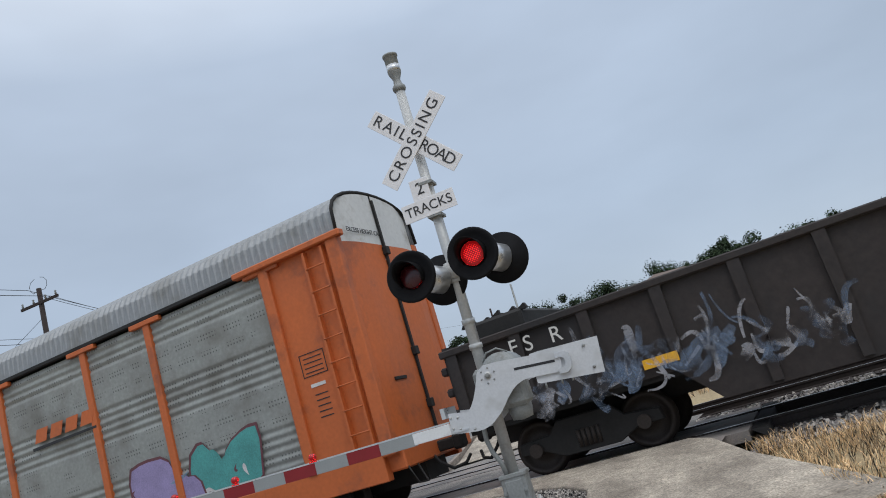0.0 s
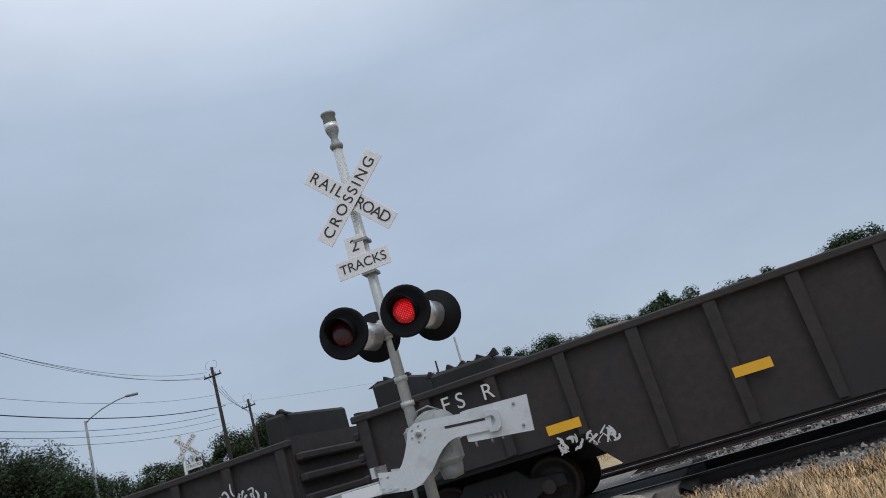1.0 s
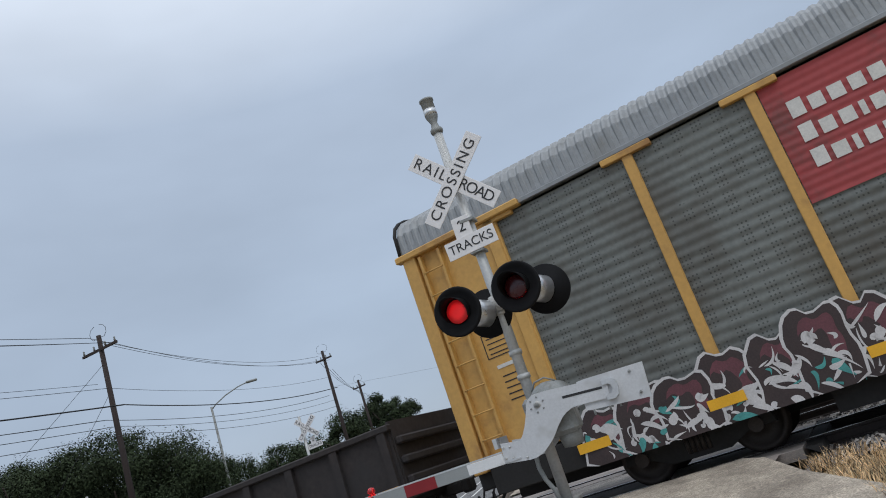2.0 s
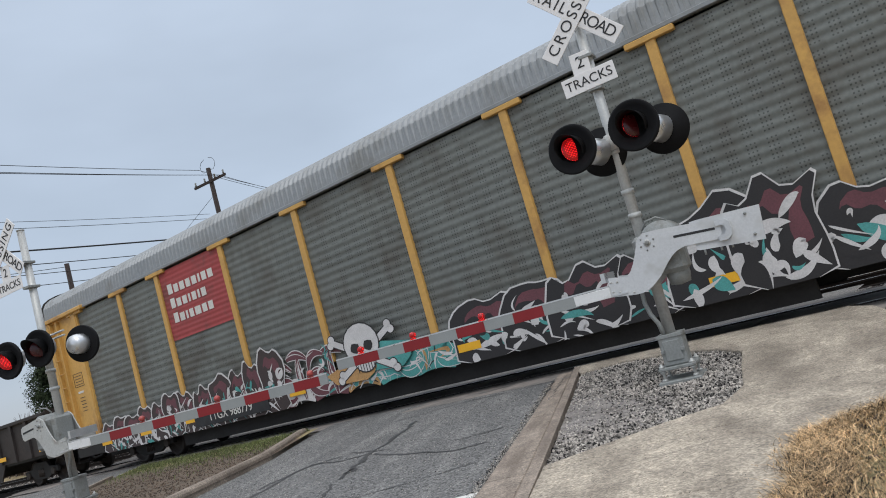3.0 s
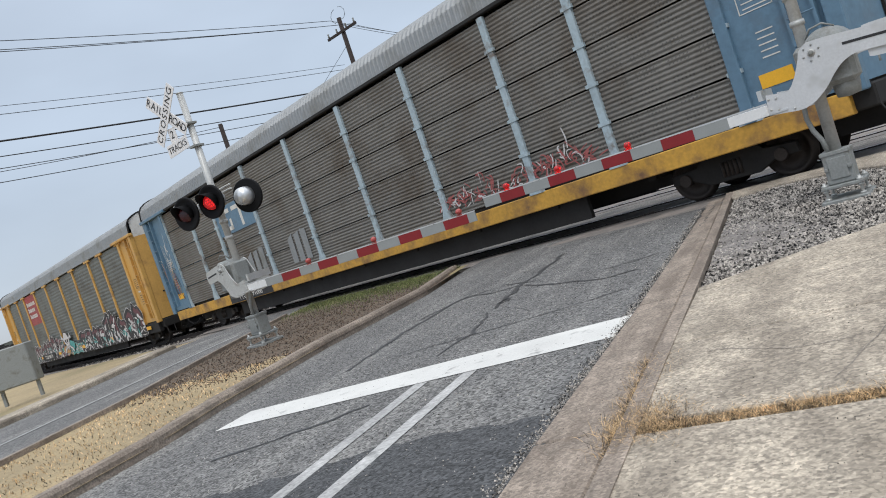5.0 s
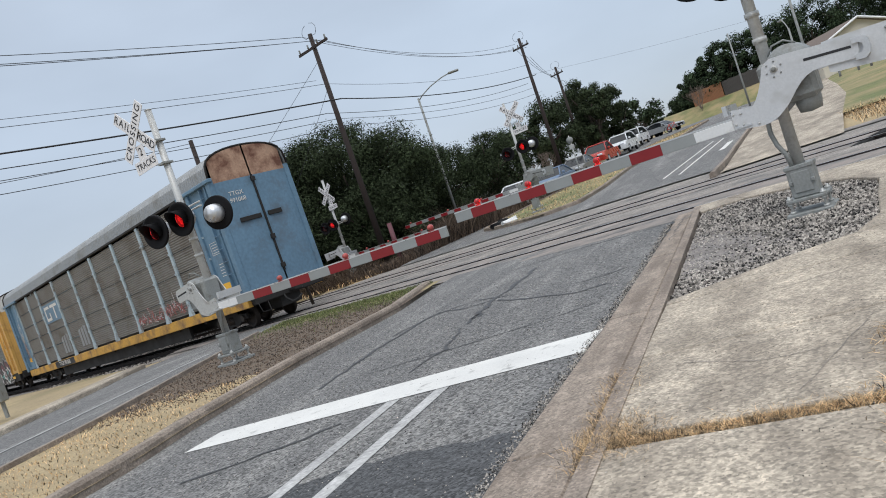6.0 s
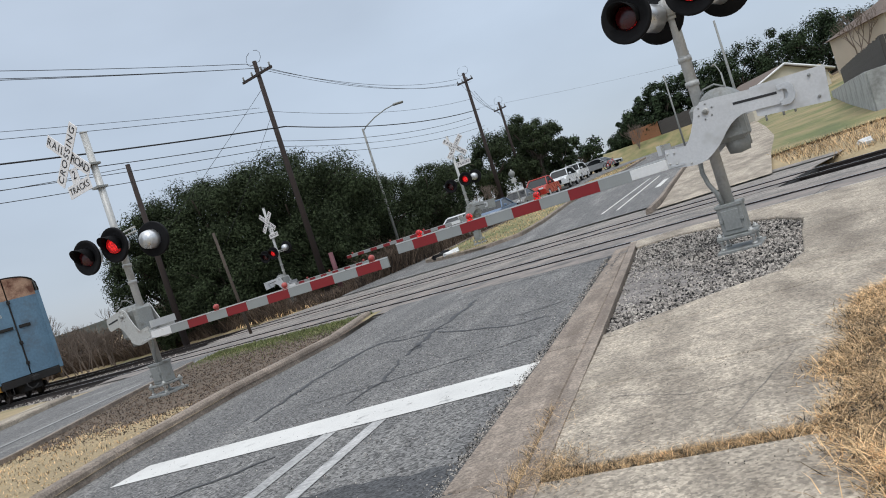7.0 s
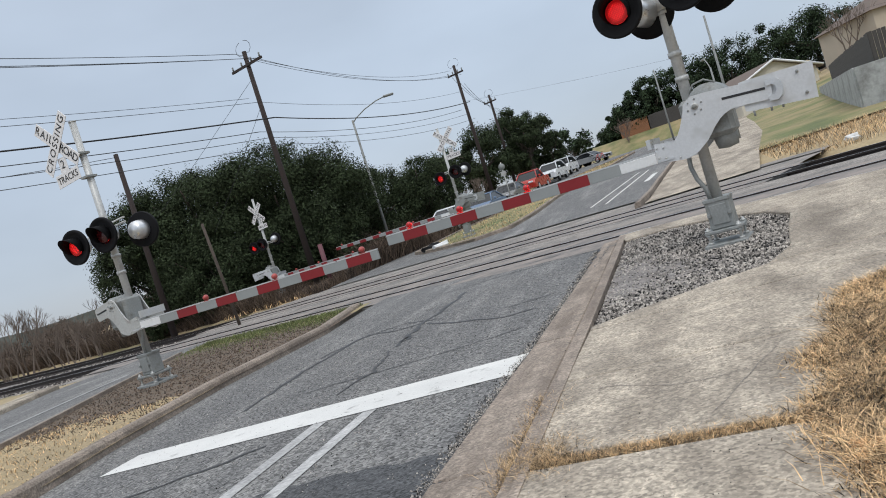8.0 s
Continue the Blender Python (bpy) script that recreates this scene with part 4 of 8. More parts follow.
def blades(name, sample, n, height, width, material, label, category, lean=0.6, seed=2):
    rnd = random.Random(seed)
    vs, fs = [], []
    for _ in range(n):
        p = sample(rnd)
        if p is None:
            continue
        x, y, z, k = p
        h = height * k * rnd.uniform(.5, 1.2)
        a, b = rnd.uniform(0, 6.28), rnd.uniform(0, 6.28)
        l = lean * h * rnd.uniform(.2, 1.3)
        wx, wy = width * math.cos(a), width * math.sin(a)
        lx, ly = l * math.cos(b), l * math.sin(b)
        i = len(vs)
        vs += [(x - wx, y - wy, z), (x + wx, y + wy, z), (x + lx * .4 + wx * .7, y + ly * .4 + wy * .7, z + h * .6), (x + lx * .4 - wx * .7, y + ly * .4 - wy * .7, z + h * .6), (x + lx, y + ly, z + h * rnd.uniform(.7, 1))]
        fs += [(i, i + 1, i + 2, i + 3), (i + 3, i + 2, i + 4)]
    me = bpy.data.meshes.new(name)
    me.from_pydata(vs, [], fs)
    me.materials.append(M[material])
    return tagged(new(name, me), label, category, kind="stuff")


def build_cover():
    bm = B()
    bm.faces.new([bm.verts.new((x, y, G(x, y) + 0.012)) for x, y in GRAVEL])
    solid("gravel_bed", bm, "ballast", "bed of grey gravel round the signal mast", "gravel", "structure")

    def g1(r):
        x, y = r.uniform(-1.45, .85), r.uniform(-2.85, 3.0)
        return (x, y, G(x, y) + .012) if inside(GRAVEL, x, y) else None
    stones("gravel", g1, 20000, 0.023, "gravel", "loose grey and white gravel stones", "gravel")

    def g2(r):
        d = r.uniform(-2.6, 6.8)
        s = -r.uniform(-.2 if d > 2.7 else 3.8, 16)
        if min(abs(d - c) for c in (-.75, .75, 3.75, 5.25)) < .12:
            return None
        p = on_track(s, d, -.19)
        return (p.x, p.y, p.z)
    stones("ballast", g2, 11000, 0.04, "gravel", "loose crushed ballast stones beside the rails", "ballast")

    def g3(r):
        s, d = r.uniform(24, 44), r.uniform(-2.6, 6.8)
        p = on_track(s, d, -.19)
        return (p.x, p.y, p.z)
    stones("ballast", g3, 5000, 0.05, "gravel", "crushed ballast stones along the open track", "ballast")

    def right(r):
        y = r.uniform(-10, -3.3)
        e = lerp_line([(1.6, -10), (.6, -8), (.08, -6.9), (.1, -6.1), (.45, -4.75), (.72, -3.9), (1.2, -3.6), (2.7, -3.3)], y)
        x = e + (r.gauss(.0, .10) if r.random() < .4 else r.uniform(0, 3.4))
        x += -.05 + .15 * noise.noise(Vector((y * 1.7, .5, 0))) * max(0, 1 - (x - e))
        return (x, y, G(x, y) + .035 + .03 * r.random(), .7 + .5 * noise.noise(Vector((x * 2, y * 2, 5))))
    blades("dry_grass", right, 105000, .080, .0024, "drygrass", "matted dry straw-coloured grass", "grass", 2.2)

    def leaves(r):
        x, y = r.uniform(-.1, 3.4), r.uniform(-9, -3.5)
        e = lerp_line([(1.7, -10), (.7, -8), (.15, -6.9), (.0, -6.1), (.3, -4.75), (.6, -3.9), (2.7, -3.3)], y)
        return (x, y, G(x, y) + .05 + .03 * r.random()) if x > e else None
    stones("leaf_litter", leaves, 3500, 0.013, "brush", "brown leaf litter in the dry grass", "leaves")

    def grit(r):
        x, y = r.uniform(-1.9, 1.6), r.uniform(-8, 2.2)
        if inside(GRAVEL, x, y):
            return None
        return (x, y, G(x, y) + (.012 if x < -1.57 else .056))
    stones("grit", grit, 2600, 0.004, "gravel", "fine grit scattered on the pavement", "grit")

    def road_grit(r):
        x, y = r.uniform(-6.4, -1.9), r.uniform(-9, 2.8)
        return (x, y, G(x, y) + .002)
    stones("grit", road_grit, 6000, 0.006, "gravel", "loose grit on the asphalt", "grit")

    def edge_grit(r):
        y = r.uniform(-9, 3)
        x = lerp_line(R_EDGE, y) - abs(r.gauss(0, .045))
        return (x, y, G(x, y) + .003)
    stones("edge_grit", edge_grit, 4200, 0.008, "gravel", "pale crumbled stone along the asphalt edge", "grit")

    def right2(r):
        x, y = r.uniform(2.5, 13), r.uniform(-3.5, 3.2)
        d = (Vector((x, y, 0)) - CENTRE).dot(N)
        if d > -2.9 + .3 * noise.noise(Vector((x, y, 0))) or x < 2.75 and y > -1.9:
            return None
        return (x, y, G(x, y) - .05, .7 + .6 * noise.noise(Vector((x * 1.5, y * 1.5, 5))))
    blades("dry_grass", right2, 42000, .22, .005, "drygrass", "long pale dry grass beside the track", "grass", .8, 4)

    def strip(r):
        k = r.random()
        if k < .6:
            x = r.uniform(-1.55, .1)
            y = -6.13 + r.gauss(0, .05)
            h = .6
        else:
            x, y, h = -1.5 + r.gauss(0, .06), r.uniform(-6.4, -4.9), .8
            if r.random() < .6:
                x, y = -1.38 + r.gauss(0, .10), -6.05 + r.gauss(0, .12)
                h = 1.0
        return (x, y, G(x, y) + .03, h)
    blades("dry_grass", strip, 9500, .062, .0014, "drygrass", "dry grass growing in the pavement joints", "grass", 1.9, 6)

    def med(r):
        y = r.uniform(-9, 6)
        x = r.uniform(-12.5, -6.7)
        a, b = lerp_line(MED_L, y) + .2, lerp_line(MED_R, y) - .2
        if not a < x < b or y > y_at(x, -2.5) or y > -0.7 + .12 * (x + 9) + .6 * noise.noise(Vector((x, y, 3))):
            return None
        return (x, y, G(x, y) + .06, .6 + .5 * noise.noise(Vector((x * 2, y * 2, 1))))
    blades("dry_grass", med, 26000, .075, .005, "drygrass", "short dry grass on the median", "grass", 1.0, 7)

    def medg(r):
        s, d = r.uniform(6.5, 15), -2.45 - abs(r.gauss(0, .9))
        p = on_track(s, d)
        if not lerp_line(MED_L, p.y) + .2 < p.x < lerp_line(MED_R, p.y) - .2 or p.y > y_at(p.x, -2.45):
            return None
        return (p.x, p.y, G(p.x, p.y) + .06, 1.0 if r.random() < .8 else 1.6)
    blades("green_grass", medg, 12000, .07, .006, "grass", "thin green grass at the edge of the median", "grass", .9, 8)

    def farm(r):
        y = r.uniform(21.6, 62)
        x = r.uniform(lerp_line(FMED_L, y) + .2, lerp_line(FMED_R, y) - .2)
        return (x, y, G(x, y) + .08, 1.0)
    blades("dry_grass", farm, 4500, .10, .012, "drygrass", "dry grass on the far median", "grass", .8, 9)

    def bank(r):
        x, y = r.uniform(2.5, 28), r.uniform(12, 48)
        d = (Vector((x, y, 0)) - CENTRE).dot(N)
        s = (Vector((x, y, 0)) - CENTRE).dot(U)
        if d < (9.8 if s > .6 else 7.6) or x < lerp_line(R_EDGE, y) + 3.3 + min(1.4, .06 * max(0, y - 14)):
            return None
        near = d < 14.5 + 2 * noise.noise(Vector((x * .3, y * .3, 0)))
        if not near and r.random() < .8:
            return None
        return (x, y, G(x, y) - .07, 1.0 if near else .4)
    blades("dry_grass", bank, 90000, .26, .006, "drygrass", "soft dry grass on the bank beyond the tracks", "grass", 1.1, 10)

    def bankg(r):
        x, y = r.uniform(3, 34), r.uniform(22, 50)
        d = (Vector((x, y, 0)) - CENTRE).dot(N)
        if d < 16 or x < lerp_line(R_EDGE, y) + 4.8 or noise.noise(Vector((x * .15, y * .4, 0))) < -.05:
            return None
        return (x, y, G(x, y) - .07, 1.0)
    blades("green_grass", bankg, 12000, .07, .012, "grass", "mown green grass on the slope by the houses", "grass", .5, 12)

    def litter(r):
        y = r.uniform(-1.8, 5)
        x = r.uniform(-12, -7)
        if not lerp_line(MED_L, y) + .2 < x < lerp_line(MED_R, y) - .25 or y > y_at(x, -2.6):
            return None
        return (x, y, G(x, y) + .07)
    stones("mulch_chips", litter, 7000, 0.016, "brush", "bits of brown bark mulch on the median", "mulch")


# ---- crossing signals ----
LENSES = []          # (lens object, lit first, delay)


def lamp(parent, x, y, z, yaw, lens=None, tilt=0.0, r=0.305, back=False, twin=None):
    """One flashing light: target disc, housing, hood and lens; faces -y turned by yaw."""
    at = pose(x, y, z, tilt, 0, yaw)
    bm = B()
    turn = pose(0, 0, 0, 90, 0, 0)      # z of the lathe becomes -y
    lathe(bm, [(r - .012, -.012), (r, .0), (r, .035), (r - .02, .045), (r - .06, .02), (.16, .0)], 32, turn)
    lathe(bm, [(.16, .0), (.155, -.01), (.0, -.01)], 32, turn)
    disc = part("target_disc", bm, "black", parent, "round black target disc", at)
    bm = B()
    if twin:                             # shared housing of two lamps back to back
        cyl(bm, (twin[0] * .28, twin[1] * .28, twin[2] * .28), (twin[0] - .012, twin[1] - .01, twin[2]), .165, .165, 24)
        part("housing", bm, "silver", disc, "grey cylindrical lamp housing")
        bm = B()
        lathe(bm, [(.0, .02), (r, .012), (r, -.012), (.0, -.02)], 32, Matrix.Translation(twin) @ turn)
        part("rear_target_disc", bm, "black", disc, "round black target disc of the rear lamp")
    else:
        lathe(bm, [(.165, -.002), (.165, -.10), (.15, -.19), (.09, -.235), (.0, -.245)], 24, turn)
        part("housing", bm, "silver", disc, "grey domed lamp housing")
    bm = B()
    seg, rings = 18, []                  # hood: part of a tube over the lens, longer on top
    for k in range(seg + 1):
        a = math.radians(-35 + 250 * k / seg)
        L = .05 + .24 * (0.5 + 0.5 * math.sin(a)) ** 1.2
        rings.append([(.165 * math.cos(a), -L, .165 * math.sin(a)), (.165 * math.cos(a), 0, .165 * math.sin(a)), (.159 * math.cos(a), 0, .159 * math.sin(a)), (.159 * math.cos(a), -L, .159 * math.sin(a))])
    vs = [[bm.verts.new(p) for p in q] for q in rings]
    for a, b in zip(vs, vs[1:]):
        for i in range(4):
            f = bm.faces.new((a[i], b[i], b[(i + 1) % 4], a[(i + 1) % 4]))
            f.smooth = True
    part("hood", bm, "black", disc, "black hood")
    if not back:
        # two-faced disc: a glowing LED face and an unlit dark red face
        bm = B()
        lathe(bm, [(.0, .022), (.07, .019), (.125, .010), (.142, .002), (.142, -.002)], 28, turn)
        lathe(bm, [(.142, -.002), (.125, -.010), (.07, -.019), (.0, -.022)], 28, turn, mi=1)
        ob = part("lens", bm, ["led", "lens_dark"], disc, "round red lens disc, one face glowing and one unlit", pose(0, -.02, 0))
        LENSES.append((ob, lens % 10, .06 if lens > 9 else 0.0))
    return disc


def crossbuck(parent, x, y, z, size=1.22, tilt=(43, -44), lean=0.0):
    w = .229
    for k, (ang, word, name, dy) in enumerate(((-tilt[0], "RAIL  ROAD", "blade", 0.0), (-tilt[1], "CROSSING", "blade", -.022))):
        bm = B()
        box(bm, -size / 2, size / 2, -.006, .006, -w / 2, w / 2, .003)
        at = Matrix.Translation((x, y + dy, z)) @ pose(0, 0, 0, 0, -ang, 0)
        bl = part(name, bm, "sign", parent, "white crossbuck blade", at)
        if k == 0:
            for wd, px in (("RAIL", -.355), ("ROAD", .345)):
                lettering("word", wd, .20, "ink", bl, Matrix.Translation((px, -.0075, 0)) @ FRONT, width=.47)
        else:
            lettering("word", word, .20, "ink", bl, Matrix.Translation((0, -.0075, 0)) @ FRONT, width=1.12)


def tracks_sign(parent, x, y, z):
    bm = B()
    box(bm, -.34, .34, -.005, .005, -.115, .115, .003)
    a = part("count_board", bm, "sign", parent, "white board", pose(x, y, z, 0, -2.5, 0))
    lettering("word", "TRACKS", .165, "ink", a, Matrix.Translation((0, -.0065, 0)) @ FRONT, width=.60)
    bm = B()
    box(bm, -.115, .115, -.005, .005, -.13, .14, .003)
    a = part("number_board", bm, "sign", parent, "white board", pose(x - .05, y + .012, z + .235, 0, 0, 0))
    lettering("numeral", "2", .21, "ink", a, Matrix.Translation((0, -.0065, .01)) @ FRONT)
    for zz in (z - .12, z + .30):
        bm = B()
        box(bm, -.09, .09, y, .09, zz - .02, zz + .02, .004)
        part("bracket", bm, "case", parent)


def gate(parent, side, length, first, arm_yaw=0.0, y=-.35, lights=(), stripes=.406, lit=True, plates="plate", reach=1.0, dz=0.0):
    before = set(parent.children)
    """Counterweight plates and striped arm; side -1: the arm points to -x, +1: to +x."""
    sd = -side
    pl = [(-.48, 1.166), (-.456, 1.396), (-.223, 1.356), (-.17, 1.41), (-.119, 1.485), (-.07, 1.58), (-.036, 1.658), (-.015, 1.72), (.015, 1.757), (.085, 1.799), (.243, 1.794), (.544, 1.761), (.86, 1.727), (.92, 1.70), (.945, 1.65),
          (.935, 1.56), (.92, 1.523), (.873, 1.492), (.627, 1.513), (.54, 1.52), (.476, 1.517), (.40, 1.49), (.335, 1.45), (.26, 1.38), (.202, 1.313), (.14, 1.25), (.076, 1.204), (.02, 1.165), (-.039, 1.14), (-.10, 1.125), (-.174, 1.124)]
    pl = [(a * reach if a > .1 else a, b) for a, b in pl]
    for dy, nm in ((-.33, "side_plate"), (.20, "side_plate")):
        bm = prism(B(), [(sd * a, b) for a, b in pl], dy, dy + .022)
        ob = part(nm, bm, plates, parent, "painted counterweight plate")
        if dy < 0:
            bm = prism(B(), [(sd * a * reach, b) for a, b in ((.414, 1.643), (.414, 1.672), (.875, 1.634), (.875, 1.606))], dy - .003, dy + .004)
            part("slot", bm, "ink", ob, "dark slot")
            at = Matrix.Translation((sd * .108, dy, 1.676)) @ pose(0, 0, 0, 90, 0, 0)
            part("pivot_washer", lathe(B(), [(.0, .010), (.040, .010), (.042, .0)], 14, at), "mast", ob, "steel washer")
            part("pivot_bolt", lathe(B(), [(.0, .034), (.024, .034), (.03, .012)], 8, at), "case", ob, "steel pivot bolt")
            for i in range(6):
                a = i * math.pi / 3 + .3
                part("stud", lathe(B(), [(.0, .010), (.010, .010), (.012, .0)], 6, Matrix.Translation((sd * (.108 + .085 * math.cos(a)), dy, 1.676 + .085 * math.sin(a))) @ pose(0, 0, 0, 90, 0, 0)), "case", ob)
            for px, pz in ((-.44, 1.22), (-.44, 1.34), (-.36, 1.20), (-.36, 1.33), (-.20, 1.16)):
                part("bolt_head", lathe(B(), [(.0, .012), (.013, .010), (.014, .0)], 6, Matrix.Translation((sd * px, dy, pz)) @ pose(0, 0, 0, 90, 0, 0)), "mast", ob)
    if reach > .8:
        bm = prism(B(), [(sd * a, b) for a, b in ((.62, 1.768), (.70, 1.772), (1.387, 1.745), (1.352, 1.356), (.66, 1.426), (.62, 1.44))], -.305, -.255)
        cw = part("counterweight", bm, plates, parent, "white counterweight plate with bolts")
        for px, pz in ((1.22, 1.69), (1.26, 1.44)):
            part("bolt_head", lathe(B(), [(.0, .022), (.016, .022), (.018, .0)], 8, Matrix.Translation((sd * px, -.305, pz)) @ pose(0, 0, 0, 90, 0, 0)), "case", cw)
        for px in (.70, .88, 1.0):
            part("bolt_end", cyl(B(), (sd * px, -.29, 1.36), (sd * px, -.29, 1.44), .012, seg=8), "case", cw)
        bm = prism(B(), [(sd * a, b) for a, b in ((.89, 1.70), (1.0, 1.70), (1.04, 1.66), (1.05, 1.57), (1.03, 1.50), (.98, 1.462), (.89, 1.468), (.89, 1.53), (.96, 1.53), (.985, 1.57), (.98, 1.62), (.95, 1.64), (.89, 1.64))], -.35, -.30)
        part("clamp", bm, "silver", cw, "bright steel clamp")
    bm = B()
    box(bm, *sorted((-sd * .55, -sd * .27)), -.34, .22, 1.17, 1.19)
    box(bm, *sorted((-sd * .55, -sd * .50)), -.30, .2, 1.35, 1.47)
    part("arm_bracket", bm, "silver", parent, "galvanised arm bracket")
    arm = thing("arm", "", "")
    arm.parent = parent
    arm.matrix_basis = Matrix.Translation((-sd * .47, y, 1.228)) @ pose(0, 0, 0, 0, 0, arm_yaw)
    z0, z1, x = -.072, .072, 0.0
    bm = B()
    box(bm, *sorted((0, -sd * .45)), -.02, .02, z0 + .01, z1 - .01, .004)
    part("arm_root", bm, "white", arm, "white arm root with bolts")
    k = 0
    xs = .42
    L = length
    w = first
    while xs < L - .01:
        e = min(xs + w, L)
        a, b = -sd * xs, -sd * e
        bmx = B()
        box(bmx, *sorted((a, b)), -.016, .016, z0, z1, .003)
        part("stripe", bmx, "armgrey" if k % 2 == 0 else "red", arm, "grey-white reflective stripe" if k % 2 == 0 else "red reflective stripe")
        w = stripes
        xs = e
        k += 1
    bm = B()
    box(bm, *sorted((0, -sd * L)), -.018, .018, z1 - .006, z1 + .012)
    part("arm_edge", bm, "silver", arm)
    for q in lights:
        bm = B()
        lathe(bm, [(.0, .04), (.034, .033), (.046, .0), (.042, -.03), (.0, -.03)], 14, Matrix.Translation((-sd * q, -.01, z1 + .06)) @ pose(0, 0, 0, 90, 0, 0))
        box(bm, *sorted((-sd * q - .05, -sd * q + .05)), -.02, .02, z1, z1 + .015)
        part("arm_lamp", bm, "led" if lit else "lamp_dim", arm, "red arm lamp, lit" if lit else "red arm lamp with a metal base")
    for ob in set(parent.children) - before:
        ob.matrix_basis = Matrix.Translation((0, 0, dz)) @ ob.matrix_basis
    return arm


def signal(label, at, side, top, buck, board, lamps, backs, gate_args, bell=False, group="crossing signals", arm_z=2.99):
    sg = thing("crossing_signal", label, "railway signal", group, at)
    bm = B()
    box(bm, -.25, .25, -.25, .25, -.15, .045, .01)
    fd = part("foundation", bm, "case", sg, "grey steel base plate")
    part("upper_plate", box(B(), -.22, .22, -.21, .21, .165, .20, .006), "case", fd)
    for i in range(4):
        qx, qy = .18 * (1 if i % 2 else -1), .17 * (1 if i > 1 else -1)
        bm = cyl(B(), (qx, qy, .04), (qx, qy, .25), .017, seg=8)
        for zz in (.045, .14, .20):
            cyl(bm, (qx, qy, zz), (qx, qy, zz + .025), .034, seg=6)
        part("anchor_bolt", bm, "mast", fd, "threaded anchor bolt and nuts")
    bm = B()
    box(bm, -.145, .145, -.13, .13, .20, .56, .015)
    box(bm, -.10, .10, -.145, -.13, .26, .50, .006)
    box(bm, -.155, .155, -.14, .14, .53, .575, .006)
    for qx in (-.12, .12):
        box(bm, qx - .02, qx + .02, -.165, -.13, .36, .40, .004)
    part("junction_base", bm, "case", sg, "grey cast junction box")
    bm = B()
    cyl(bm, (0, 0, .55), (0, 0, top), .068, .060, 18)
    for zz in (2.05, 2.35, arm_z - .12):
        lathe(bm, [(.062, zz - .03), (.082, zz - .03), (.082, zz + .03), (.062, zz + .03)], 16)
    if not bell:
        lathe(bm, [(.064, top - .02), (.066, top), (.0, top + .012)], 16)
    part("mast", bm, "mast", sg, "galvanised steel mast")
    if bell:
        bm = B()
        lathe(bm, [(.07, top - .06), (.085, top - .03), (.085, top), (.055, top + .04), (.045, top + .10), (.075, top + .17), (.085, top + .2), (.085, top + .42), (.098, top + .425), (.098, top + .45), (.05, top + .475), (.0, top + .48)], 20)
        bl = part("bell", bm, "case", sg, "grey electronic bell")
        bm = B()
        lathe(bm, [(.087, top + .21), (.087, top + .30)], 20)
        part("bell_band", bm, "silver", bl)
    crossbuck(sg, *buck)
    if board:
        tracks_sign(sg, *board)
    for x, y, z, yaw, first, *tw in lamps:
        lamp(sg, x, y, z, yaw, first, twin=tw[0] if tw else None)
    for x, y, z, yaw in backs:
        lamp(sg, x, y, z, yaw, back=True)
    bm = B()
    xs_ = [l[0] for l in lamps] + [b[0] for b in backs]
    for dz in (-.03, .045):
        tube(bm, [(min(xs_), -.16, arm_z + dz), (-.05, -.05, arm_z + dz + .02), (.05, .05, arm_z + dz + .02), (max(xs_), -.12, arm_z + dz)], .017)
    for l in lamps:
        cyl(bm, (l[0], l[1] + .1, l[2]), (l[0], -.12, arm_z), .02, seg=8)
    lathe(bm, [(.062, arm_z - .1), (.10, arm_z - .1), (.10, arm_z + .1), (.062, arm_z + .1)], 14)
    part("lamp_crossarm", bm, "mast", sg, "grey crossarm tubes")
    bm = B()                           # mechanism case
    sd = -side
    box(bm, *sorted((-sd * .10, sd * .46)), -.22, .16, 1.26, 1.78, .05)
    drum = 1.0 if gate_args[2].get("reach", 1.0) > .8 else .72
    lathe(bm, [(.0, .25), (.17 * drum, .24), (.24 * drum, .18), (.25 * drum, -.16), (.0, -.18)], 22, Matrix.Translation((sd * .24, -.02, 1.66)) @ pose(0, 0, 0, 90, 0, 0))
    lathe(bm, [(.0, -.12), (.12, -.10), (.14, .0), (.14, .22)], 16, Matrix.Translation((sd * .30, -.02, 1.22)))
    mc = part("mechanism", bm, "case", sg, "grey gate mechanism housing", Matrix.Translation((0, 0, gate_args[2].get("dz", 0.0))))
    bm = B()
    tube(bm, [(sd * .05, -.1, 1.84), (sd * .12, -.14, 1.93), (sd * .25, -.14, 1.95), (sd * .36, -.12, 1.88)], .012, 6)
    part("conduit", bm, "case", mc)
    bm = B()
    tube(bm, [(-sd * .16, -.08, 1.2), (-sd * .17, -.1, 1.0), (-sd * .14, -.1, .85), (-sd * .08, -.1, .72), (-sd * .06, -.08, .56)], .028, 8)
    part("flexible_conduit", bm, "case", sg, "grey flexible conduit")
    gate(sg, side, *gate_args[:2], **gate_args[2])
    return sg


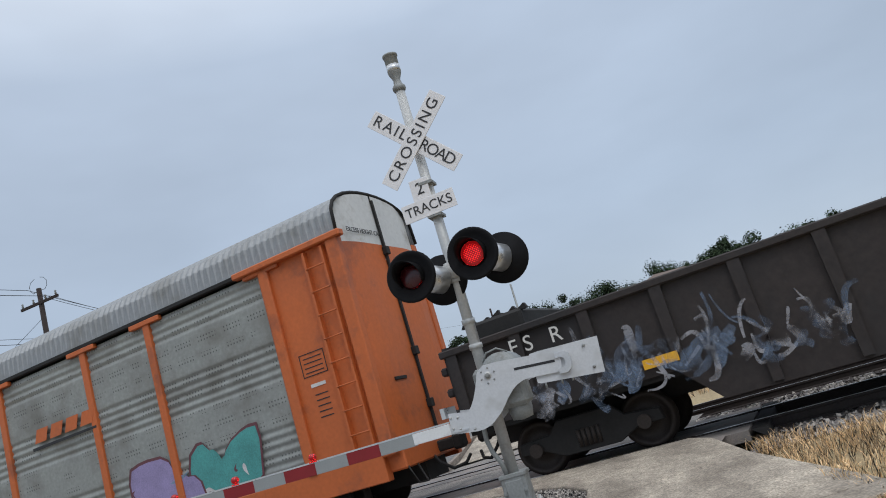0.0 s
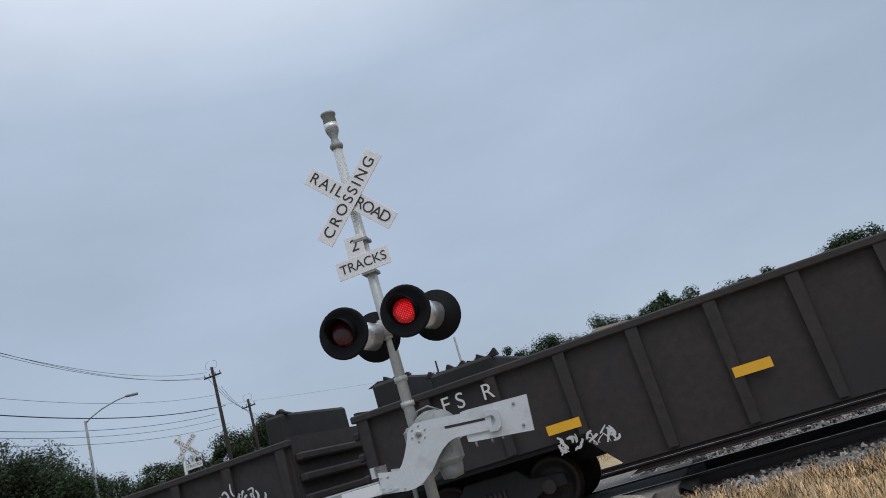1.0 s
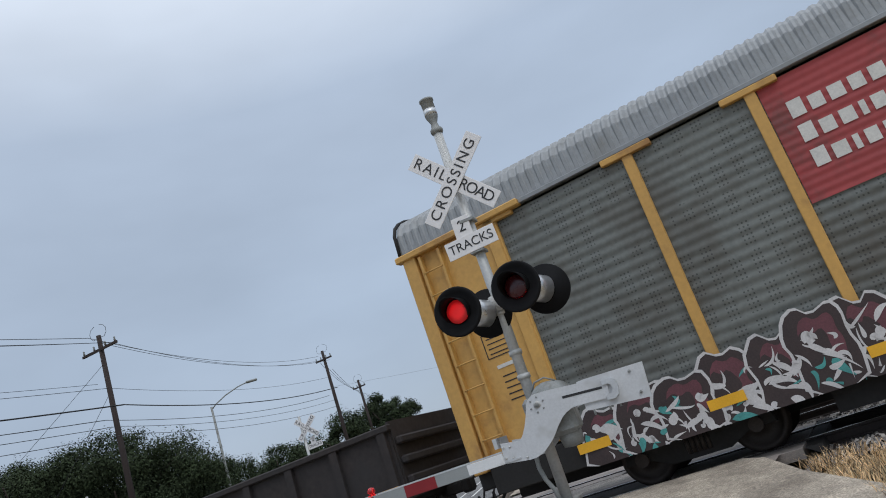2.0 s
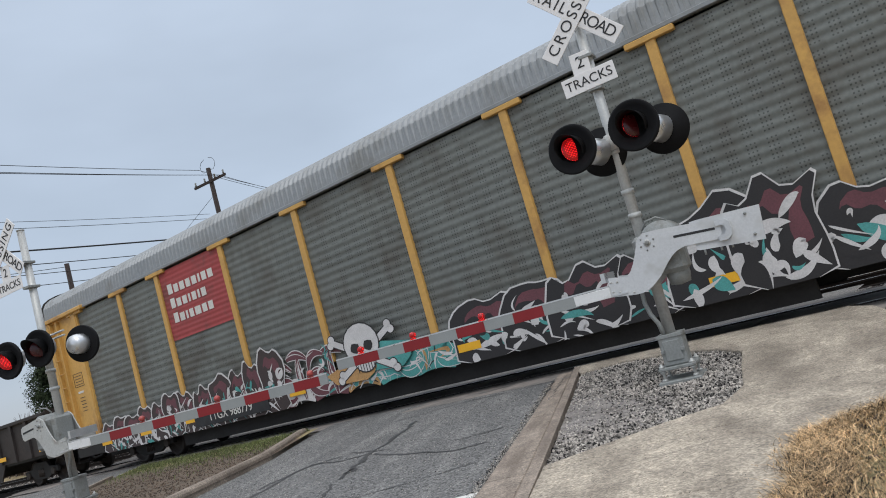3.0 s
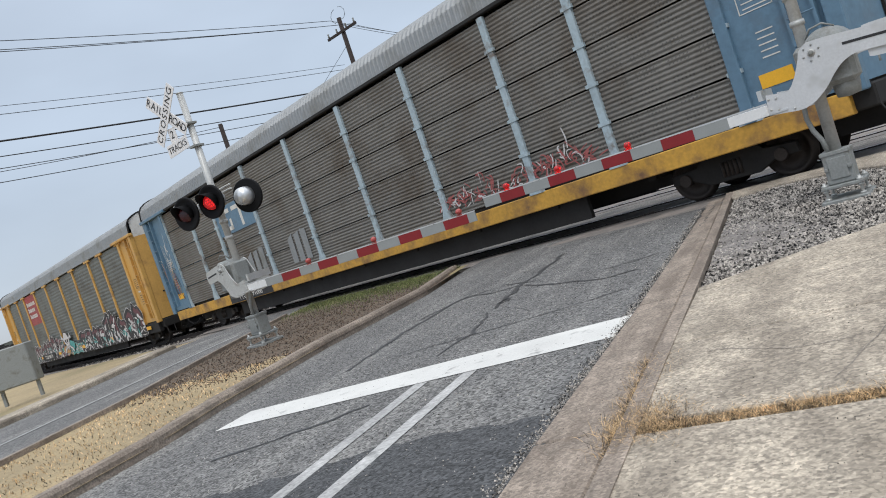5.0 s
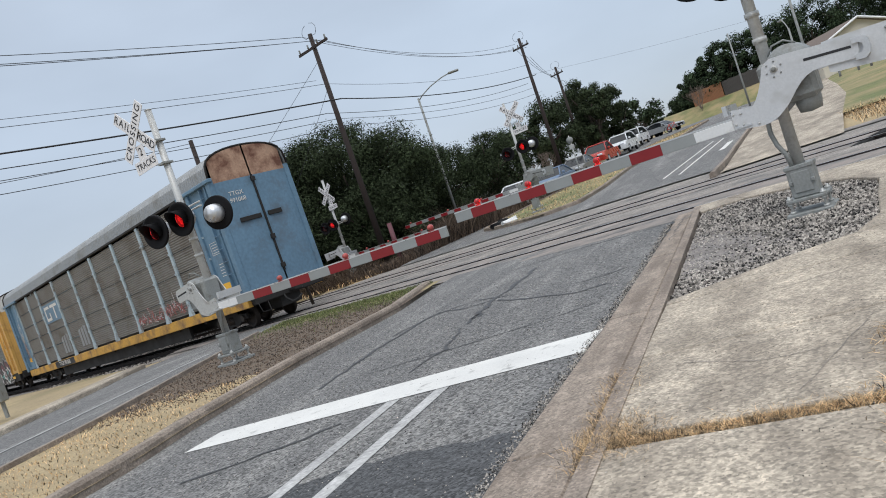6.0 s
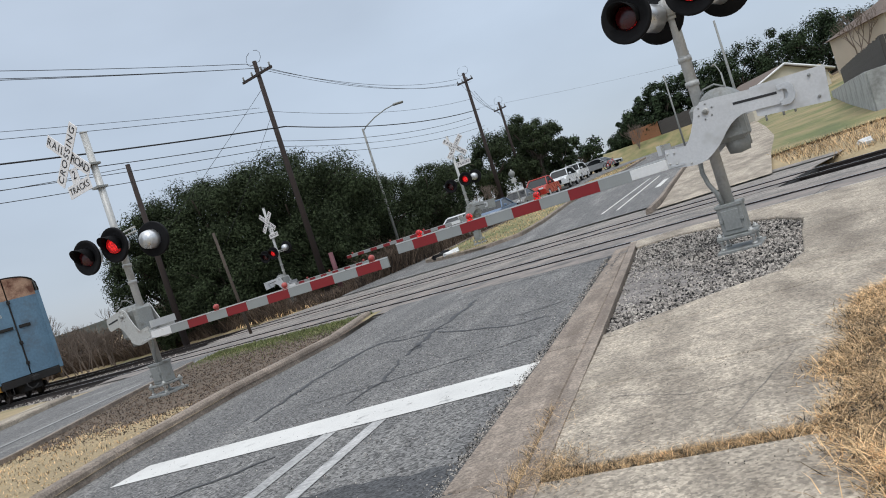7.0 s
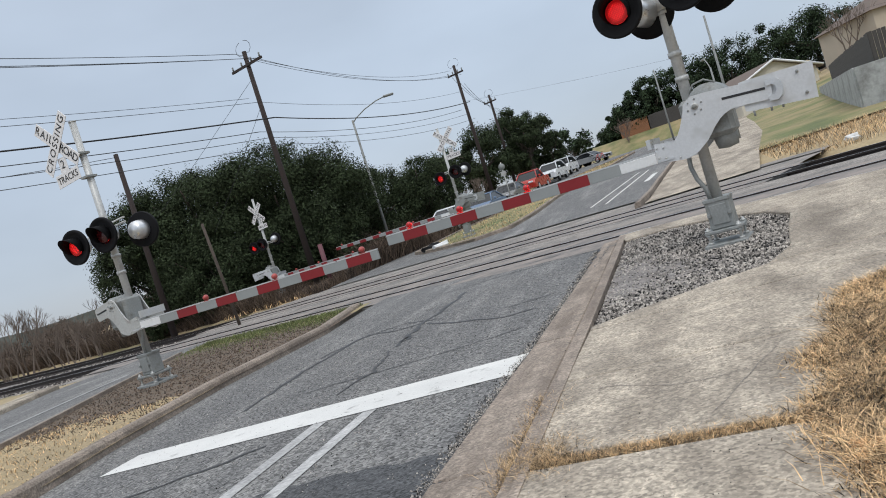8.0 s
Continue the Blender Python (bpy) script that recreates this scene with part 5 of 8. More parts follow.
def build_signals():
    g0 = G(0, 0)
    signal("railroad crossing signal with lowered gate and bell, standing in gravel", pose(.035, 0, g0 + .01, 0, 0, -13.4), -1, 5.44,
           (.022, -.13, 4.653, 1.29, (46.5, -45)), (-.033, -.13, 3.805), [(-.405, -.395, 3.005, -6, 0, (.22, .40, -.09)), (.366, -.395, 3.03, -6, 1, (.22, .40, -.09))],
           [],
           (4.06, .45, dict(y=-.35, lights=(1.71, 2.76, 3.62), stripes=.414)), bell=True)
    signal("railroad crossing signal with lowered gate on the median", pose(-9.67, 1.40, G(-9.67, 1.4) + .07, 0, 0, -14), 1, 4.80,
           (-.43, -.12, 4.53), (-.40, -.12, 3.92), [(-.22, -.52, 2.66, 8, 10), (.28, -.30, 2.72, 8, 11)],
           [(.68, .16, 2.64, 196)],
           (4.75, .42, dict(y=-.30, arm_yaw=8, lights=(1.5, 2.9, 4.5), stripes=.42, lit=False, reach=.62, plates="mast", dz=-.16)), arm_z=2.86)
    signal("far railroad crossing signal with lowered gate", pose(-19.75, 24.0, G(-19.75, 24.0) - .1, 0, 0, -20), 1, 5.3,
           (.12, -.13, 4.55), (.25, -.10, 3.85), [(-.5, -.38, 2.95, 12, 0), (.15, -.38, 3.0, 12, 1)], [(.62, .1, 3.1, 195)],
           (5.6, .3, dict(y=-.3, arm_yaw=0, lights=(1.4, 3.0, 5.3), lit=False))).name = "crossing_signal"
    signal("far railroad crossing signal with lowered gate on the far median", pose(-9.5, 23.5, G(-9.5, 23.5) + .09, 0, 0, -8), -1, 5.03,
           (.28, -.13, 4.45), (.38, .05, 3.67), [(-.36, -.38, 2.83, 2, 0), (.42, -.38, 2.93, 2, 1)], [(.60, .3, 2.95, 182)],
           (6.8, .4, dict(y=-.35, arm_yaw=-6, lights=(2.0, 4.0, 6.4), lit=False, plates="case")))


# ---- the train ----
WHEELS = []      # (wheelset, place in its bogie)


def truck(parent, x):
    """A two-axle bogie under a car: side frames, bolster, wheels."""
    tk = thing("bogie", "", "")
    tk.parent = parent
    tk.matrix_basis = pose(x, 0, 0)
    for sy in (-1, 1):
        bm = prism(B(), [(-1.18, .38), (-1.15, .56), (-.62, .60), (-.45, .78), (.45, .78), (.62, .60), (1.15, .56), (1.18, .38), (.75, .36), (.45, .22), (-.45, .22), (-.75, .36)], sy * 1.02 - .06, sy * 1.02 + .06, bevel=.015)
        fr = part("side_frame", bm, "underframe", tk, "cast steel side frame")
        for k in range(5):
            part("spring", cyl(B(), (-.16 + .08 * k, sy * 1.08, .30), (-.16 + .08 * k, sy * 1.08, .56), .032, seg=8), "wheel", fr)
        for ax in (-.89, .89):
            bm = cyl(B(), (ax, sy * 1.0, .42), (ax, sy * 1.14, .42), .11, seg=12)
            part("axle_box", bm, "wheel", fr, "round bearing cap")
    bm = B()
    box(bm, -.25, .25, -1.0, 1.0, .45, .72, .02)
    part("bolster", bm, "underframe", tk)
    for ax in (-.89, .89):
        bm = B()
        for sy in (-1, 1):
            lathe(bm, [(.0, -.07), (.12, -.07), (.16, -.02), (.33, -.02), (.35, -.07), (.42, -.065), (.425, .03), (.45, .04), (.45, .065), (.30, .065), (.0, .04)], 26, Matrix.Translation((0, sy * .76, 0)) @ pose(0, 0, 0, 90 if sy > 0 else -90, 0, 0))
        cyl(bm, (0, -.7, 0), (0, .7, 0), .08, seg=12)
        WHEELS.append((part("wheelset", bm, "wheel", tk, "steel wheels on an axle", pose(ax, 0, .42)), ax))
    return tk


def coupler(parent, x, sgn):
    bm = B()
    box(bm, *sorted((x, x + sgn * .42)), -.11, .11, .78, .98, .03)
    box(bm, *sorted((x + sgn * .36, x + sgn * .58)), -.16, .12, .74, 1.02, .05)
    part("coupler", bm, "underframe", parent, "steel knuckle coupler")
    bm = B()
    tube(bm, [(x, .3, .85), (x + sgn * .15, .32, .62), (x + sgn * .35, .25, .45), (x + sgn * .55, .12, .48), (x + sgn * .62, .0, .6)], .03, 8)
    part("air_hose", bm, "rubber", parent, "black air hose")


def spray(parent, x0, x1, z0, z1, y, seed, inks, n=26, label="spray-painted graffiti tag", wide=1.0):
    """Rows of curved sprayed strokes; x runs along the car."""
    rnd = random.Random(seed)
    holder = B()
    w = (x1 - x0) / n
    H = z1 - z0
    for k in range(n):
        cx = x0 + (k + .5) * w + rnd.uniform(-.2, .2) * w
        hh = H * rnd.uniform(.62, 1.05) * (.8 + .2 * math.sin(k * .9 + seed))
        ww = w * rnd.uniform(.55, .95)
        for q in range(7):               # curved sprayed strokes
            ax, az = cx + rnd.uniform(-.6, .6) * ww, z0 + hh * rnd.uniform(.0, .6)
            bx, bz = ax + rnd.uniform(-.8, .8) * ww, az + hh * rnd.uniform(.1, .5)
            mx, mz = (ax + bx) / 2 + rnd.uniform(-.7, .7) * ww, (az + bz) / 2 + rnd.uniform(-.3, .3) * hh
            t = wide * .013 * rnd.uniform(.6, 1.7)
            mi = rnd.choice((0, 0, 2, 3))
            line = []
            for i in range(10):
                f = i / 9
                px = ax * (1 - f) ** 2 + 2 * mx * f * (1 - f) + bx * f * f
                pz = max(z0 - .02, az * (1 - f) ** 2 + 2 * mz * f * (1 - f) + bz * f * f)
                gx, gz = 2 * (1 - f) * (mx - ax) + 2 * f * (bx - mx), 2 * (1 - f) * (mz - az) + 2 * f * (bz - mz)
                g = math.hypot(gx, gz) or 1.0
                w_ = t * (.6 + .4 * math.sin(math.pi * f))
                line.append(((px - gz / g * w_, pz + gx / g * w_), (px + gz / g * w_, pz - gx / g * w_)))
            yy = y + .021 + .0008 * ((k * 4 + q) % 9)
            vv = [(holder.verts.new((l[0], yy, l[1])), holder.verts.new((r[0], yy, r[1]))) for l, r in line]
            for (p0, p1), (p2, p3) in zip(vv, vv[1:]):
                holder.faces.new((p0, p1, p3, p2)).material_index = mi
    return tagged(part("graffiti", holder, inks, parent), label, kind="stuff")


FORMS = (
    (((0, 0), (.1, .7), (.45, 1)), ((.45, 1), (.7, .6), (1.05, .05)), ((.1, .3), (.5, .5), (.95, .3))),
    (((1.0, .8), (.1, 1.25), (.15, .62)), ((.15, .62), (.95, .6), (.9, .15)), ((.9, .15), (.5, -.15), (-.05, .2))),
    (((.1, -.02), (-.05, .5), (.12, 1)), ((.1, .95), (1.2, 1.05), (.45, .48)), ((.45, .5), (.6, .25), (1.1, .0))),
    (((.95, .95), (.2, 1.1), (.05, .6)), ((.05, .6), (-.05, .05), (1.0, .08)), ((.1, .5), (.5, .62), (.9, .5))),
    (((.05, 0), (.0, .6), (.2, 1)), ((.2, 1), (.35, .4), (.55, .55)), ((.55, .55), (.7, .4), (.85, 1)), ((.85, 1), (1.1, .5), (1.0, 0))),
    (((.5, 1), (-.25, .9), (.1, .3)), ((.1, .3), (.45, -.2), (.95, .3)), ((.95, .3), (1.15, .9), (.5, 1))),
    (((-.05, .9), (.5, 1.1), (1.1, .85)), ((.5, .95), (.35, .5), (.55, .0))),
)


WILD = (
    ((0, 0), (.03, .42), (-.06, .62), (.10, .86), (.42, .97), (.60, .84), (.92, .93), (1.06, .72), (.96, .5), (1.08, .28), (1.0, 0)),
    ((-.05, 0), (.06, .38), (-.04, .70), (.22, 1.02), (.50, .82), (.74, .90), (1.04, .62), (.90, .36), (1.06, 0)),
    ((0, 0), (-.08, .5), (.08, .92), (.28, .74), (.50, 1.03), (.80, .86), (1.12, .96), (.98, .6), (1.05, .25), (.95, 0)),
    ((.02, 0), (-.04, .3), (.10, .55), (-.02, .80), (.35, .88), (.62, 1.05), (1.10, .74), (.88, .55), (1.04, .3), (.98, 0)),
)
BLOCKS = (
    ((0, 0), (.0, .86), (.30, .98), (.62, 1.0), (.72, .62), (1.02, .52), (1.04, 0)),
    ((0, 0), (.02, .78), (.26, .98), (.42, .86), (.48, .44), (.60, .88), (.86, 1.06), (1.04, .95), (1.02, 0)),
)


def bold(parent, x0, x1, z0, z1, y, seed, inks, n, edge=.035, rise=None, shapes=WILD, busy=17, rounds=1, label="bold spray-painted graffiti lettering"):
    """Solid sprayed letter forms with a pale edge; inks: edge, fill, shade, second colour. They read towards -x."""
    rnd = random.Random(seed)
    bm = B()

    def area(pts, yy, mi):
        bm.faces.new([bm.verts.new((a, yy, max(z0, b))) for a, b in pts]).material_index = mi

    def leaf(p0, p1, p2, w, yy, mi):
        left, right = [], []
        for i in range(12):
            f = i / 11
            px = p0[0] * (1 - f) ** 2 + 2 * p1[0] * f * (1 - f) + p2[0] * f * f
            pz = p0[1] * (1 - f) ** 2 + 2 * p1[1] * f * (1 - f) + p2[1] * f * f
            gx, gz = 2 * (1 - f) * (p1[0] - p0[0]) + 2 * f * (p2[0] - p1[0]), 2 * (1 - f) * (p1[1] - p0[1]) + 2 * f * (p2[1] - p1[1])
            g = math.hypot(gx, gz) or 1.0
            ww = w * (.06 + math.sin(math.pi * f ** .7))
            left.append((px + gz / g * ww, pz - gx / g * ww))
            right.append((px - gz / g * ww, pz + gx / g * ww))
        for i in range(11):
            area((left[i], left[i + 1], right[i + 1], right[i]), yy, mi)
    w = (x1 - x0) / n
    for k in range(n):
        f = (k + .5) / n
        hh = (z1 - z0) * (rise(f) if rise else 1.0) * rnd.uniform(.85, 1.05)
        ww = w * rnd.uniform(1.08, 1.3)
        left = x1 - k * w + rnd.uniform(-.06, .06) * w
        lean = rnd.uniform(-.05, .16) * hh
        unit = [(p[0] + rnd.uniform(-.05, .05), p[1] + (rnd.uniform(-.06, .06) if p[1] else 0)) for p in shapes[rnd.randrange(len(shapes))]]
        for _ in range(rounds):
            unit = [(p[0] * (1 - t) + q[0] * t, p[1] * (1 - t) + q[1] * t) for p, q in zip(unit, unit[1:] + unit[:1]) for t in (.22, .78)]
        yk = y + .0075 * (k % 3)

        def at(u, v):
            return (left - u * ww - lean * v, z0 + v * hh)
        out = [at(u, v) for u, v in unit]
        mx, mz = sum(p[0] for p in out) / len(out), z0 + .42 * hh
        fx, fz = 1 + 2 * edge / ww, 1 + 2 * edge / hh
        area([(mx + (a - mx) * fx, mz + (b - mz) * fz) for a, b in out], yk, 0)
        area(out, yk + .0015, 1)
        area([(mx - .04 * ww + (a - mx) * .62, mz + .12 * hh + (b - mz) * .55) for a, b in out], yk + .0026, 2)
        area([(mx + .10 * ww + (a - mx) * .50, mz - .05 * hh + (b - mz) * .62) for a, b in out], yk + .0034, 1)
        for q in range(busy):            # pale sweeps, eyes and wedges inside the letter
            u, v = rnd.uniform(.05, .8), rnd.uniform(.04, .6)
            p0, p2 = at(u, v), at(min(.95, u + rnd.uniform(-.15, .5)), v + rnd.uniform(-.3, .22))
            p1 = ((p0[0] + p2[0]) / 2 + rnd.uniform(-.15, .15) * ww, (p0[1] + p2[1]) / 2 + rnd.uniform(-.12, .14) * hh)
            leaf(p0, p1, p2, min(ww, hh) * rnd.choice((.016, .024, .035, .05, .075)), yk + .0044 + .0003 * q, 3 if rnd.random() < .18 else 0)
    return tagged(part("graffiti", bm, inks, parent), label, kind="stuff")


def piece(parent, x0, x1, z0, z1, y, seed, inks, n, fat=.15, edge=.03, rise=None, base=True, label="spray-painted graffiti lettering", forms=FORMS, sharp=.34, curls=5):
    """Bold overlapping sprayed letters: edge, fill, inner shade and highlights; inks in that order. They read towards -x."""
    rnd = random.Random(seed)
    bm = B()

    def ribbon(p0, p1, p2, w, yy, mi, blunt=.6):
        prev = None
        for i in range(11):
            f = i / 10
            px = p0[0] * (1 - f) ** 2 + 2 * p1[0] * f * (1 - f) + p2[0] * f * f
            pz = p0[1] * (1 - f) ** 2 + 2 * p1[1] * f * (1 - f) + p2[1] * f * f
            gx, gz = 2 * (1 - f) * (p1[0] - p0[0]) + 2 * f * (p2[0] - p1[0]), 2 * (1 - f) * (p1[1] - p0[1]) + 2 * f * (p2[1] - p1[1])
            g = math.hypot(gx, gz) or 1.0
            ww = w * (blunt + (1 - blunt) * math.sin(math.pi * f))
            q = [bm.verts.new((px + k * gz / g * ww, yy, max(z0, pz - k * gx / g * ww))) for k in (-1, 1)]
            if prev:
                bm.faces.new((prev[0], prev[1], q[1], q[0])).material_index = mi
            prev = q
    if base:                             # dark underpaint along the foot, with pale sweeps
        k = max(2, int((x1 - x0) / .9))
        for i in range(k):
            a = x1 - (x1 - x0) * i / k
            b = a - (x1 - x0) / k * 1.15
            top = z0 + .42 + .16 * rnd.random()
            ribbon((a, z0 + .2), ((a + b) / 2, top), (b, z0 + .2), .26, y - .004 + .0003 * (i % 5), 1 if i % 3 else 2, .9)
            for _ in range(3):
                c = a + (b - a) * rnd.random()
                ribbon((c, z0 + .05), (c - rnd.uniform(-.2, .5), z0 + rnd.uniform(.2, .5)), (c - rnd.uniform(.3, .8), z0 + rnd.uniform(.1, .55)), rnd.uniform(.012, .035), y - .0015 + .0002 * _, 0 if rnd.random() < .8 else 3, .2)
    w = (x1 - x0) / n
    for k in range(n):
        f = (k + .5) / n
        top = (rise(f) if rise else 1.0) * rnd.uniform(.82, 1.06)
        hh, ww = (z1 - z0) * top, w * rnd.uniform(1.0, 1.25)
        left = x1 - k * w + rnd.uniform(-.08, .08) * w
        lean = rnd.uniform(-.12, .22) * w
        form = forms[rnd.randrange(len(forms))]
        yk = y + .0062 * (k % 3)
        jig = [[(p[0] + rnd.uniform(-.07, .07), p[1] + rnd.uniform(-.05, .05)) for p in st] for st in form]
        fw = fat * rnd.uniform(.85, 1.15)

        def at(p):
            return (left - p[0] * ww - lean * p[1], z0 + .06 + fw * .4 + p[1] * (hh - fw))
        for i, st in enumerate(jig):
            p = [at(q) for q in st]
            ribbon(*p, fw + edge, yk + .0002 * i, 0, sharp + .04)
            ribbon(*p, fw, yk + .0016 + .0002 * i, 1, sharp)
            off = fw * .35
            if rnd.random() < .55:
                ribbon(*[(a - off * .4, b - off) for a, b in p], fw * .30, yk + .003 + .0002 * i, 2, .1)
            if rnd.random() < .75:
                ribbon(*[(a + off * .9, b + off * .8) for a, b in p], fw * .10, yk + .0042 + .0002 * i, 0, .1)
        for _ in range(curls):           # arrows, curls and flecks
            c = at((rnd.uniform(0, 1), rnd.uniform(.1, .9)))
            ribbon(c, (c[0] - rnd.uniform(-.25, .25), c[1] + rnd.uniform(-.2, .25)), (c[0] - rnd.uniform(.0, .4), c[1] + rnd.uniform(-.25, .25)), rnd.uniform(.012, .04), yk + .0052 + .0002 * _, 0 if rnd.random() < .7 else 3, .15)
        if rnd.random() < .45:           # patch of the second colour behind
            c = at((rnd.uniform(.2, .8), rnd.uniform(.3, .8)))
            ribbon((c[0] + .3, c[1]), (c[0], c[1] + .12), (c[0] - .3, c[1] - .05), .14, y - .002 - .0003 * (k % 4), 3, .5)
    return tagged(part("graffiti", bm, inks, parent), label, kind="stuff")


def skull(parent, cx, cz, y, k_=1.4):
    bm = B()

    def oval(ox, oz, rx, rz, yy, mi, k=18, bumpy=0.0):
        f = bm.faces.new([bm.verts.new((cx - ox - rx * math.cos(2 * math.pi * i / k) * (1 + bumpy * (i % 2)), yy, cz + oz + rz * math.sin(2 * math.pi * i / k) * (1 + bumpy * (i % 2)))) for i in range(k)])
        f.material_index = mi

    def bar(xa, za, xb, zb, w, yy, mi):
        d = Vector((xb - xa, zb - za)).normalized()
        q = Vector((-d.y, d.x)) * w
        f = bm.faces.new([bm.verts.new((cx - a, yy, cz + b)) for a, b in ((xa + q.x, za + q.y), (xb + q.x, zb + q.y), (xb - q.x, zb - q.y), (xa - q.x, za - q.y))])
        f.material_index = mi
    oval(.75, -.35, .75, .30, y + .003, 2, 11, .2)
    oval(-.5, -.55, .8, .22, y + .004, 3, 11, .2)
    for s in (-1, 1):
        bar(-.95 * s, .28, .85 * s, -.62, .10, y + .007, 1)
        bar(-.95 * s, .28, .85 * s, -.62, .075, y + .010, 0)
        for ex, ez in ((-.95 * s, .36), (-1.02 * s, .22), (.85 * s, -.55), (.93 * s, -.68)):
            oval(ex, ez, .13, .12, y + .006, 1)
            oval(ex, ez, .105, .095, y + .012, 0)
    oval(0, .08, .60, .52, y + .014, 1)
    oval(0, .08, .565, .485, y + .017, 0)
    oval(0, -.35, .36, .28, y + .015, 1)
    oval(0, -.35, .33, .25, y + .0175, 0)
    for s in (-1, 1):
        oval(.22 * s, .0, .15, .12, y + .020, 1, 9, .15)
    oval(0, -.17, .05, .08, y + .020, 1, 3)
    for k in range(7):
        bar(-.27 + .09 * k, -.30, -.27 + .09 * k, -.60, .012, y + .020, 1)
    for v in bm.verts:
        v.co.x, v.co.z = cx + (v.co.x - cx) * k_, max(.63, cz + (v.co.z - cz) * k_)
    tagged(part("graffiti_skull", bm, ["g_white", "g_black", "g_teal", "g_orange"], parent), "spray-painted skull and crossbones", kind="stuff")


def corrugated(x0, x1, z0, z1, y, pitch=.115, depth=.028, base=.06, bands=None):
    """A panel of horizontal corrugations facing +y, with its back."""
    bm = B()
    pts = []
    z = z0
    k = 0
    while z < z1 - 1e-4:
        flat = bands and (int((z - z0) / bands) % 2 == 1)
        amp = 0.0 if flat else depth
        for q in range(6):
            pts.append((y - amp * (.5 - .5 * math.cos(math.pi * q / 3)), min(z + pitch * q / 6, z1)))
        z += pitch
        k += 1
    pts.append((y, z1))
    a = [bm.verts.new((x0, py, pz)) for py, pz in pts]
    b = [bm.verts.new((x1, py, pz)) for py, pz in pts]
    for i in range(len(pts) - 1):
        if pts[i + 1][1] - pts[i][1] > 1e-6:
            bm.faces.new((a[i], a[i + 1], b[i + 1], b[i])).smooth = True
    bmesh.ops.recalc_face_normals(bm, faces=list(bm.faces))
    if bm.faces and sum(f.normal.y for f in bm.faces) < 0:
        bmesh.ops.reverse_faces(bm, faces=list(bm.faces))
    back = [bm.verts.new(p) for p in ((x0, y - base, z0), (x1, y - base, z0), (x1, y - base, z1), (x0, y - base, z1))]
    bm.faces.new(back)
    return bm


EAVE, TOP = 4.93, 5.85


def roof_profile():
    out = []
    for i in range(15):
        a = math.pi * i / 14
        y = 1.50 * math.cos(a)
        z = EAVE + .02 + (TOP - EAVE) * (math.sin(a) ** .50)
        out.append((y, z))
    return out


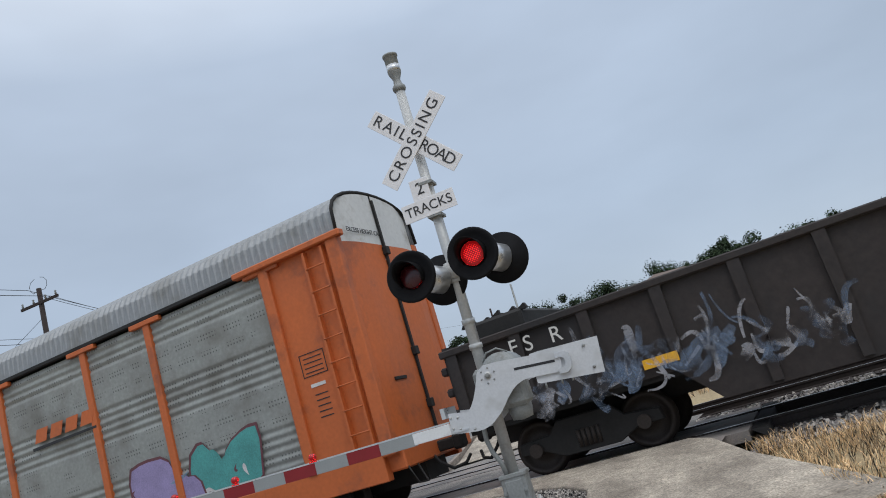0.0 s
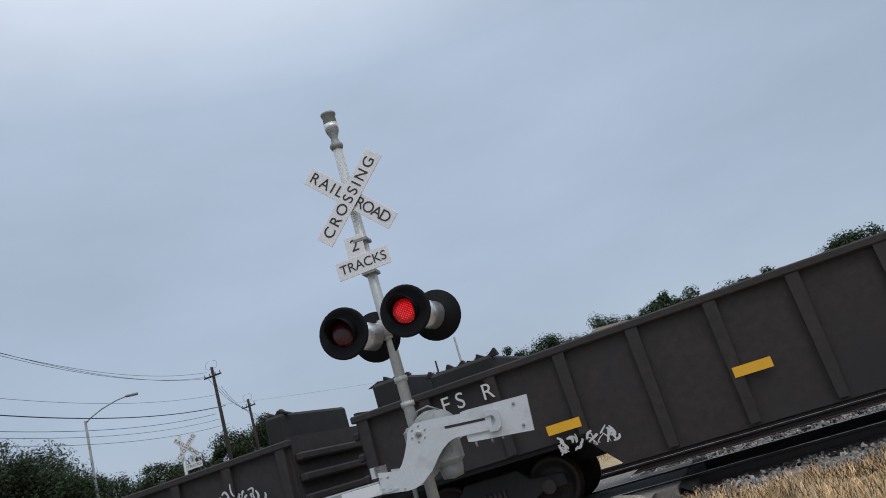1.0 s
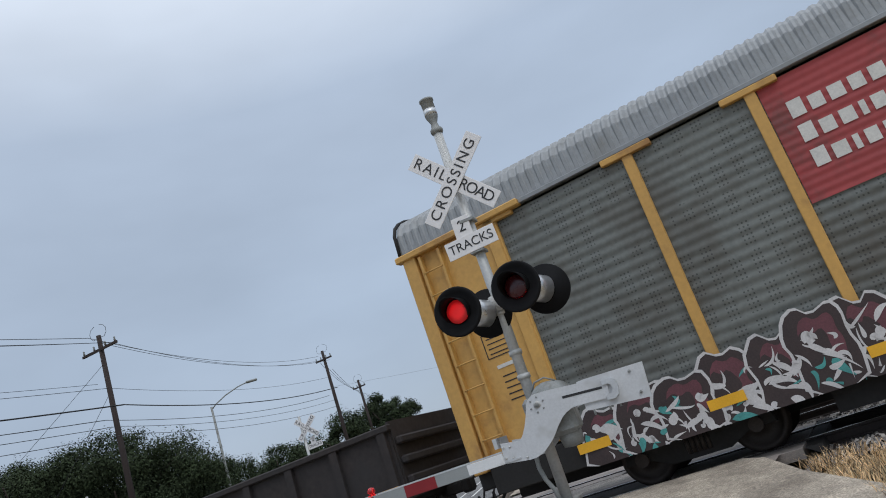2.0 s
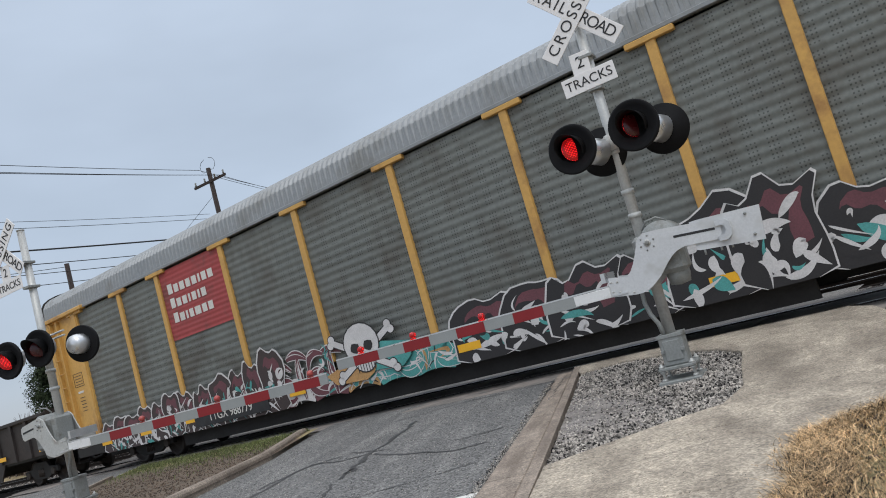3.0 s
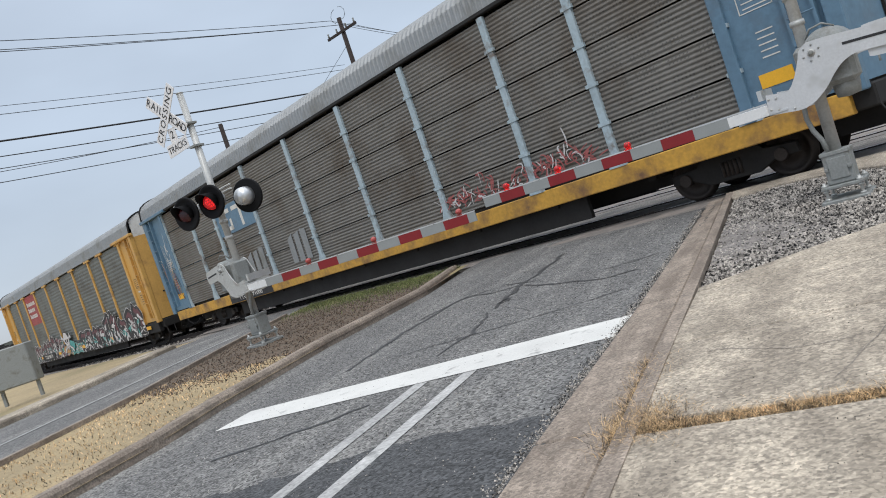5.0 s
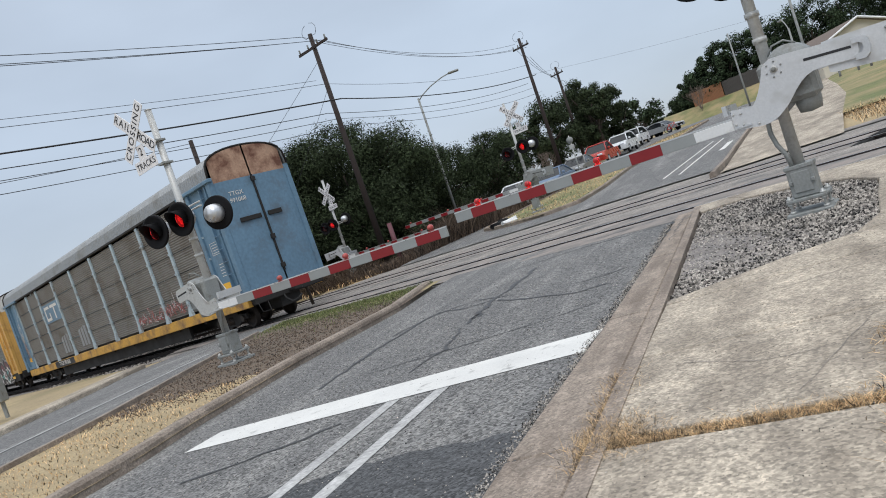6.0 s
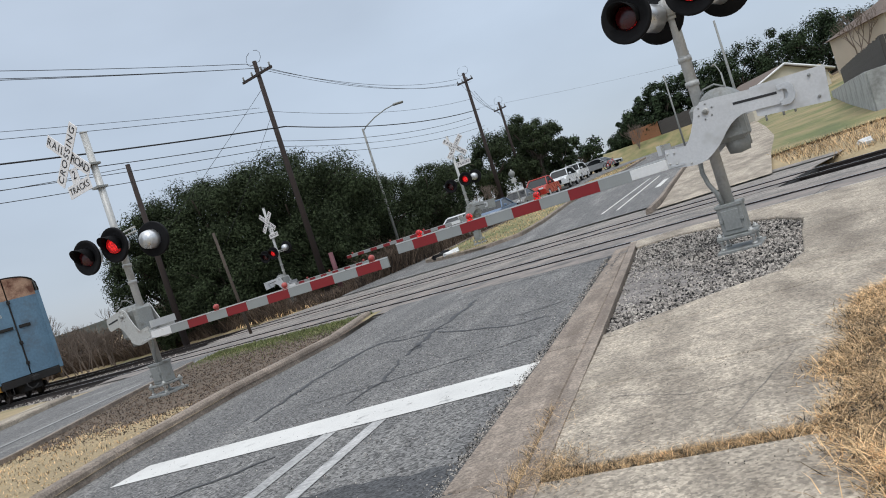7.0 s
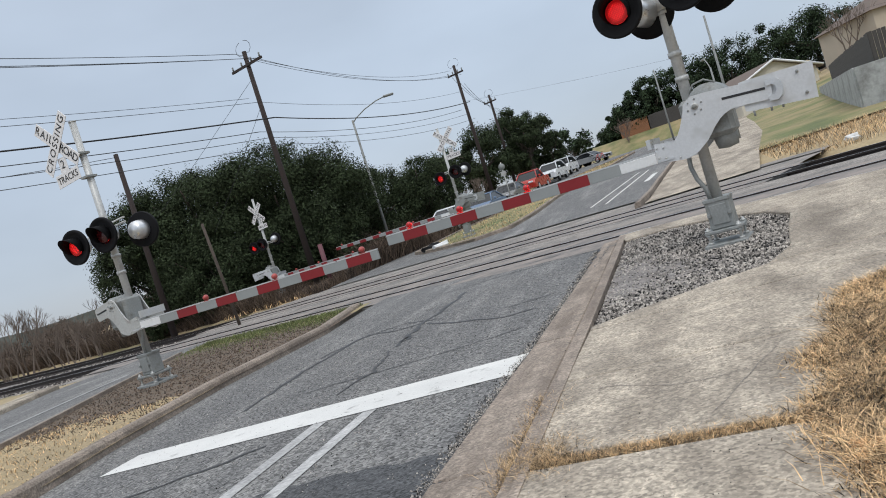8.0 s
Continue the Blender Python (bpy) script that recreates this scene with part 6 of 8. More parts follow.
def autorack(label, length, posts, panel_mat, end_mat, post_mat, sill_mat, cap_mat, tcaps, number, style):
    """Covered auto carrier; x along the car, front at +length/2. posts: distances of the posts from the front end."""
    car = thing("autorack_car", label, "railway car", "train cars")
    h = length / 2
    xs = [h - p for p in posts]
    for side in (1, -1):
        for a, b in zip(xs, xs[1:]):
            lo, hi = b + .06, a - .06
            if side > 0 and style == "blue":
                z = 1.16
                for k in range(5):
                    z1 = z + (EAVE - .08 - 1.16) / 5
                    part("side_panel", corrugated(lo, hi, z, z1 - .035, 1.44, .085, .022), panel_mat, car)
                    z = z1
            else:
                bm = corrugated(lo, hi, 1.16, EAVE - .08, 1.44, .17 if style != "orange" else .15, .015 if style != "orange" else .028, bands=None if style != "orange" else .75)
                if side < 0:
                    bmesh.ops.rotate(bm, verts=list(bm.verts), matrix=Matrix.Rotation(math.pi, 3, "Z"), cent=(0, 0, 0))
                    bmesh.ops.translate(bm, verts=list(bm.verts), vec=((lo + hi), 0, 0))
                part("side_panel", bm, panel_mat, car)
        for k, x in enumerate(xs):
            bm = B()
            box(bm, x - .085, x + .085, *sorted((side * 1.40, side * 1.50)), 1.05 if style == "blue" else 1.3, EAVE - .06, .012)
            if tcaps:
                box(bm, x - .42, x + .42, *sorted((side * 1.42, side * 1.53)), EAVE - .13, EAVE - .03, .012)
            if style == "blue":
                prism(bm, [(x - .2, 1.05), (x + .2, 1.05), (x + .09, 1.35), (x - .09, 1.35)], *sorted((side * 1.43, side * 1.505)))
                for zz in (1.9, 2.65, 3.4, 4.15):
                    box(bm, x - .13, x + .13, *sorted((side * 1.45, side * 1.515)), zz - .035, zz + .035)
            part("side_post", bm, post_mat, car)
        bm = B()
        box(bm, -h + .35, h - .35, *sorted((side * 1.30, side * 1.49)), .70 if style == "blue" else .60, 1.06, .015)
        part("side_sill", bm, sill_mat, car)
        bm = B()
        box(bm, -h + .2, h - .2, *sorted((side * 1.36, side * 1.52)), EAVE - .03, EAVE + .05, .01)
        part("eave_rail", bm, "roof" if style == "cp" else "underframe", car)
    # ribbed arched roof
    prof = roof_profile()
    bm = B()
    prev = None
    nx = int(length / .04)
    for j in range(nx + 1):
        x = -h + .05 + (length - .1) * j / nx
        k = 1.0 if j % 4 < 2 else .976
        ring = [bm.verts.new((x, py * (1 if i in (0, 14) else (k + .006)), EAVE + (pz - EAVE) * k)) for i, (py, pz) in enumerate(prof)]
        if prev:
            for i in range(14):
                bm.faces.new((prev[i], ring[i], ring[i + 1], prev[i + 1]))
        prev = ring
    bmesh.ops.recalc_face_normals(bm, faces=list(bm.faces))
    part("roof", bm, "roof", car, "ribbed galvanised arched roof")
    # deck and underframe
    bm = B()
    box(bm, -h + .1, h - .1, -1.36, 1.36, 1.02, 1.14)
    box(bm, -h + .2, h - .2, -.4, .4, .38, 1.02)
    for k in range(9):
        x = -h + 4 + k * (length - 8) / 8
        box(bm, x - .08, x + .08, -1.32, 1.32, .62, 1.02)
    # black skirts, added to stand in for the deep shade under the car
    for sy in (-1.22, 1.22):
        box(bm, -h + 5.6, h - 5.6, sy - .05, sy + .05, .24, 1.02)
    part("underframe", bm, "underframe", car)
    # ends
    for e in (1, -1):
        xe = e * h
        xi = e * (h - posts[0])
        lo, hi = sorted((xi, xe))
        ex = e * (h - .12)
        for side in (1, -1):
            bm = B()
            box(bm, lo + (.0 if e > 0 else .12), hi - (.12 if e > 0 else 0), *sorted((side * 1.41, side * 1.45)), 1.1, EAVE - .06)
            box(bm, *sorted((xi - e * .05, xi + e * .16)), *sorted((side * 1.40, side * 1.53)), 1.05, EAVE - .02, .015)
            box(bm, *sorted((ex - e * .20, ex + e * .06)), *sorted((side * 1.36, side * 1.55)), 1.0, EAVE + .02, .02)
            ep = part("end_side_panel", bm, end_mat, car)
            if side > 0:
                bm = B()
                box(bm, *sorted((xi - e * .6, xe + e * .05)), 1.42, 1.60, EAVE - .06, EAVE + .06, .02)
                part("end_beam", bm, end_mat, ep)
                bm = B()
                xl = e * (h - .62)
                for q in (-.2, .2):
                    box(bm, xl + q - .025, xl + q + .025, 1.45, 1.56, 1.25, EAVE - .1)
                for r_ in range(8):
                    cyl(bm, (xl - .2, 1.56, 1.5 + .43 * r_), (xl + .2, 1.56, 1.5 + .43 * r_), .014, seg=6)
                part("ladder", bm, end_mat, ep, "steel side ladder")
                bm = B()
                px = e * (h - 1.25)
                for a, b, c, d in ((-.27, .27, 3.10, 3.115), (-.27, .27, 2.70, 2.715), (-.27, -.255, 2.7, 3.115), (.255, .27, 2.7, 3.115)):
                    box(bm, px + a, px + b, 1.452, 1.458, c, d)
                ink = "ink" if style != "blue" else "letter"
                part("stencil_frame", bm, ink, ep, "thin stencilled frame")
                bm = B()
                for r_ in range(4):
                    box(bm, px - .2, px + .2, 1.452, 1.456, 2.76 + .085 * r_, 2.778 + .085 * r_)
                part("stencil_block", bm, ink, ep, "small stencilled lines, unreadable")
                bm = B()
                for r_ in range(5):
                    box(bm, px - .16, px + .12, 1.452, 1.456, 1.95 + .1 * r_, 1.97 + .1 * r_)
                part("stencil_block", bm, ink, ep, "small stencilled lines, unreadable")
                bm = B()
                pw = .16 if style != "blue" else .27
                box(bm, px - pw, px + pw, 1.452, 1.46, 2.50 if style != "blue" else 1.50, 2.56 if style != "blue" else 1.72)
                part("placard", bm, "letter" if style != "blue" else "chrome_y", ep, "small placard")
        # end doors: two curved leaves under a cap
        for half in (1, -1):
            bm = B()
            pts = []
            for i in range(7):
                f = i / 6
                pts.append((half * (.03 + 1.33 * f), ex + e * (.10 - .30 * max(0, f - .6) ** 1.5)))
            for zz0, zz1, mi in ((1.12, EAVE - .12, 0), (EAVE - .12, TOP - .20, 1)):
                ring = []
                for py, px in pts:
                    tz = zz1
                    if mi == 1:
                        tz = EAVE - .01 + (TOP - EAVE) * (max(0.0, 1 - (abs(py) / 1.5) ** 2.0) ** .25)
                    ring.append((bm.verts.new((px, py, zz0)), bm.verts.new((px, py, tz))))
                for a, b in zip(ring, ring[1:]):
                    f = bm.faces.new((a[0], b[0], b[1], a[1]))
                    f.material_index = mi
                    f.smooth = True
            bmesh.ops.recalc_face_normals(bm, faces=list(bm.faces))
            if sum(f.normal.x for f in bm.faces) * e < 0:
                bmesh.ops.reverse_faces(bm, faces=list(bm.faces))
            for f in bm.faces:
                f.smooth = False
            dr = part("end_door", bm, [end_mat, cap_mat], car, "curved end door with a contrasting top")
            if e < 0 and style != "blue":
                if half > 0:
                    part("door_slot", box(B(), ex - .125, ex - .08, .55, .95, 2.2, 2.26, .006), "underframe", dr, "dark slot")
            elif e < 0:
                bm = B()
                box(bm, ex - .16, ex - .09, *sorted((half * .14, half * (.92 if half > 0 else .66))), 3.38, 3.53, .01)
                part("door_slot", bm, "underframe", dr, "dark horizontal handhold slot")
        bm = B()
        rod = (1.5, EAVE - .1) if style == "blue" else (1.2, TOP - .12)
        box(bm, *sorted((ex + e * .11, ex + e * .15)), -.03, .03, *rod)
        for zz in (1.6, 2.6, 4.6):
            box(bm, *sorted((ex + e * .10, ex + e * .2)), -.07, .07, zz, zz + .16, .01)
        part("door_rod", bm, "underframe", car, "dark locking rod between the end doors")
        bm = B()
        box(bm, *sorted((xe - e * .5, xe - e * .02)), -1.35, 1.35, .72, 1.08, .03)
        part("end_sill", bm, sill_mat if style != "blue" else "underframe", car)
        bm = tube(B(), [(xe - e * .04, py * 1.01, pz + .01) for py, pz in prof], .035, 6)
        part("roof_rim", bm, "underframe", car, "dark rim of the roof")
        bm = B()
        tube(bm, [(xe - e * .05, 1.3, .8), (xe + e * .1, 1.32, .45), (xe + e * .1, 1.0, .42), (xe - e * .05, .95, .75)], .018, 6)
        part("step", bm, "underframe", car)
        coupler(car, xe - e * .1, e)
        truck(car, e * (h - (2.6 if e < 0 else 3.6)))
    return car


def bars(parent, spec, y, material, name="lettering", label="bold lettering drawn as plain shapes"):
    bm = B()
    for x0, x1, z0, z1 in spec:
        box(bm, x0, x1, y, y + .006, z0, z1)
    return part(name, bm, material, parent, label)


def gondola(label, length, number, seed, loads, top=2.34):
    car = thing("gondola_car", label, "railway car", "train cars")
    h = length / 2
    for side in (1, -1):
        s0, s1 = sorted((side * 1.42, side * 1.46))
        bm = B()
        pts = [(-h + .15, 1.0), (-h + 3.6, 1.0), (-h + 4.1, .46), (h - 4.1, .46), (h - 3.6, 1.0), (h - .15, 1.0), (h - .15, top - .1), (-h + .15, top - .1)]
        prism(bm, pts, s0, s1)
        part("side_wall", bm, "gondola", car, "dented dark brown steel side")
        k = 14
        for i in range(k + 1):
            x = -h + .3 + (length - .6) * i / k
            bm = prism(B(), [(x - .09, top - .12), (x + .09, top - .12), (x + .07, .5 if 3.9 < x + h < length - 3.9 else 1.02), (x - .07, .5 if 3.9 < x + h < length - 3.9 else 1.02)], *sorted((side * 1.46, side * 1.54)))
            part("side_rib", bm, "gondola", car)
        bm = B()
        box(bm, -h + .1, h - .1, *sorted((side * 1.40, side * 1.56)), top - .12, top, .02)
        part("top_rail", bm, "gondola", car)
        if side > 0:
            for q in (h - 3.45, -h + 3.5, -h + .5) + ((h - 6.2,) if seed == 4 else ()):
                bm = B()
                box(bm, q - .26, q + .26, 1.545, 1.552, 1.13, 1.27)
                part("reflector", bm, "chrome_y", car, "yellow reflective panel")
    for e in (1, -1):
        bm = B()
        box(bm, *sorted((e * (h - .2), e * (h - .12))), -1.42, 1.42, 1.0, top + .05)
        for zz in (1.25, 1.6, 1.95):
            box(bm, *sorted((e * (h - .12), e * (h + .02))), -1.4, 1.4, zz, zz + .14, .03)
        part("end_wall", bm, "gondola", car, "ribbed steel end")
        coupler(car, e * (h - .25), e)
        truck(car, e * (h - 1.95))
    bm = B()
    box(bm, -h + .2, h - .2, -1.4, 1.4, .92, 1.02)
    box(bm, -h + .3, h - .3, -.35, .35, .6, .95)
    part("floor", bm, "underframe", car)
    rnd = random.Random(seed)
    for x, w, hh in loads:
        bm = B()
        box(bm, x - w, x + w, -1.1, 1.2, 1.1, top + hh, .05)
        for q in range(7):
            xx = x - w + 2 * w * q / 6
            prism(bm, [(xx - .1, top + hh - .03), (xx + .12, top + hh - .03), (xx + rnd.uniform(-.1, .1), top + hh + rnd.uniform(.02, .10))], 1.0, 1.1)
        part("load_block", bm, "underframe", car, "dark bundled scrap above the rim")
    lettering("car_number", number[0], .34, "letter", car, Matrix.Translation((number[2], 1.562, 2.02)) @ NEAR @ Matrix.Diagonal((1, 1, 1, 1)))
    lettering("car_number", number[1], .34, "letter", car, Matrix.Translation((number[2] - .1, 1.562, 1.66)) @ NEAR)
    return car


CARS = []     # (object, place of its middle along the track at 0 s)


def build_train():
    # orange-ended carrier leading, two gondolas, two more carriers
    P9 = [1.85, 4.74, 6.66, 9.4, 12.2, 15.0, 17.8, 20.6, 22.5, 25.55]
    c = autorack("autorack car with orange ends, white top and grey panels", 27.4, P9, "rack_light", "orange", "orange", "orange", "capwhite", True, "", "orange")
    CARS.append((c, 1.75 + 13.7))
    bold(c, -10.55, -9.0, 1.08, 2.4, 1.46, 31, ["g_maroon", "g_teal", "g_teal", "g_white"], 1, .05, shapes=BLOCKS[1:], busy=5)
    bold(c, -9.0, -7.5, 1.08, 2.25, 1.465, 33, ["g_maroon", "g_violet", "g_violet", "g_blue"], 1, .05, shapes=BLOCKS[:1], busy=5)
    bold(c, -7.4, -5.2, 1.08, 1.65, 1.46, 35, ["g_maroon", "g_teal", "g_teal", "g_violet"], 2, .05, shapes=BLOCKS, busy=4)
    em = prism(B(), [(-6.95, 3.22), (-6.95, 3.27), (-4.95, 3.27), (-4.95, 3.20)], 1.50, 1.504)
    part("underline", em, "ink", c, "dark swoosh under the emblem")
    for k in range(4):
        q = -5.05 - .48 * k
        part("emblem", prism(B(), [(q, 3.35), (q - .36, 3.35), (q - .48, 3.63), (q - .12, 3.63)], 1.50, 1.505), "orange", c, "slanted orange lettering drawn as plain shapes")
    lettering("words", "EXCESS HEIGHT CAR", .13, "ink", c, Matrix.Translation((-13.71, .62, 5.02)) @ Matrix(((0, 0, -1, 0), (-1, 0, 0, 0), (0, 1, 0, 0), (0, 0, 0, 1))))
    c = gondola("dark brown gondola car with pale graffiti", 16.5, ("F S   R", "47  043", 6.5), 3, [(7.2, .5, .30), (-7.75, .2, .5)])
    CARS.append((c, -7.6))
    spray(c, 2.2, 6.9, .75, 2.2, 1.556, 41, ["haze_blue", "haze_white", "haze_blue", "haze_white"], 7, wide=5.0)
    spray(c, 2.4, 6.6, .8, 2.1, 1.552, 43, ["haze_white", "haze_blue", "haze_white", "haze_blue"], 8, wide=1.6)
    spray(c, -3.6, 1.2, .72, 1.6, 1.552, 42, ["haze_white", "g_red", "haze_white", "g_maroon"], 13, wide=1.5)
    for wd, x in (("PIPE", -3.05), ("LOADING", -3.72), ("ONLY", -4.5)):
        lettering("words", wd, .135, "letter", c, Matrix.Translation((x, 1.562, 1.95)) @ NEAR)
    spray(c, -7.4, -6.3, 1.4, 2.05, 1.552, 44, ["g_white", "g_white", "g_white", "g_white"], 5)
    c = gondola("dark brown gondola car with white numerals", 16.5, ("F S   R", "47  102", 6.1), 4, [(7.5, .3, .42), (6.2, .55, .25)])
    CARS.append((c, -16.9 - 8.25))
    spray(c, 4.1, 5.0, .8, 1.2, 1.552, 45, ["g_white", "g_white", "g_white", "g_white"], 4)
    # buff-ended carrier with a maroon board
    PC = [1.9, 4.4, 6.35, 9.2, 12.0, 14.95, 17.8, 20.7, 22.7, 25.55]
    c = autorack("grey autorack car with buff-yellow ends and posts, graffiti along the sill", 27.45, PC, "rack", "yellow", "yellow", "underframe", "capwhite", True, "TTGX 988779", "cp")
    CARS.append((c, -34.6 - 13.72))
    h = 13.725
    bm = corrugated(h - 9.1, h - 6.45, 2.98, EAVE - .09, 1.452, .125, .008)
    bd = part("name_board", bm, "maroon", c, "maroon painted board")
    for widths, z_ in (((.2, .19, .2, .19, .2, .08, .19, .2), 4.30), ((.19, .19, .19, .08, .18, .08, .19), 3.92), ((.19, .2, .08, .17, .24, .19, .19), 3.53)):
        row, x = [], h - 6.72
        for q, wd in enumerate(widths):
            row.append((x - wd, x, z_ - .11, z_ + (.15 if q == 0 else .10)))
            x -= wd + .075
        bars(bd, row, 1.455, "letter", "board_lettering", "row of white lettering drawn as plain shapes")
    dark = ["g_white", "g_black", "g_maroon", "g_teal"]
    bold(c, h - 10.2, h - 2.0, .56, 1.75, 1.53, 51, ["g_white", "g_brown", "g_maroon", "g_teal"], 12, .04, rise=lambda f: .78 + .5 * f, busy=22)
    piece(c, h - 12.2, h - 10.1, .56, 1.75, 1.512, 53, ["g_white", "g_maroon", "g_white", "g_teal"], 4, .09, .025)
    piece(c, h - 15.2, h - 12.2, .56, 1.15, 1.512, 54, ["g_white", "g_teal", "g_orange", "g_black"], 4, .12, .02)
    bold(c, -h + 1.9, h - 15.3, .56, 2.3, 1.535, 55, dark, 9, .03, rise=lambda f: .74 + .2 * f + .08 * math.sin(f * 14))
    skull(c, h - 13.05, 1.45, 1.56, .88)
    lettering("car_number", "TTGX 988779", .30, "letter", c, Matrix.Translation((h - 8.2, 1.578, .83)) @ NEAR)
    part("number_panel", box(B(), h - 9.7, h - 6.7, 1.56, 1.574, .64, 1.02), "ink", c, "black number panel on the sill")
    for q in (-12.3, -7.0, -2.0, 3.0, 7.2, 9.4, 11.5):
        bm = B()
        box(bm, q - .27, q + .27, 1.54, 1.548, .80, .95)
        part("reflector", bm, "chrome_y", c, "yellow reflective strip")
    # blue-ended carrier, last in the train
    PB = [1.9, 4.3, 6.2, 9.1, 12.0, 14.95, 17.75, 20.6, 22.7, 25.35]
    c = autorack("weathered brown-grey autorack car with faded blue ends", 27.2, PB, "rack_brown", "blue", "paleblue", "yellowsill", "rustband", False, "TTGX 991068", "blue")
    CARS.append((c, -63.75 - 13.6))
    h = 13.6
    bm = B()
    box(bm, h - 9.0, h - 6.3, 1.446, 1.455, 3.02, 3.98)
    bd = part("emblem_board", bm, "blue", c, "faded blue painted board")
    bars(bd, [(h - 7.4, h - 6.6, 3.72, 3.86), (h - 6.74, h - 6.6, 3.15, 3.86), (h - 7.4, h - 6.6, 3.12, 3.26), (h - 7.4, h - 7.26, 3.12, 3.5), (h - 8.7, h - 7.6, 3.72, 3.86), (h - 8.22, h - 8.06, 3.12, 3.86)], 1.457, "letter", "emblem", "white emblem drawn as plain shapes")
    for qa, qz in ((h - 8.7, 1.3), (h - 11.5, 1.35)):       # pale stripes of half-removed paint
        for q in range(3):
            part("paint_remnant", prism(B(), [(qa + .42 * q, qz), (qa + .42 * q + .3, qz), (qa + .42 * q + .26, qz + .95 - .1 * q), (qa + .42 * q - .04, qz + .9)], 1.443, 1.449), "roof", c, "pale remnant of removed paint")
    bm = B()
    box(bm, h - 8.6, h - 5.4, 1.491, 1.495, .72, 1.04)
    part("number_panel", bm, "ink", c, "black number panel on the sill")
    lettering("car_number", "TTGX 991068", .30, "letter", c, Matrix.Translation((h - 7.0, 1.50, .88)) @ NEAR)
    lettering("car_number", "TTGX", .2, "letter", c, Matrix.Translation((-h - .0, .75, 4.35)) @ Matrix(((0, 0, -1, 0), (-1, 0, 0, 0), (0, 1, 0, 0), (0, 0, 0, 1))))
    lettering("car_number", "991068", .2, "letter", c, Matrix.Translation((-h - .0, .75, 4.13)) @ Matrix(((0, 0, -1, 0), (-1, 0, 0, 0), (0, 1, 0, 0), (0, 0, 0, 1))))
    spray(c, -h + 4.8, -h + 9.6, 1.3, 2.0, 1.455, 61, ["g_red", "g_maroon", "g_white", "g_red"], 9)
    spray(c, -h + 4.8, -h + 9.6, 1.25, 2.1, 1.455, 62, ["g_red", "g_red", "g_white", "g_red"], 14)
    spray(c, h - 1.75, h - .5, 1.5, 4.2, 1.455, 63, ["g_black", "g_black", "g_red", "g_orange"], 3)
    spray(c, h - 1.75, h - .5, 2.6, 4.4, 1.457, 64, ["letter", "letter", "g_white", "letter"], 3)


# ---- trees and brush ----
def tree(label, x, y, height, spread, leaves, seed, material="leaf", name="tree", low=0.25, leaf=.16, category="tree", squash=.8, clumps=60, lean=0.0):
    rnd = random.Random(seed)
    z0 = G(x, y) - .1
    tr = thing(name, label, category, "trees", pose(x, y, z0))
    bm = B()
    th = height * .45
    base = [Vector((0, 0, 0)), Vector((rnd.uniform(-.2, .2), rnd.uniform(-.2, .2), th * .5)), Vector((rnd.uniform(-.4, .4), rnd.uniform(-.4, .4), th))]
    r = .035 * height
    cyl(bm, base[0], base[1], r * 1.3, r, 9)
    cyl(bm, base[1], base[2], r, r * .7, 9)
    tips = []
    for i in range(9):
        a = 2 * math.pi * i / 9 + rnd.uniform(-.3, .3)
        p0 = base[1].lerp(base[2], rnd.uniform(.1, 1))
        p1 = p0 + Vector((math.cos(a) * spread * .4, math.sin(a) * spread * .4, height * rnd.uniform(.08, .28)))
        p2 = p1 + Vector((math.cos(a + .3) * spread * .32, math.sin(a + .3) * spread * .32, height * rnd.uniform(.03, .2)))
        cyl(bm, p0, p1, r * .45, r * .28, 7)
        cyl(bm, p1, p2, r * .28, r * .1, 6)
        tips += [p1, p2]
    part("trunk", bm, "bark", tr, "dark trunk and limbs")
    cz = height * (.5 + low / 2)
    cl = []
    for _ in range(clumps):
        for _t in range(30):
            v = Vector((rnd.uniform(-1, 1), rnd.uniform(-1, 1), rnd.uniform(-1, 1)))
            if .35 < v.length < 1:
                break
        rr = spread * (1 + .14 * math.sin(3 * math.atan2(v.y, v.x) + seed))
        c = Vector((v.x * rr, v.y * rr, cz + v.z * height * (.5 - low / 2)))
        cl.append((c, spread * rnd.uniform(.13, .30)))
    vs, fs = [], []
    per = max(1, leaves // len(cl))
    for c, rad in cl:
        for _ in range(per):
            d = Vector((rnd.gauss(0, .5), rnd.gauss(0, .5), rnd.gauss(0, .5 * squash))) * rad
            if d.length > 1.15 * rad:
                d *= .7
            p = c + d
            if p.z < .12 * height * low:
                p.z = .12 * height * low + rnd.random() * .3
            out = (d / rad + Vector((rnd.gauss(0, .35), rnd.gauss(0, .35), .35 + rnd.gauss(0, .35)))).normalized()
            a = out.cross(Vector((rnd.uniform(-1, 1), rnd.uniform(-1, 1), rnd.uniform(-1, 1)))).normalized() * leaf * rnd.uniform(.6, 1.4)
            b = out.cross(a).normalized() * leaf * rnd.uniform(.4, .8)
            i = len(vs)
            vs += [tuple(p - a), tuple(p + b * .8), tuple(p + a), tuple(p - b * .8)]
            fs.append((i, i + 1, i + 2, i + 3))
    me = bpy.data.meshes.new("crown")
    me.from_pydata(vs, [], fs)
    me.materials.append(M[material])
    ob = new("crown", me)
    ob.parent = tr
    return tr


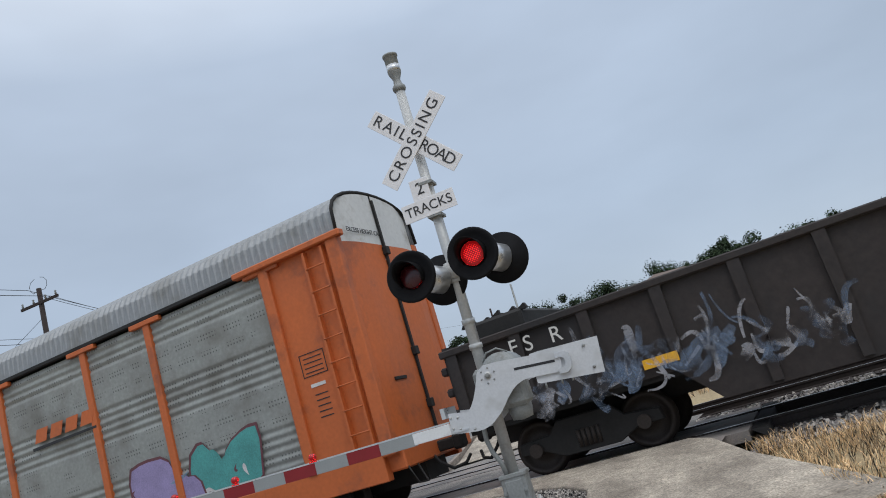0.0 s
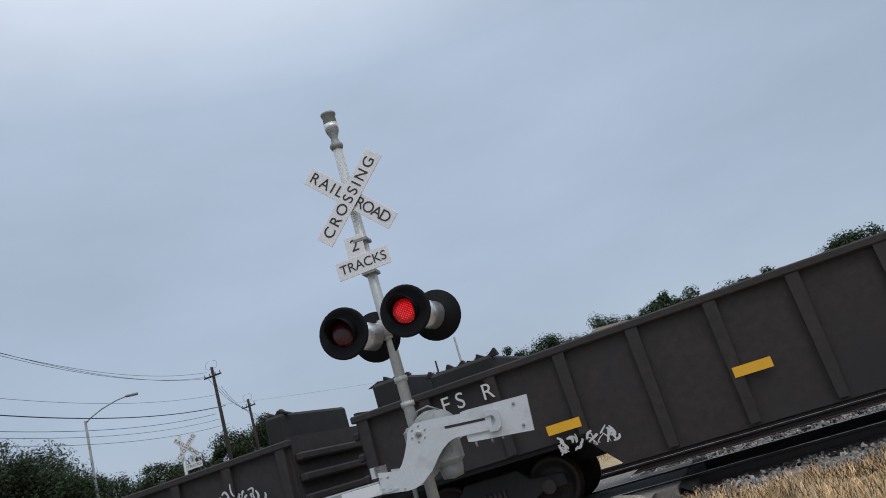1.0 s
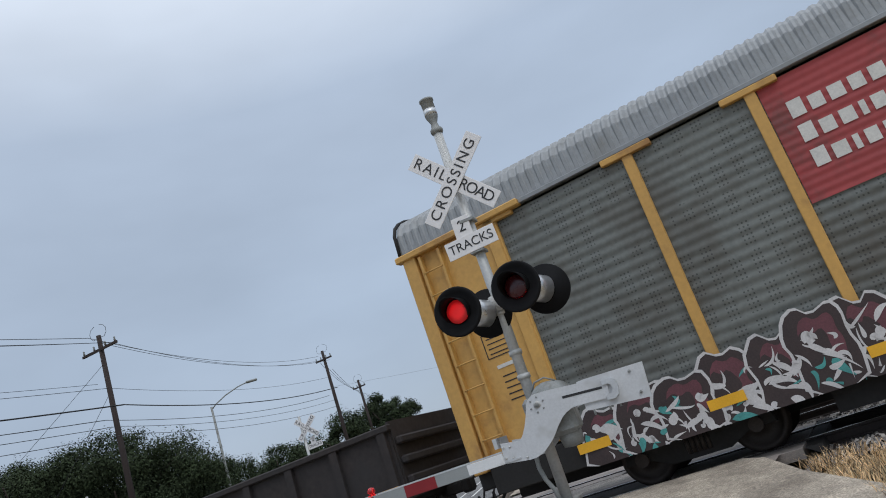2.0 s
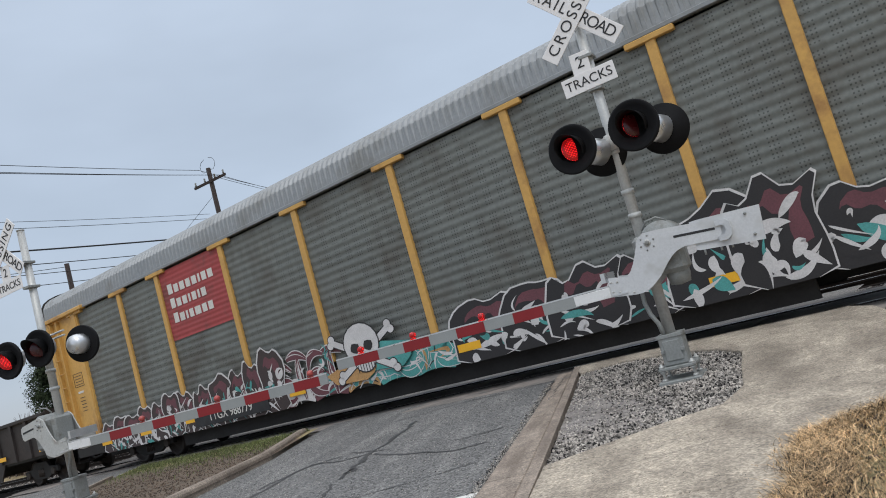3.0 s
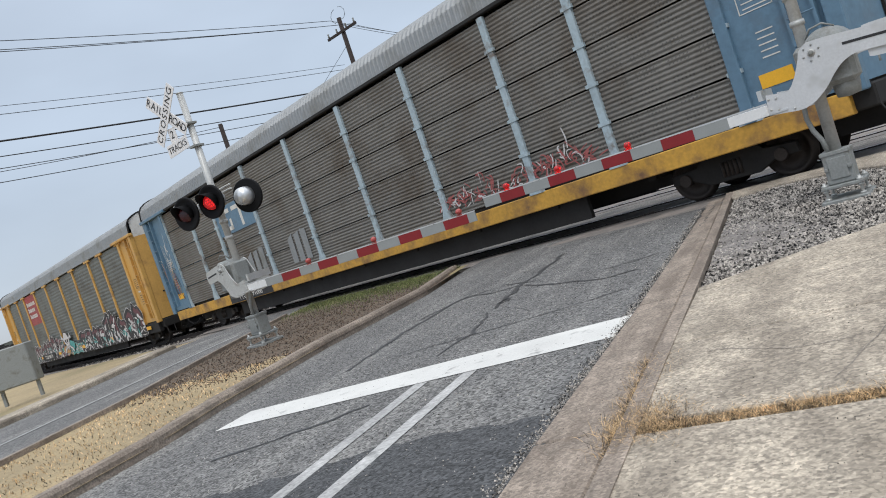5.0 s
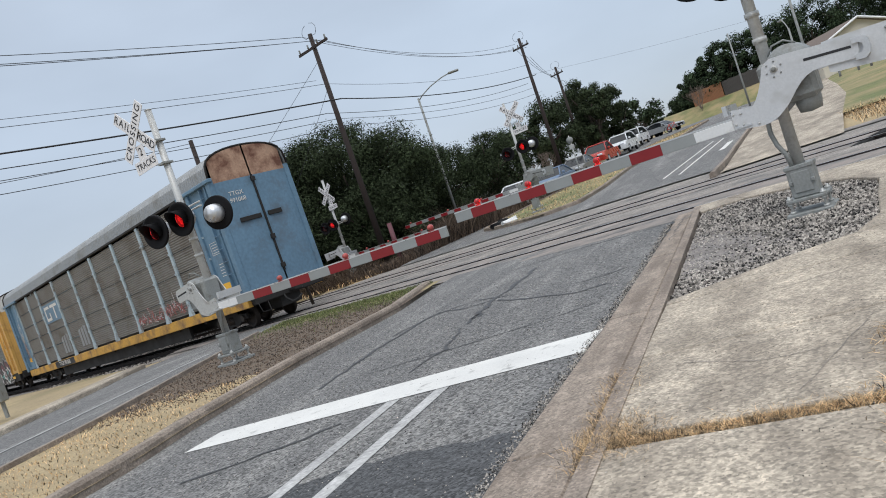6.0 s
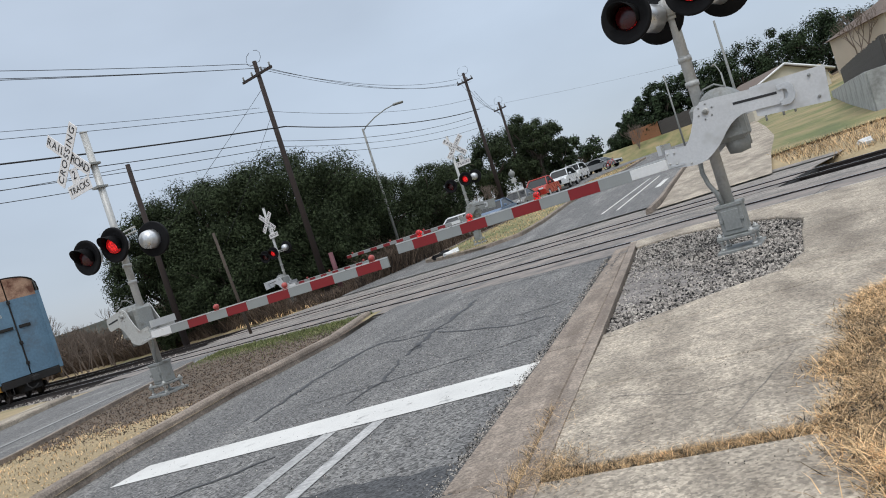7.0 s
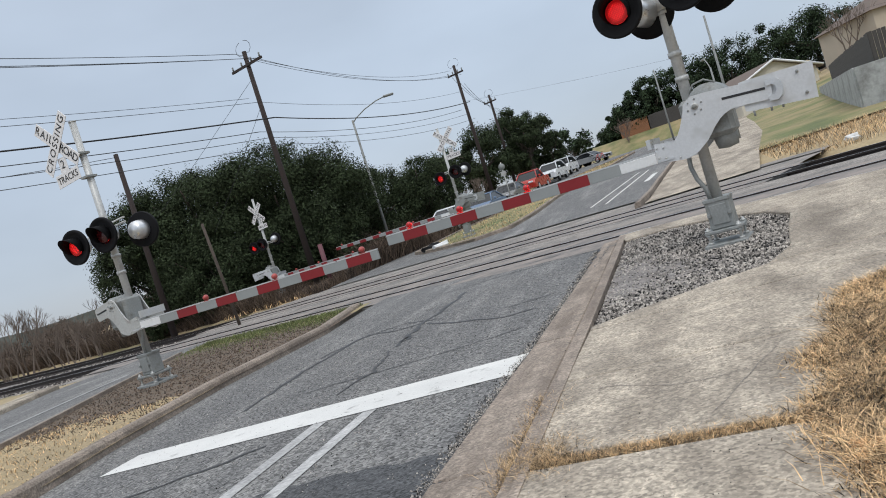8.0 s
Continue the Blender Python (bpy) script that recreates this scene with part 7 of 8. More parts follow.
def bare_tree(x, y, height, seed, label="leafless grey tree above the brush"):
    rnd = random.Random(seed)
    tr = thing("bare_tree", label, "tree", "trees", pose(x, y, G(x, y) - .1))
    bm = B()

    def grow(p, d, L, r, depth):
        q = p + d * L
        cyl(bm, p, q, r, r * .65, 5, caps=False)
        if depth == 0:
            return
        for _ in range(3):
            nd = (d + Vector((rnd.uniform(-.6, .6), rnd.uniform(-.6, .6), rnd.uniform(-.05, .5)))).normalized()
            grow(q, nd, L * rnd.uniform(.6, .85), r * .6, depth - 1)
    for _ in range(3):
        grow(Vector((rnd.uniform(-.5, .5), rnd.uniform(-.5, .5), 0)), Vector((rnd.uniform(-.3, .3), rnd.uniform(-.3, .3), 1)).normalized(), height * .3, height * .016, 4)
    part("branch_crown", bm, "twig", tr)
    return tr


def build_trees():
    k = 0
    for x, y, h, sp, n in ((-21.5, 31, 8.6, 4.6, 34000), (-25.8, 29.5, 9.0, 4.2, 32000), (-19.2, 36.5, 5.9, 3.6, 22000), (-29.6, 27.5, 8.2, 2.9, 22000), (-28.2, 30.0, 9.0, 3.6, 22000), (-23.0, 35.0, 8.9, 4.0, 14000), (-16.2, 39.5, 5.4, 2.4, 9000), (-20.0, 29.0, 4.8, 3.2, 16000), (-25.0, 27.0, 4.8, 3.2, 16000)):
        k += 1
        tree("dense dark green live oak beside the tracks", x, y, h, sp, int(n * 2.6), 20 + k, low=.0, leaf=.075, clumps=150)
    for x, y, h, sp, n in ((-17.0, 62, 7.2, 3.4, 7000), (-20.5, 57, 6.0, 3.5, 6000), (-13.0, 66, 8.4, 2.7, 6500), (-14.5, 72, 8.0, 4.0, 6000), (-11.6, 70, 5.2, 1.8, 3500)):
        k += 1
        tree("spreading live oak behind the waiting cars", x, y, h, sp, n * 3, 40 + k, low=.18, leaf=.12, clumps=60)
    for x, y, h, sp in ((-6.3, 98, 4.0, 2.4), (-4.6, 94, 5.6, 2.6), (-3.0, 94, 7.6, 3.2), (-.8, 93, 8.6, 3.0), (1.2, 95, 8.7, 3.6), (4.8, 94, 8.8, 4.2), (9.5, 94, 8.8, 4.6), (14, 92, 8.0, 4.6), (19, 90, 7.0, 5), (25, 86, 6.4, 5), (31, 78, 5.7, 4.5), (37, 68, 4.8, 4.5), (26, 62, 4.8, 3.6), (43, 58, 4.7, 4.2)):
        k += 1
        tree("round-topped dark green tree on the hill", x, y, h, sp, 15000, 60 + k, "leaf2", low=.05, leaf=.15, clumps=60)
    for x, y, h, sp in ((11, 110, 5, 4), (-6.5, 118, 4.4, 3.4), (-14, 112, 6, 4), (-30, 60, 6, 4), (-40, 52, 5, 4), (-48, 62, 6, 5)):
        k += 1
        tree("distant dark green tree", x, y, h, sp, 2600, 80 + k, "leaf2", low=.05, leaf=.28, clumps=36)
    for x, y, h in ((-43, 30, 5.0), (-39, 33, 4.6), (-4.5, 88, 4.5), (17, 66, 5.0), (-46, 27, 3.0), (-44, 29, 3.4), (-42, 28, 2.8), (-40, 29.5, 3.2), (-38, 30, 3.0), (-36, 29, 2.6), (-41, 32, 3.6), (-47, 30, 3.4), (-34.5, 27.5, 2.4), (-45, 33, 4.0), (-50, 31, 3.6), (-37, 27, 2.2), (-16.6, 41, 2.6), (-15.6, 45, 2.8), (-17.6, 38, 2.6), (-15.2, 49, 3.0), (-18.2, 34, 2.4)):
        k += 1
        bare_tree(x, y, h, k)

    rnd = random.Random(77)
    for i in range(12):                  # thicket beyond the bare trees
        p = on_track(38 + 4.2 * i + rnd.uniform(-1, 1), 13 + rnd.uniform(0, 5))
        tree("leafless brown thicket along the track", p.x, p.y, rnd.uniform(2.4, 3.6), rnd.uniform(2.4, 3.4), 5200, 120 + i, "brush", "bush", low=.0, leaf=.09, category="bush", clumps=40)

    def brush(r):
        s, d = r.uniform(22, 75), 8.2 + abs(r.gauss(0, 6.5))
        p = on_track(s, d)
        return (p.x, p.y, G(p.x, p.y) - .1, (.6 + .7 * noise.noise(Vector((p.x * .25, p.y * .25, 0)))) * 1.2)
    blades("brush", brush, 120000, 1.35, .016, "brush", "brown winter brush along the far side of the track", "brush", .9, 14)

    def fargrass(r):
        x, y = r.uniform(-23, -13), r.uniform(14, 26)
        d = (Vector((x, y, 0)) - CENTRE).dot(N)
        if d < 7.5 or x > lerp_line(FLEFT, y) - 1:
            return None
        return (x, y, G(x, y) - .07, 1.0)
    blades("dry_grass", fargrass, 2200, .25, .02, "drygrass", "dry weeds under the oaks", "grass", .6, 15)
    bm = B()
    pts = []
    for i in range(61):
        a = math.radians(35 + 150 * i / 60)
        pts.append((420 * math.cos(a), 420 * math.sin(a), 9 + 7 * noise.noise(Vector((i * .23, 0, 0))) + 4 * noise.noise(Vector((i * .9, 4, 0)))))
    lo = [bm.verts.new((x, y, -8)) for x, y, z in pts]
    hi = [bm.verts.new((x, y, z)) for x, y, z in pts]
    bk = [bm.verts.new((x * 1.3, y * 1.3, z * .5)) for x, y, z in pts]
    for i in range(60):
        bm.faces.new((lo[i + 1], lo[i], hi[i], hi[i + 1]))
        bm.faces.new((hi[i + 1], hi[i], bk[i], bk[i + 1]))
    solid("backdrop_hills", bm, "hill", "low wooded hills in the distance", "hill", "structure")


# ---- poles and wires ----
def utility_pole(x, y, top, label, arm=1.1, yaw=0.0, fittings=True, base=None):
    z0 = G(x, y)
    po = thing("utility_pole", label, "utility pole", "utility poles", pose(x, y, z0 - .2, 0, 0, yaw))
    h = top - z0 + .2
    bm = B()
    cyl(bm, (0, 0, 0), (0, 0, h), .17, .11, 12)
    part("pole", bm, "wood", po, "dark creosoted wooden pole")
    if arm:
        bm = B()
        box(bm, -arm, arm, -.13, -.05, h - .75, h - .63)
        part("crossarm", bm, "wood", po)
        if fittings:
            for q in (-arm * .9, -arm * .3, arm * .35, arm * .9):
                part("insulator", lathe(B(), [(.02, h - .63), (.055, h - .58), (.03, h - .5), (.055, h - .45), (.0, h - .40)], 8, Matrix.Translation((q, -.09, 0))), "case", po, "grey insulator")
            bm = B()
            for q in (-1, 1):
                tube(bm, [(q * .1, 0, h - .1)] + [(q * (.1 + .45 * math.sin(a)), 0, h + .0 + .35 * (1 - math.cos(a)) - .2) for a in (.6, 1.2, 1.8, 2.4, 3.0)], .012, 5)
            part("wire_loops", bm, "wire", po)
    return po


def wire(a, b, sag, r=.012, name="overhead_wire", label="thin black overhead wire"):
    a, b = Vector(a), Vector(b)
    bm = B()
    pts = []
    for i in range(19):
        f = i / 18
        p = a.lerp(b, f)
        p.z -= sag * 4 * f * (1 - f)
        pts.append(p)
    tube(bm, pts, r, 5)
    return solid(name, bm, "wire", label, "wire", group="overhead wires")


def street_lamp(x, y, top, reach, yaw, label="grey street lamp with a curved arm"):
    z0 = G(x, y)
    sl = thing("street_lamp", label, "street lamp", "street lamps", pose(x, y, z0, 0, 0, yaw))
    bm = B()
    h = top - z0
    cyl(bm, (0, 0, -.1), (0, 0, h - .8), .09, .06, 10)
    part("pole", bm, "case", sl)
    bm = B()
    tube(bm, [(0, 0, h - .95), (.12 * reach, 0, h - .72), (.4 * reach, 0, h - .38), (.75 * reach, 0, h - .1), (reach, 0, h)], .035, 7)
    part("arm", bm, "case", sl)
    bm = B()
    box(bm, reach - .1, reach + .55, -.14, .14, h - .06, h + .06, .04)
    part("lamp_head", bm, "case", sl)
    return sl


def build_poles():
    A_, B_, C_, D_ = (-17.83, 24.2, 11.95), (-13.65, 48.8, 12.4), (-14.6, 63.9, 11.4), (-16.1, 78.9, 10.8)
    utility_pole(*A_, "tall dark wooden utility pole by the crossing", 1.15, -20)
    utility_pole(*B_, "dark wooden utility pole beyond the crossing", .8, -25)
    utility_pole(*C_, "wooden utility pole farther along the road", .8, -30)
    utility_pole(*D_, "distant wooden utility pole", .7, -30)
    utility_pole(-24.85, 21.78, 9.02, "short dark wooden pole behind the tracks", 0, 0)
    utility_pole(4.2, 86, 12.5, "pole in front of the hillside trees", .0, 0)
    west = Vector((-28, -7, 0))
    for k, (z, r) in enumerate(((12.0, .014), (11.6, .014), (11.45, .014), (9.75, .010), (9.4, .012), (8.45, .034), (8.05, .018), (7.6, .014), (7.1, .014))):
        wire((A_[0] + (k % 3 - 1) * .5, A_[1], z), (west.x, west.y + k * .1, z), .3, r)
        if k not in (3,):
            wire((A_[0] + (k % 3 - 1) * .5, A_[1], z), (B_[0] + (k % 3 - 1) * .4, B_[1], z + .1 if k < 3 else z + .9), .8 if k < 3 else .5, r * .85)
    for k in range(3):
        wire((B_[0] + (k - 1) * .4, B_[1], 11.6 - .4 * k), (C_[0] + (k - 1) * .4, C_[1], 10.7 - .4 * k), .5, .014)
        wire((C_[0] + (k - 1) * .4, C_[1], 10.7 - .4 * k), (D_[0] + (k - 1) * .3, D_[1], 10.2 - .4 * k), .5, .014)
    wire((A_[0], A_[1], 10.6), (A_[0] - 7.5, A_[1] - 1.5, 5.0), .05, .01)
    wire((A_[0], A_[1], 9.2), (A_[0] - 4.0, A_[1] - 1.0, 4.0), .05, .01)
    wire((B_[0], B_[1], 9.5), (34, 66, 7.5), 1.0, .006)
    wire((-24.85, 21.78, 8.87), (-34, 0, 9.0), .3, .014)
    street_lamp(-16.6, 32.2, 9.15, 2.2, 20)
    street_lamp(4.2, 50, 6.8, 1.2, 100, "grey street lamp by the houses")
    for x, y, t, lab in ((.4, 50.3, 7.2, "thin pale pole in front of the fence"), (3.05, 30.1, 6.9, "tall thin grey pole beyond the tracks")):
        bm = cyl(B(), (0, 0, 0), (0, 0, t - G(x, y)), .075, .05, 10)
        p = thing("thin_pole", lab, "pole", "", pose(x, y, G(x, y)))
        part("shaft", bm, "case", p)
    p = thing("leaning_post", "leaning rusty post beside the far rails", "post", "", pose(-16.3, 14.4, G(-16.3, 14.4), 0, -3, 0))
    part("shaft", cyl(B(), (0, 0, -.1), (0, 0, 3.9), .06, .05, 10), "bark", p)
    p = thing("marker_post", "short red-brown marker post under the oaks", "post", "", pose(-16.5, 23.0, G(-16.5, 23)))
    part("shaft", cyl(B(), (0, 0, -.1), (0, 0, 2.0), .13, .11, 10), "g_maroon", p)
    p = thing("round_sign", "back of a round road sign on a thin post", "road sign", "", pose(-10.6, 40.2, G(-10.6, 40.2)))
    part("post", cyl(B(), (0, 0, 0), (0, 0, 3.0), .04, .04, 8), "mast", p)
    part("disc", lathe(B(), [(.0, .012), (.22, .012), (.22, -.012), (.0, -.012)], 22, pose(0, -.06, 2.7, 90, 0, 0)), "case", p, "grey round sign back")
    part("plate", box(B(), -.17, .17, -.07, -.05, 2.1, 2.4, .01), "mast", p)
    p = thing("utility_cabinet", "grey metal cabinet on legs beside the road", "cabinet", "", pose(-20.6, 4.2, G(-20.6, 4.2), 0, 0, 30))
    part("body", box(B(), -.6, .6, -.25, .25, .45, 1.55, .03), "case", p)
    for q in (-.5, .5):
        part("leg", box(B(), q - .04, q + .04, -.05, .05, 0, .47), "case", p)


# ---- cars, houses, fences ----
def car(label, x, y, yaw, paint, kind="sedan", lights=True):
    """A parked car; its front faces its own -y."""
    c = thing("car", label, "car", "waiting cars", pose(x, y, G(x, y), 0, 0, yaw))
    if kind == "sedan":
        body = [(-2.3, .35), (-2.35, .62), (-2.2, .78), (-1.2, .92), (1.35, .98), (2.1, .95), (2.3, .75), (2.28, .35)]
        roof = [(-1.15, .90), (-.35, 1.38), (.15, 1.45), (.9, 1.40), (1.75, .96)]
        W_ = .90
    else:
        body = [(-2.4, .42), (-2.45, .8), (-2.3, 1.02), (-1.3, 1.12), (2.25, 1.15), (2.4, .9), (2.38, .42)]
        roof = [(-1.35, 1.10), (-.6, 1.66), (.2, 1.75), (1.9 if kind == "suv" else .7, 1.70), (2.25 if kind == "suv" else 1.0, 1.14)]
        W_ = .96

    def shell(profile, w_lo, w_hi):
        bm = B()
        zs = [p[1] for p in profile]
        z0, z1 = min(zs), max(zs)
        rows = []
        for sx in (-1, -.86, .86, 1):
            row = []
            for py, pz in profile:
                f = (pz - z0) / (z1 - z0)
                w = w_lo + (w_hi - w_lo) * f
                sh = .94 if abs(sx) == 1 else 1.0
                cz = z0 + (pz - z0) * sh
                row.append(bm.verts.new((sx * w, py * (.985 if abs(sx) == 1 else 1), cz)))
            rows.append(row)
        for a, b in zip(rows, rows[1:]):
            for i in range(len(profile)):
                j = (i + 1) % len(profile)
                bm.faces.new((a[i], a[j], b[j], b[i])).smooth = False
        bm.faces.new(rows[0])
        bm.faces.new(list(reversed(rows[-1])))
        bmesh.ops.recalc_face_normals(bm, faces=list(bm.faces))
        return bm
    part("body", shell(body, W_, W_ * .97), paint, c)
    cab = part("cabin", shell(roof, W_ * .93, W_ * .70), "glass", c, "dark window glass")
    rb = [p for p in roof if p[1] > max(q[1] for q in roof) - .12]
    bm = B()
    ys = [p[0] for p in rb]
    zt_ = max(p[1] for p in roof)
    box(bm, -W_ * .70, W_ * .70, min(ys) + .02, max(ys) - .02, zt_ - .10, zt_ + .02, .05)
    part("roof", bm, paint, cab)
    for sx in (-1, 1):
        bm = B()
        for (ya, za), (yb, zb) in zip(roof, roof[1:]):
            cyl(bm, (sx * W_ * (.93 - .23 * (za - roof[0][1]) / (zt_ - roof[0][1])), ya, za), (sx * W_ * (.93 - .23 * (zb - roof[0][1]) / (zt_ - roof[0][1])), yb, zb), .045, seg=6)
        part("roof_pillar", bm, paint, cab)
    r = .33 if kind == "sedan" else .38
    for sx in (-1, 1):
        for wy in (-1.42, 1.42):
            wh = part("wheel", lathe(B(), [(.0, .10), (r * .62, .11), (r * .66, .08)], 16, pose(0, 0, 0, 0, 90 * sx, 0)), "silver", c, "", pose(sx * (W_ - .1), wy, r))
            part("tyre", lathe(B(), [(r * .62, .10), (r * .95, .10), (r, .06), (r, -.08), (r * .6, -.1)], 18, pose(0, 0, 0, 0, 90 * sx, 0)), "rubber", wh)
        f0 = min(p[0] for p in body)
        part("headlight", box(B(), sx * W_ * .62 - .19, sx * W_ * .62 + .19, f0 - .02, f0 + .2, body[1][1] + .02, body[1][1] + .16, .03), "headlight", c)
        part("mirror", box(B(), *sorted((sx * W_, sx * (W_ + .18))), roof[0][0] + .3, roof[0][0] + .45, roof[0][1] + .05, roof[0][1] + .2, .03), paint, c)
    f0 = min(p[0] for p in body)
    part("grille", box(B(), -.45, .45, f0 - .03, f0 + .05, body[0][1] + .1, body[1][1] + .05, .02), "black", c)
    part("number_plate", box(B(), -.15, .15, f0 - .045, f0 - .02, body[0][1] + .03, body[0][1] + .14), "letter", c)
    return c


def build_cars():
    car("white car waiting behind the far gate", -12.9, 33.0, -4, "car_white")
    car("dark blue sedan waiting at the crossing", -11.8, 37.6, -4, "car_blue")
    car("grey-gold sedan waiting in the queue", -11.3, 43.6, -4, "car_gold")
    car("red pickup waiting in the queue", -10.75, 50.2, -5, "car_red", "truck")
    car("white sport utility car in the queue", -10.3, 59.5, -6, "car_white", "suv")
    car("white sport utility car farther back in the queue", -10.0, 66.5, -6, "car_white", "suv")
    car("silver sedan turning by the end of the median", -8.3, 77.5, 60, "car_silver")
    car("silver sedan behind the median", -10.4, 80.0, 50, "car_silver")
    # red bicycle on the median's far end
    p = thing("bicycle", "red bicycle on the grass at the end of the median", "bicycle", "", pose(-6.9, 72.5, G(-6.9, 72.5), 0, 0, 25))
    for q in (-.52, .52):
        bm = B()
        for i in range(18):
            a, b = 2 * math.pi * i / 18, 2 * math.pi * (i + 1) / 18
            cyl(bm, (q + .33 * math.cos(a), 0, .34 + .33 * math.sin(a)), (q + .33 * math.cos(b), 0, .34 + .33 * math.sin(b)), .03, seg=6)
        part("wheel", bm, "rubber", p)
    bm = B()
    for a, b in (((-.52, .34), (-.1, .35)), ((-.1, .35), (.36, .85)), ((-.2, .85), (.36, .85)), ((-.52, .34), (-.2, .85)), ((-.2, .85), (-.1, .35)), ((.36, .95), (.52, .34))):
        cyl(bm, (a[0], 0, a[1]), (b[0], 0, b[1]), .035, seg=6)
    part("frame", bm, "car_red", p, "red frame")
    bm = B()
    box(bm, -.36, -.1, -.07, .07, .95, 1.02, .02)
    cyl(bm, (-.2, 0, .85), (-.22, 0, .97), .02, seg=6)
    tube(bm, [(.34, -.28, 1.05), (.36, 0, 1.0), (.34, .28, 1.05)], .02, 6)
    part("saddle_and_bars", bm, "black", p)


def house(label, x, y, yaw, w, d, h, roof_h, wall_mat, storeys=1, gable=True, sink=0.0):
    z = G(x, y) - sink
    ho = thing("house", label, "house", "houses", pose(x, y, z - .3, 0, 0, yaw))
    t = .2
    for a in ((-w, w, -d, -d + t), (-w, w, d - t, d), (-w, -w + t, -d + t, d - t), (w - t, w, -d + t, d - t)):
        bm = B()
        if gable and a[0] == -w and a[1] == w:
            prism(bm, [(-w, 0), (w, 0), (w, h), (0, h + roof_h), (-w, h)], a[2], a[3])
        else:
            box(bm, *a, 0, h)
        part("wall", bm, wall_mat, ho)
    o = .4
    if gable:
        bm = prism(B(), [(-w - o, h - .2), (0, h + roof_h + .12), (w + o, h - .2), (w + o, h - .36), (0, h + roof_h - .02), (-w - o, h - .36)], -d - o, d + o)
    else:
        bm = B()
        v = [bm.verts.new(q) for q in ((-w - o, -d - o, h), (w + o, -d - o, h), (w + o, d + o, h), (-w - o, d + o, h), (-w * .35, 0, h + roof_h), (w * .35, 0, h + roof_h))]
        for f in ((0, 1, 5, 4), (1, 2, 5), (2, 3, 4, 5), (3, 0, 4), (3, 2, 1, 0)):
            bm.faces.new([v[i] for i in f])
    rf = part("roof", bm, "shingle", ho, "brown shingle roof")
    if gable:
        bm = B()
        for sx in (-1, 1):
            tube(bm, [(sx * (w + o), -d - o - .03, h - .22), (0, -d - o - .03, h + roof_h + .08)], .09, 4)
        part("bargeboard", bm, "white", rf, "white bargeboards")
    for st in range(storeys):
        for q in (-.55, .0, .55) if storeys > 1 else (-.5, .5):
            zz = 1.0 + 2.8 * st
            if zz + 1.3 > h:
                continue
            wn = part("window", box(B(), q * w - .5, q * w + .5, -d - .05, -d + .02, zz, zz + 1.3), "white", ho, "white-framed window")
            part("pane", box(B(), q * w - .43, q * w + .43, -d - .062, -d - .045, zz + .07, zz + 1.23), "glass", wn)
    return ho


TERRACE = 2.1
WALL = [(9.6, 43.8), (8.2, 33.0), (6.95, 22.8), (9.0, 21.6), (16.0, 22.5)]


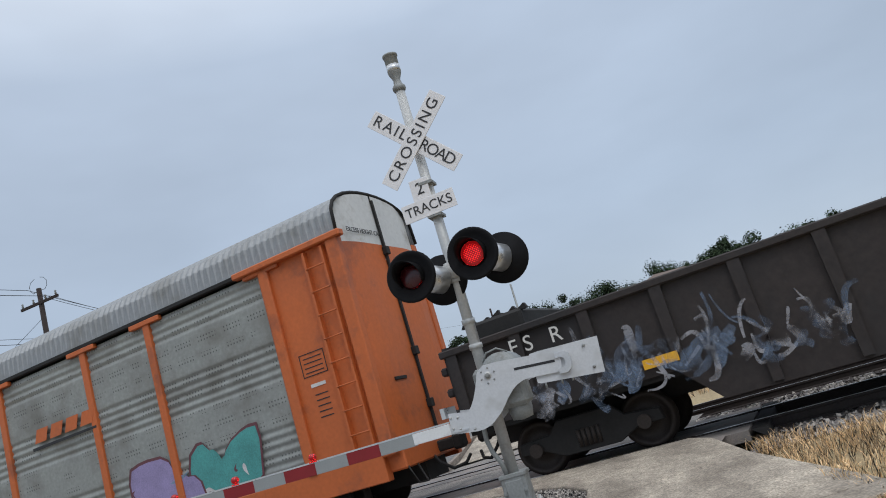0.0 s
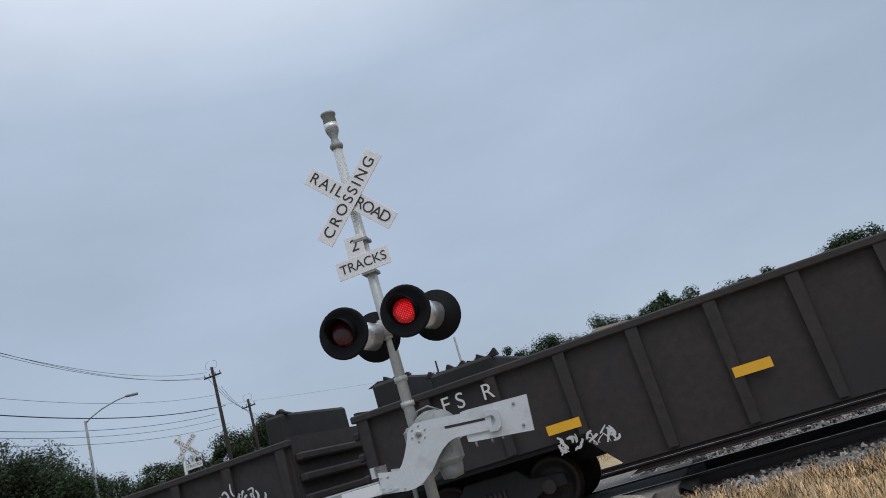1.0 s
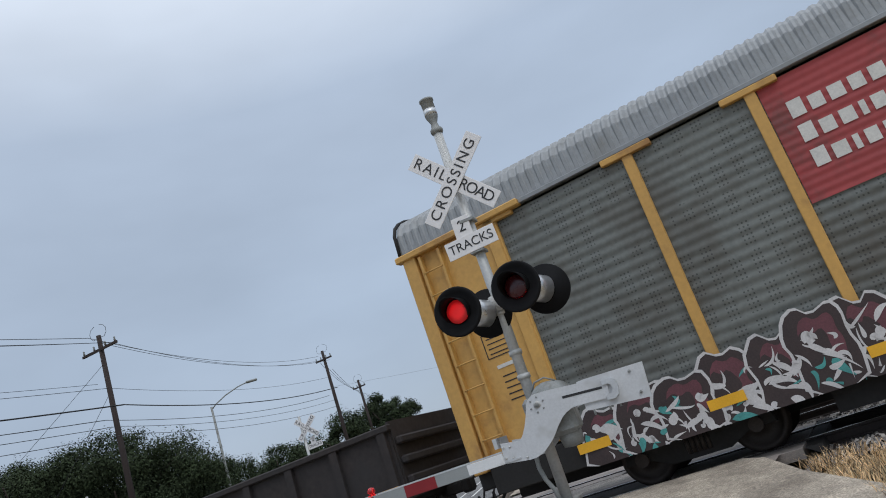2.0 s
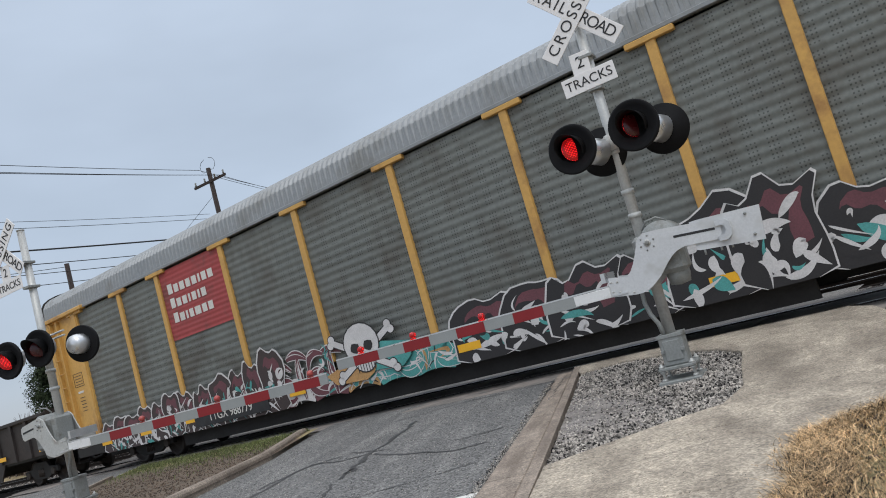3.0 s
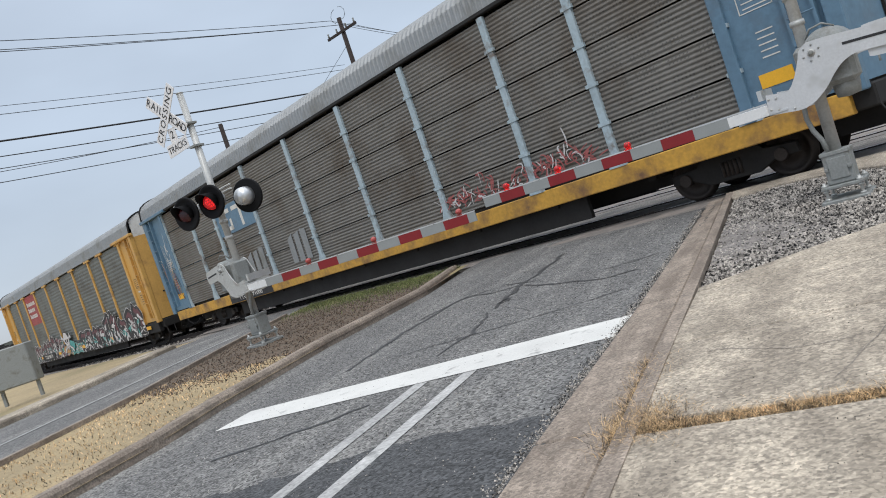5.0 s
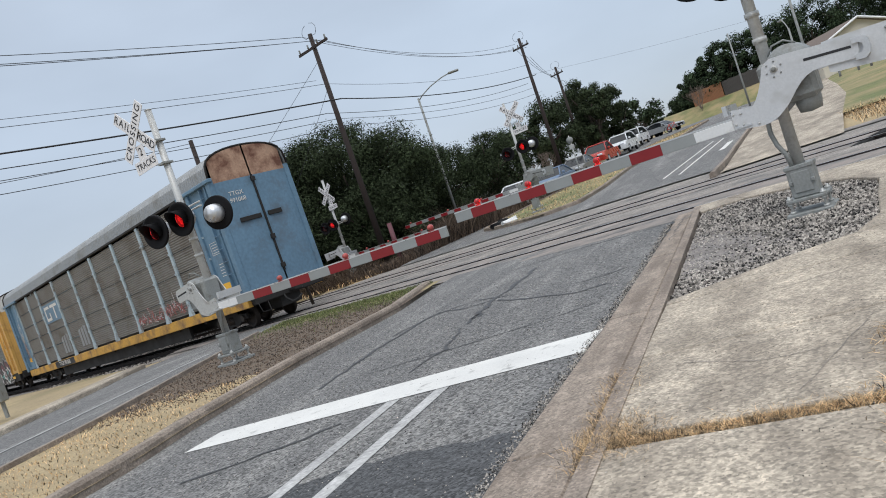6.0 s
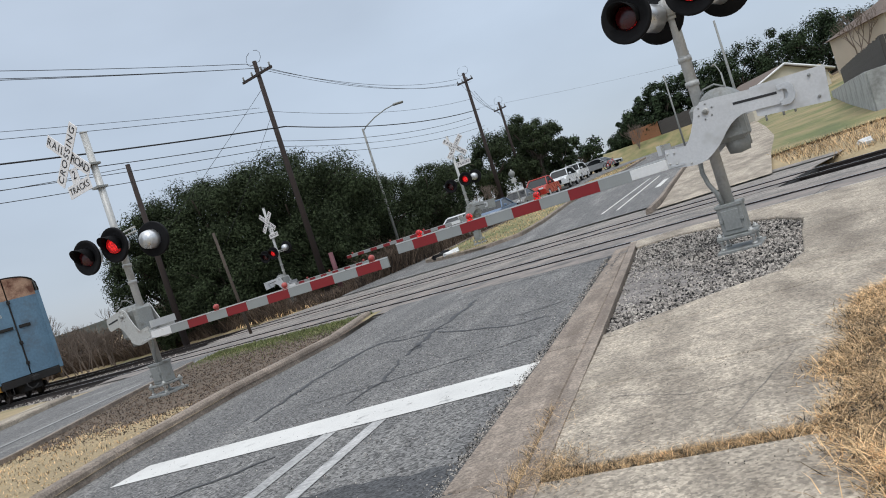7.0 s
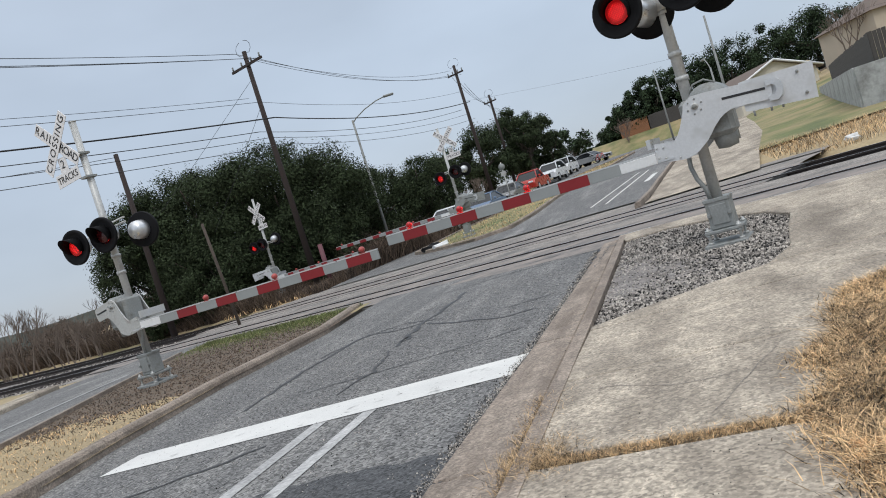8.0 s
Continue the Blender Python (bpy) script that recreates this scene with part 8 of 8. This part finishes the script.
def build_houses():
    house("small cream house with a gabled roof behind the bank", 8.0, 62, 14, 3.2, 5, 2.5, 1.2, "siding", sink=.3)
    house("two-storey tan house with a brown hipped roof on the hill", 22.3, 70, 12, 5.0, 5.5, 5.4, 1.9, "house", 2, False, sink=2.6)
    bm = B()                             # terrace held by the retaining wall
    lo = [bm.verts.new((x, y, TERRACE)) for x, y in WALL]
    hi = [bm.verts.new((x + 16, y + 3, TERRACE)) for x, y in WALL]
    for a in range(len(WALL) - 1):
        bm.faces.new((lo[a], hi[a], hi[a + 1], lo[a + 1]))
    solid("terrace", bm, "lawn", "grass terrace behind the retaining wall", "ground", "structure")
    bm = B()                             # grassy bank beyond the bend of the road
    line = [(-9.0, 92), (-5.0, 90.5), (-1.4, 90), (1.5, 88.5), (5.5, 87), (9.5, 84), (16, 81)]
    grid = [[bm.verts.new((x, y + dy, G(x, y + dy) + h - .05)) for x, y in line] for dy, h in ((-5.0, 0), (-3.0, .9), (-1.0, 1.7), (.4, 1.85), (14, 1.4), (18, 0))]
    for a, b in zip(grid, grid[1:]):
        for i in range(len(line) - 1):
            bm.faces.new((a[i], a[i + 1], b[i + 1], b[i])).smooth = True
    solid("bank", bm, "lawn", "tan and green grass bank beyond the bend", "ground", "structure")
    rw = tagged(thing("retaining_wall", "pale grey stained retaining wall", ""), kind="structure")
    for (xa, ya), (xb, yb) in zip(WALL, WALL[1:]):
        L = math.hypot(xb - xa, yb - ya)
        k = max(1, int(L / 2.4))
        for i in range(k):
            x, y = xa + (xb - xa) * (i + .5) / k, ya + (yb - ya) * (i + .5) / k
            part("panel", box(B(), -L / k / 2 + .006, L / k / 2 - .006, -.1, .1, G(x, y) - .5, TERRACE + .05, .01), "fence_pale", rw, "", pose(x, y, 0, 0, 0, math.degrees(math.atan2(yb - ya, xb - xa))))
    for nm, pts, hgt, m_, lab, w in (("fence", [(x + .8, y + .3) for x, y in WALL], 1.15, "fence", "dark weathered board fence above the retaining wall", .15),
                                     ("fence", [(-5.0, 90.5), (-3.2, 90.2), (-1.4, 90)], 1.7, "fence_red", "reddish cedar board fence under the trees", .15),
                                     ("fence", [(-1.3, 90), (1.5, 88.5), (5.5, 87), (9.5, 84)], 1.7, "fence", "grey board fence under the trees", .15)):
        f = thing(nm, lab, "fence", "fences")
        rnd = random.Random(4)
        me = None
        for (xa, ya), (xb, yb) in zip(pts, pts[1:]):
            L = math.hypot(xb - xa, yb - ya)
            k = int(L / w)
            for i in range(k):
                t_ = (i + .5) / k
                x, y = xa + (xb - xa) * t_, ya + (yb - ya) * t_
                if me is None:
                    me = mesh_of("board", box(B(), -w * .47, w * .47, -.02, .02, -.2, hgt, .006), m_)
                ob = new("board", me)
                ob.parent = f
                ob.matrix_basis = pose(x, y, (TERRACE if y < 60 else G(x, y) + 1.8) + rnd.uniform(-.04, .04), 0, 0, math.degrees(math.atan2(yb - ya, xb - xa)))
    p = thing("litter", "scrap of white plastic litter in the dry grass", "litter", "", pose(4.2, 12.6, G(4.2, 12.6)))
    bm = B()
    bmesh.ops.create_icosphere(bm, subdivisions=2, radius=.16)
    for v in bm.verts:
        v.co = Vector((v.co.x * 1.3, v.co.y * .7, v.co.z * .6 + .06)) * (1 + .6 * noise.noise(v.co * 9))
    part("sheet", bm, "white", p)
    for nm, x, y, m_, sc in (("litter", -10.6, 22.6, "white", 1.4), ("litter", -11.3, 23.3, "black", 1.8)):
        p = thing(nm, "crumpled bag lying at the tip of the far median", "litter", "", pose(x, y, G(x, y) + .1, 0, 0, 20))
        bm = B()
        bmesh.ops.create_icosphere(bm, subdivisions=2, radius=.2 * sc)
        for v in bm.verts:
            v.co = Vector((v.co.x * 1.5, v.co.y * .8, v.co.z * .5 + .05)) * (1 + .6 * noise.noise(v.co * 6))
        part("sheet", bm, m_, p)


# ---- what moves ----
def motions():
    for ob, mid in CARS:
        rows = []
        for i in range(17):
            t = i * .5
            s = mid + SPEED * t
            p = on_track(s)
            grade = math.degrees(math.atan2(zt(s - 3) - zt(s + 3), 6.0))
            rows.append((t, pose(p.x, p.y, p.z, 0, grade, 180 - 23.72)))
        walk(ob, rows)
    for ob, ax in WHEELS:
        turn = math.degrees(SPEED / FPS / .42)
        walk(ob, [(i / FPS, pose(ax, 0, .42, 0, i * turn % 360, 0)) for i in range(241)])
    # flashing is imitated by turning the lens discs half round
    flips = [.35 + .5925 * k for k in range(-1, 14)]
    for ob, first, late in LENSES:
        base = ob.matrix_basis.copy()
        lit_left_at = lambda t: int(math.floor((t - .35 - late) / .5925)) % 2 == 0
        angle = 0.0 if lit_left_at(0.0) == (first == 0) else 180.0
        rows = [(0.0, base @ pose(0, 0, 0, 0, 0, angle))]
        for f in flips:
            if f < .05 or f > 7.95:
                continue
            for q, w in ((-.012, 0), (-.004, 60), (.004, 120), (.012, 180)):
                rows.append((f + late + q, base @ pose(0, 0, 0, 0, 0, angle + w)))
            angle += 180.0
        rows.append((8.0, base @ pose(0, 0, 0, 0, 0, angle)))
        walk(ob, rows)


build_ground()
build_roads()
build_markings()
build_signals()
build_train()
build_trees()
build_poles()
build_cars()
build_houses()
build_cover()
build_pavement()
build_tracks()
motions()
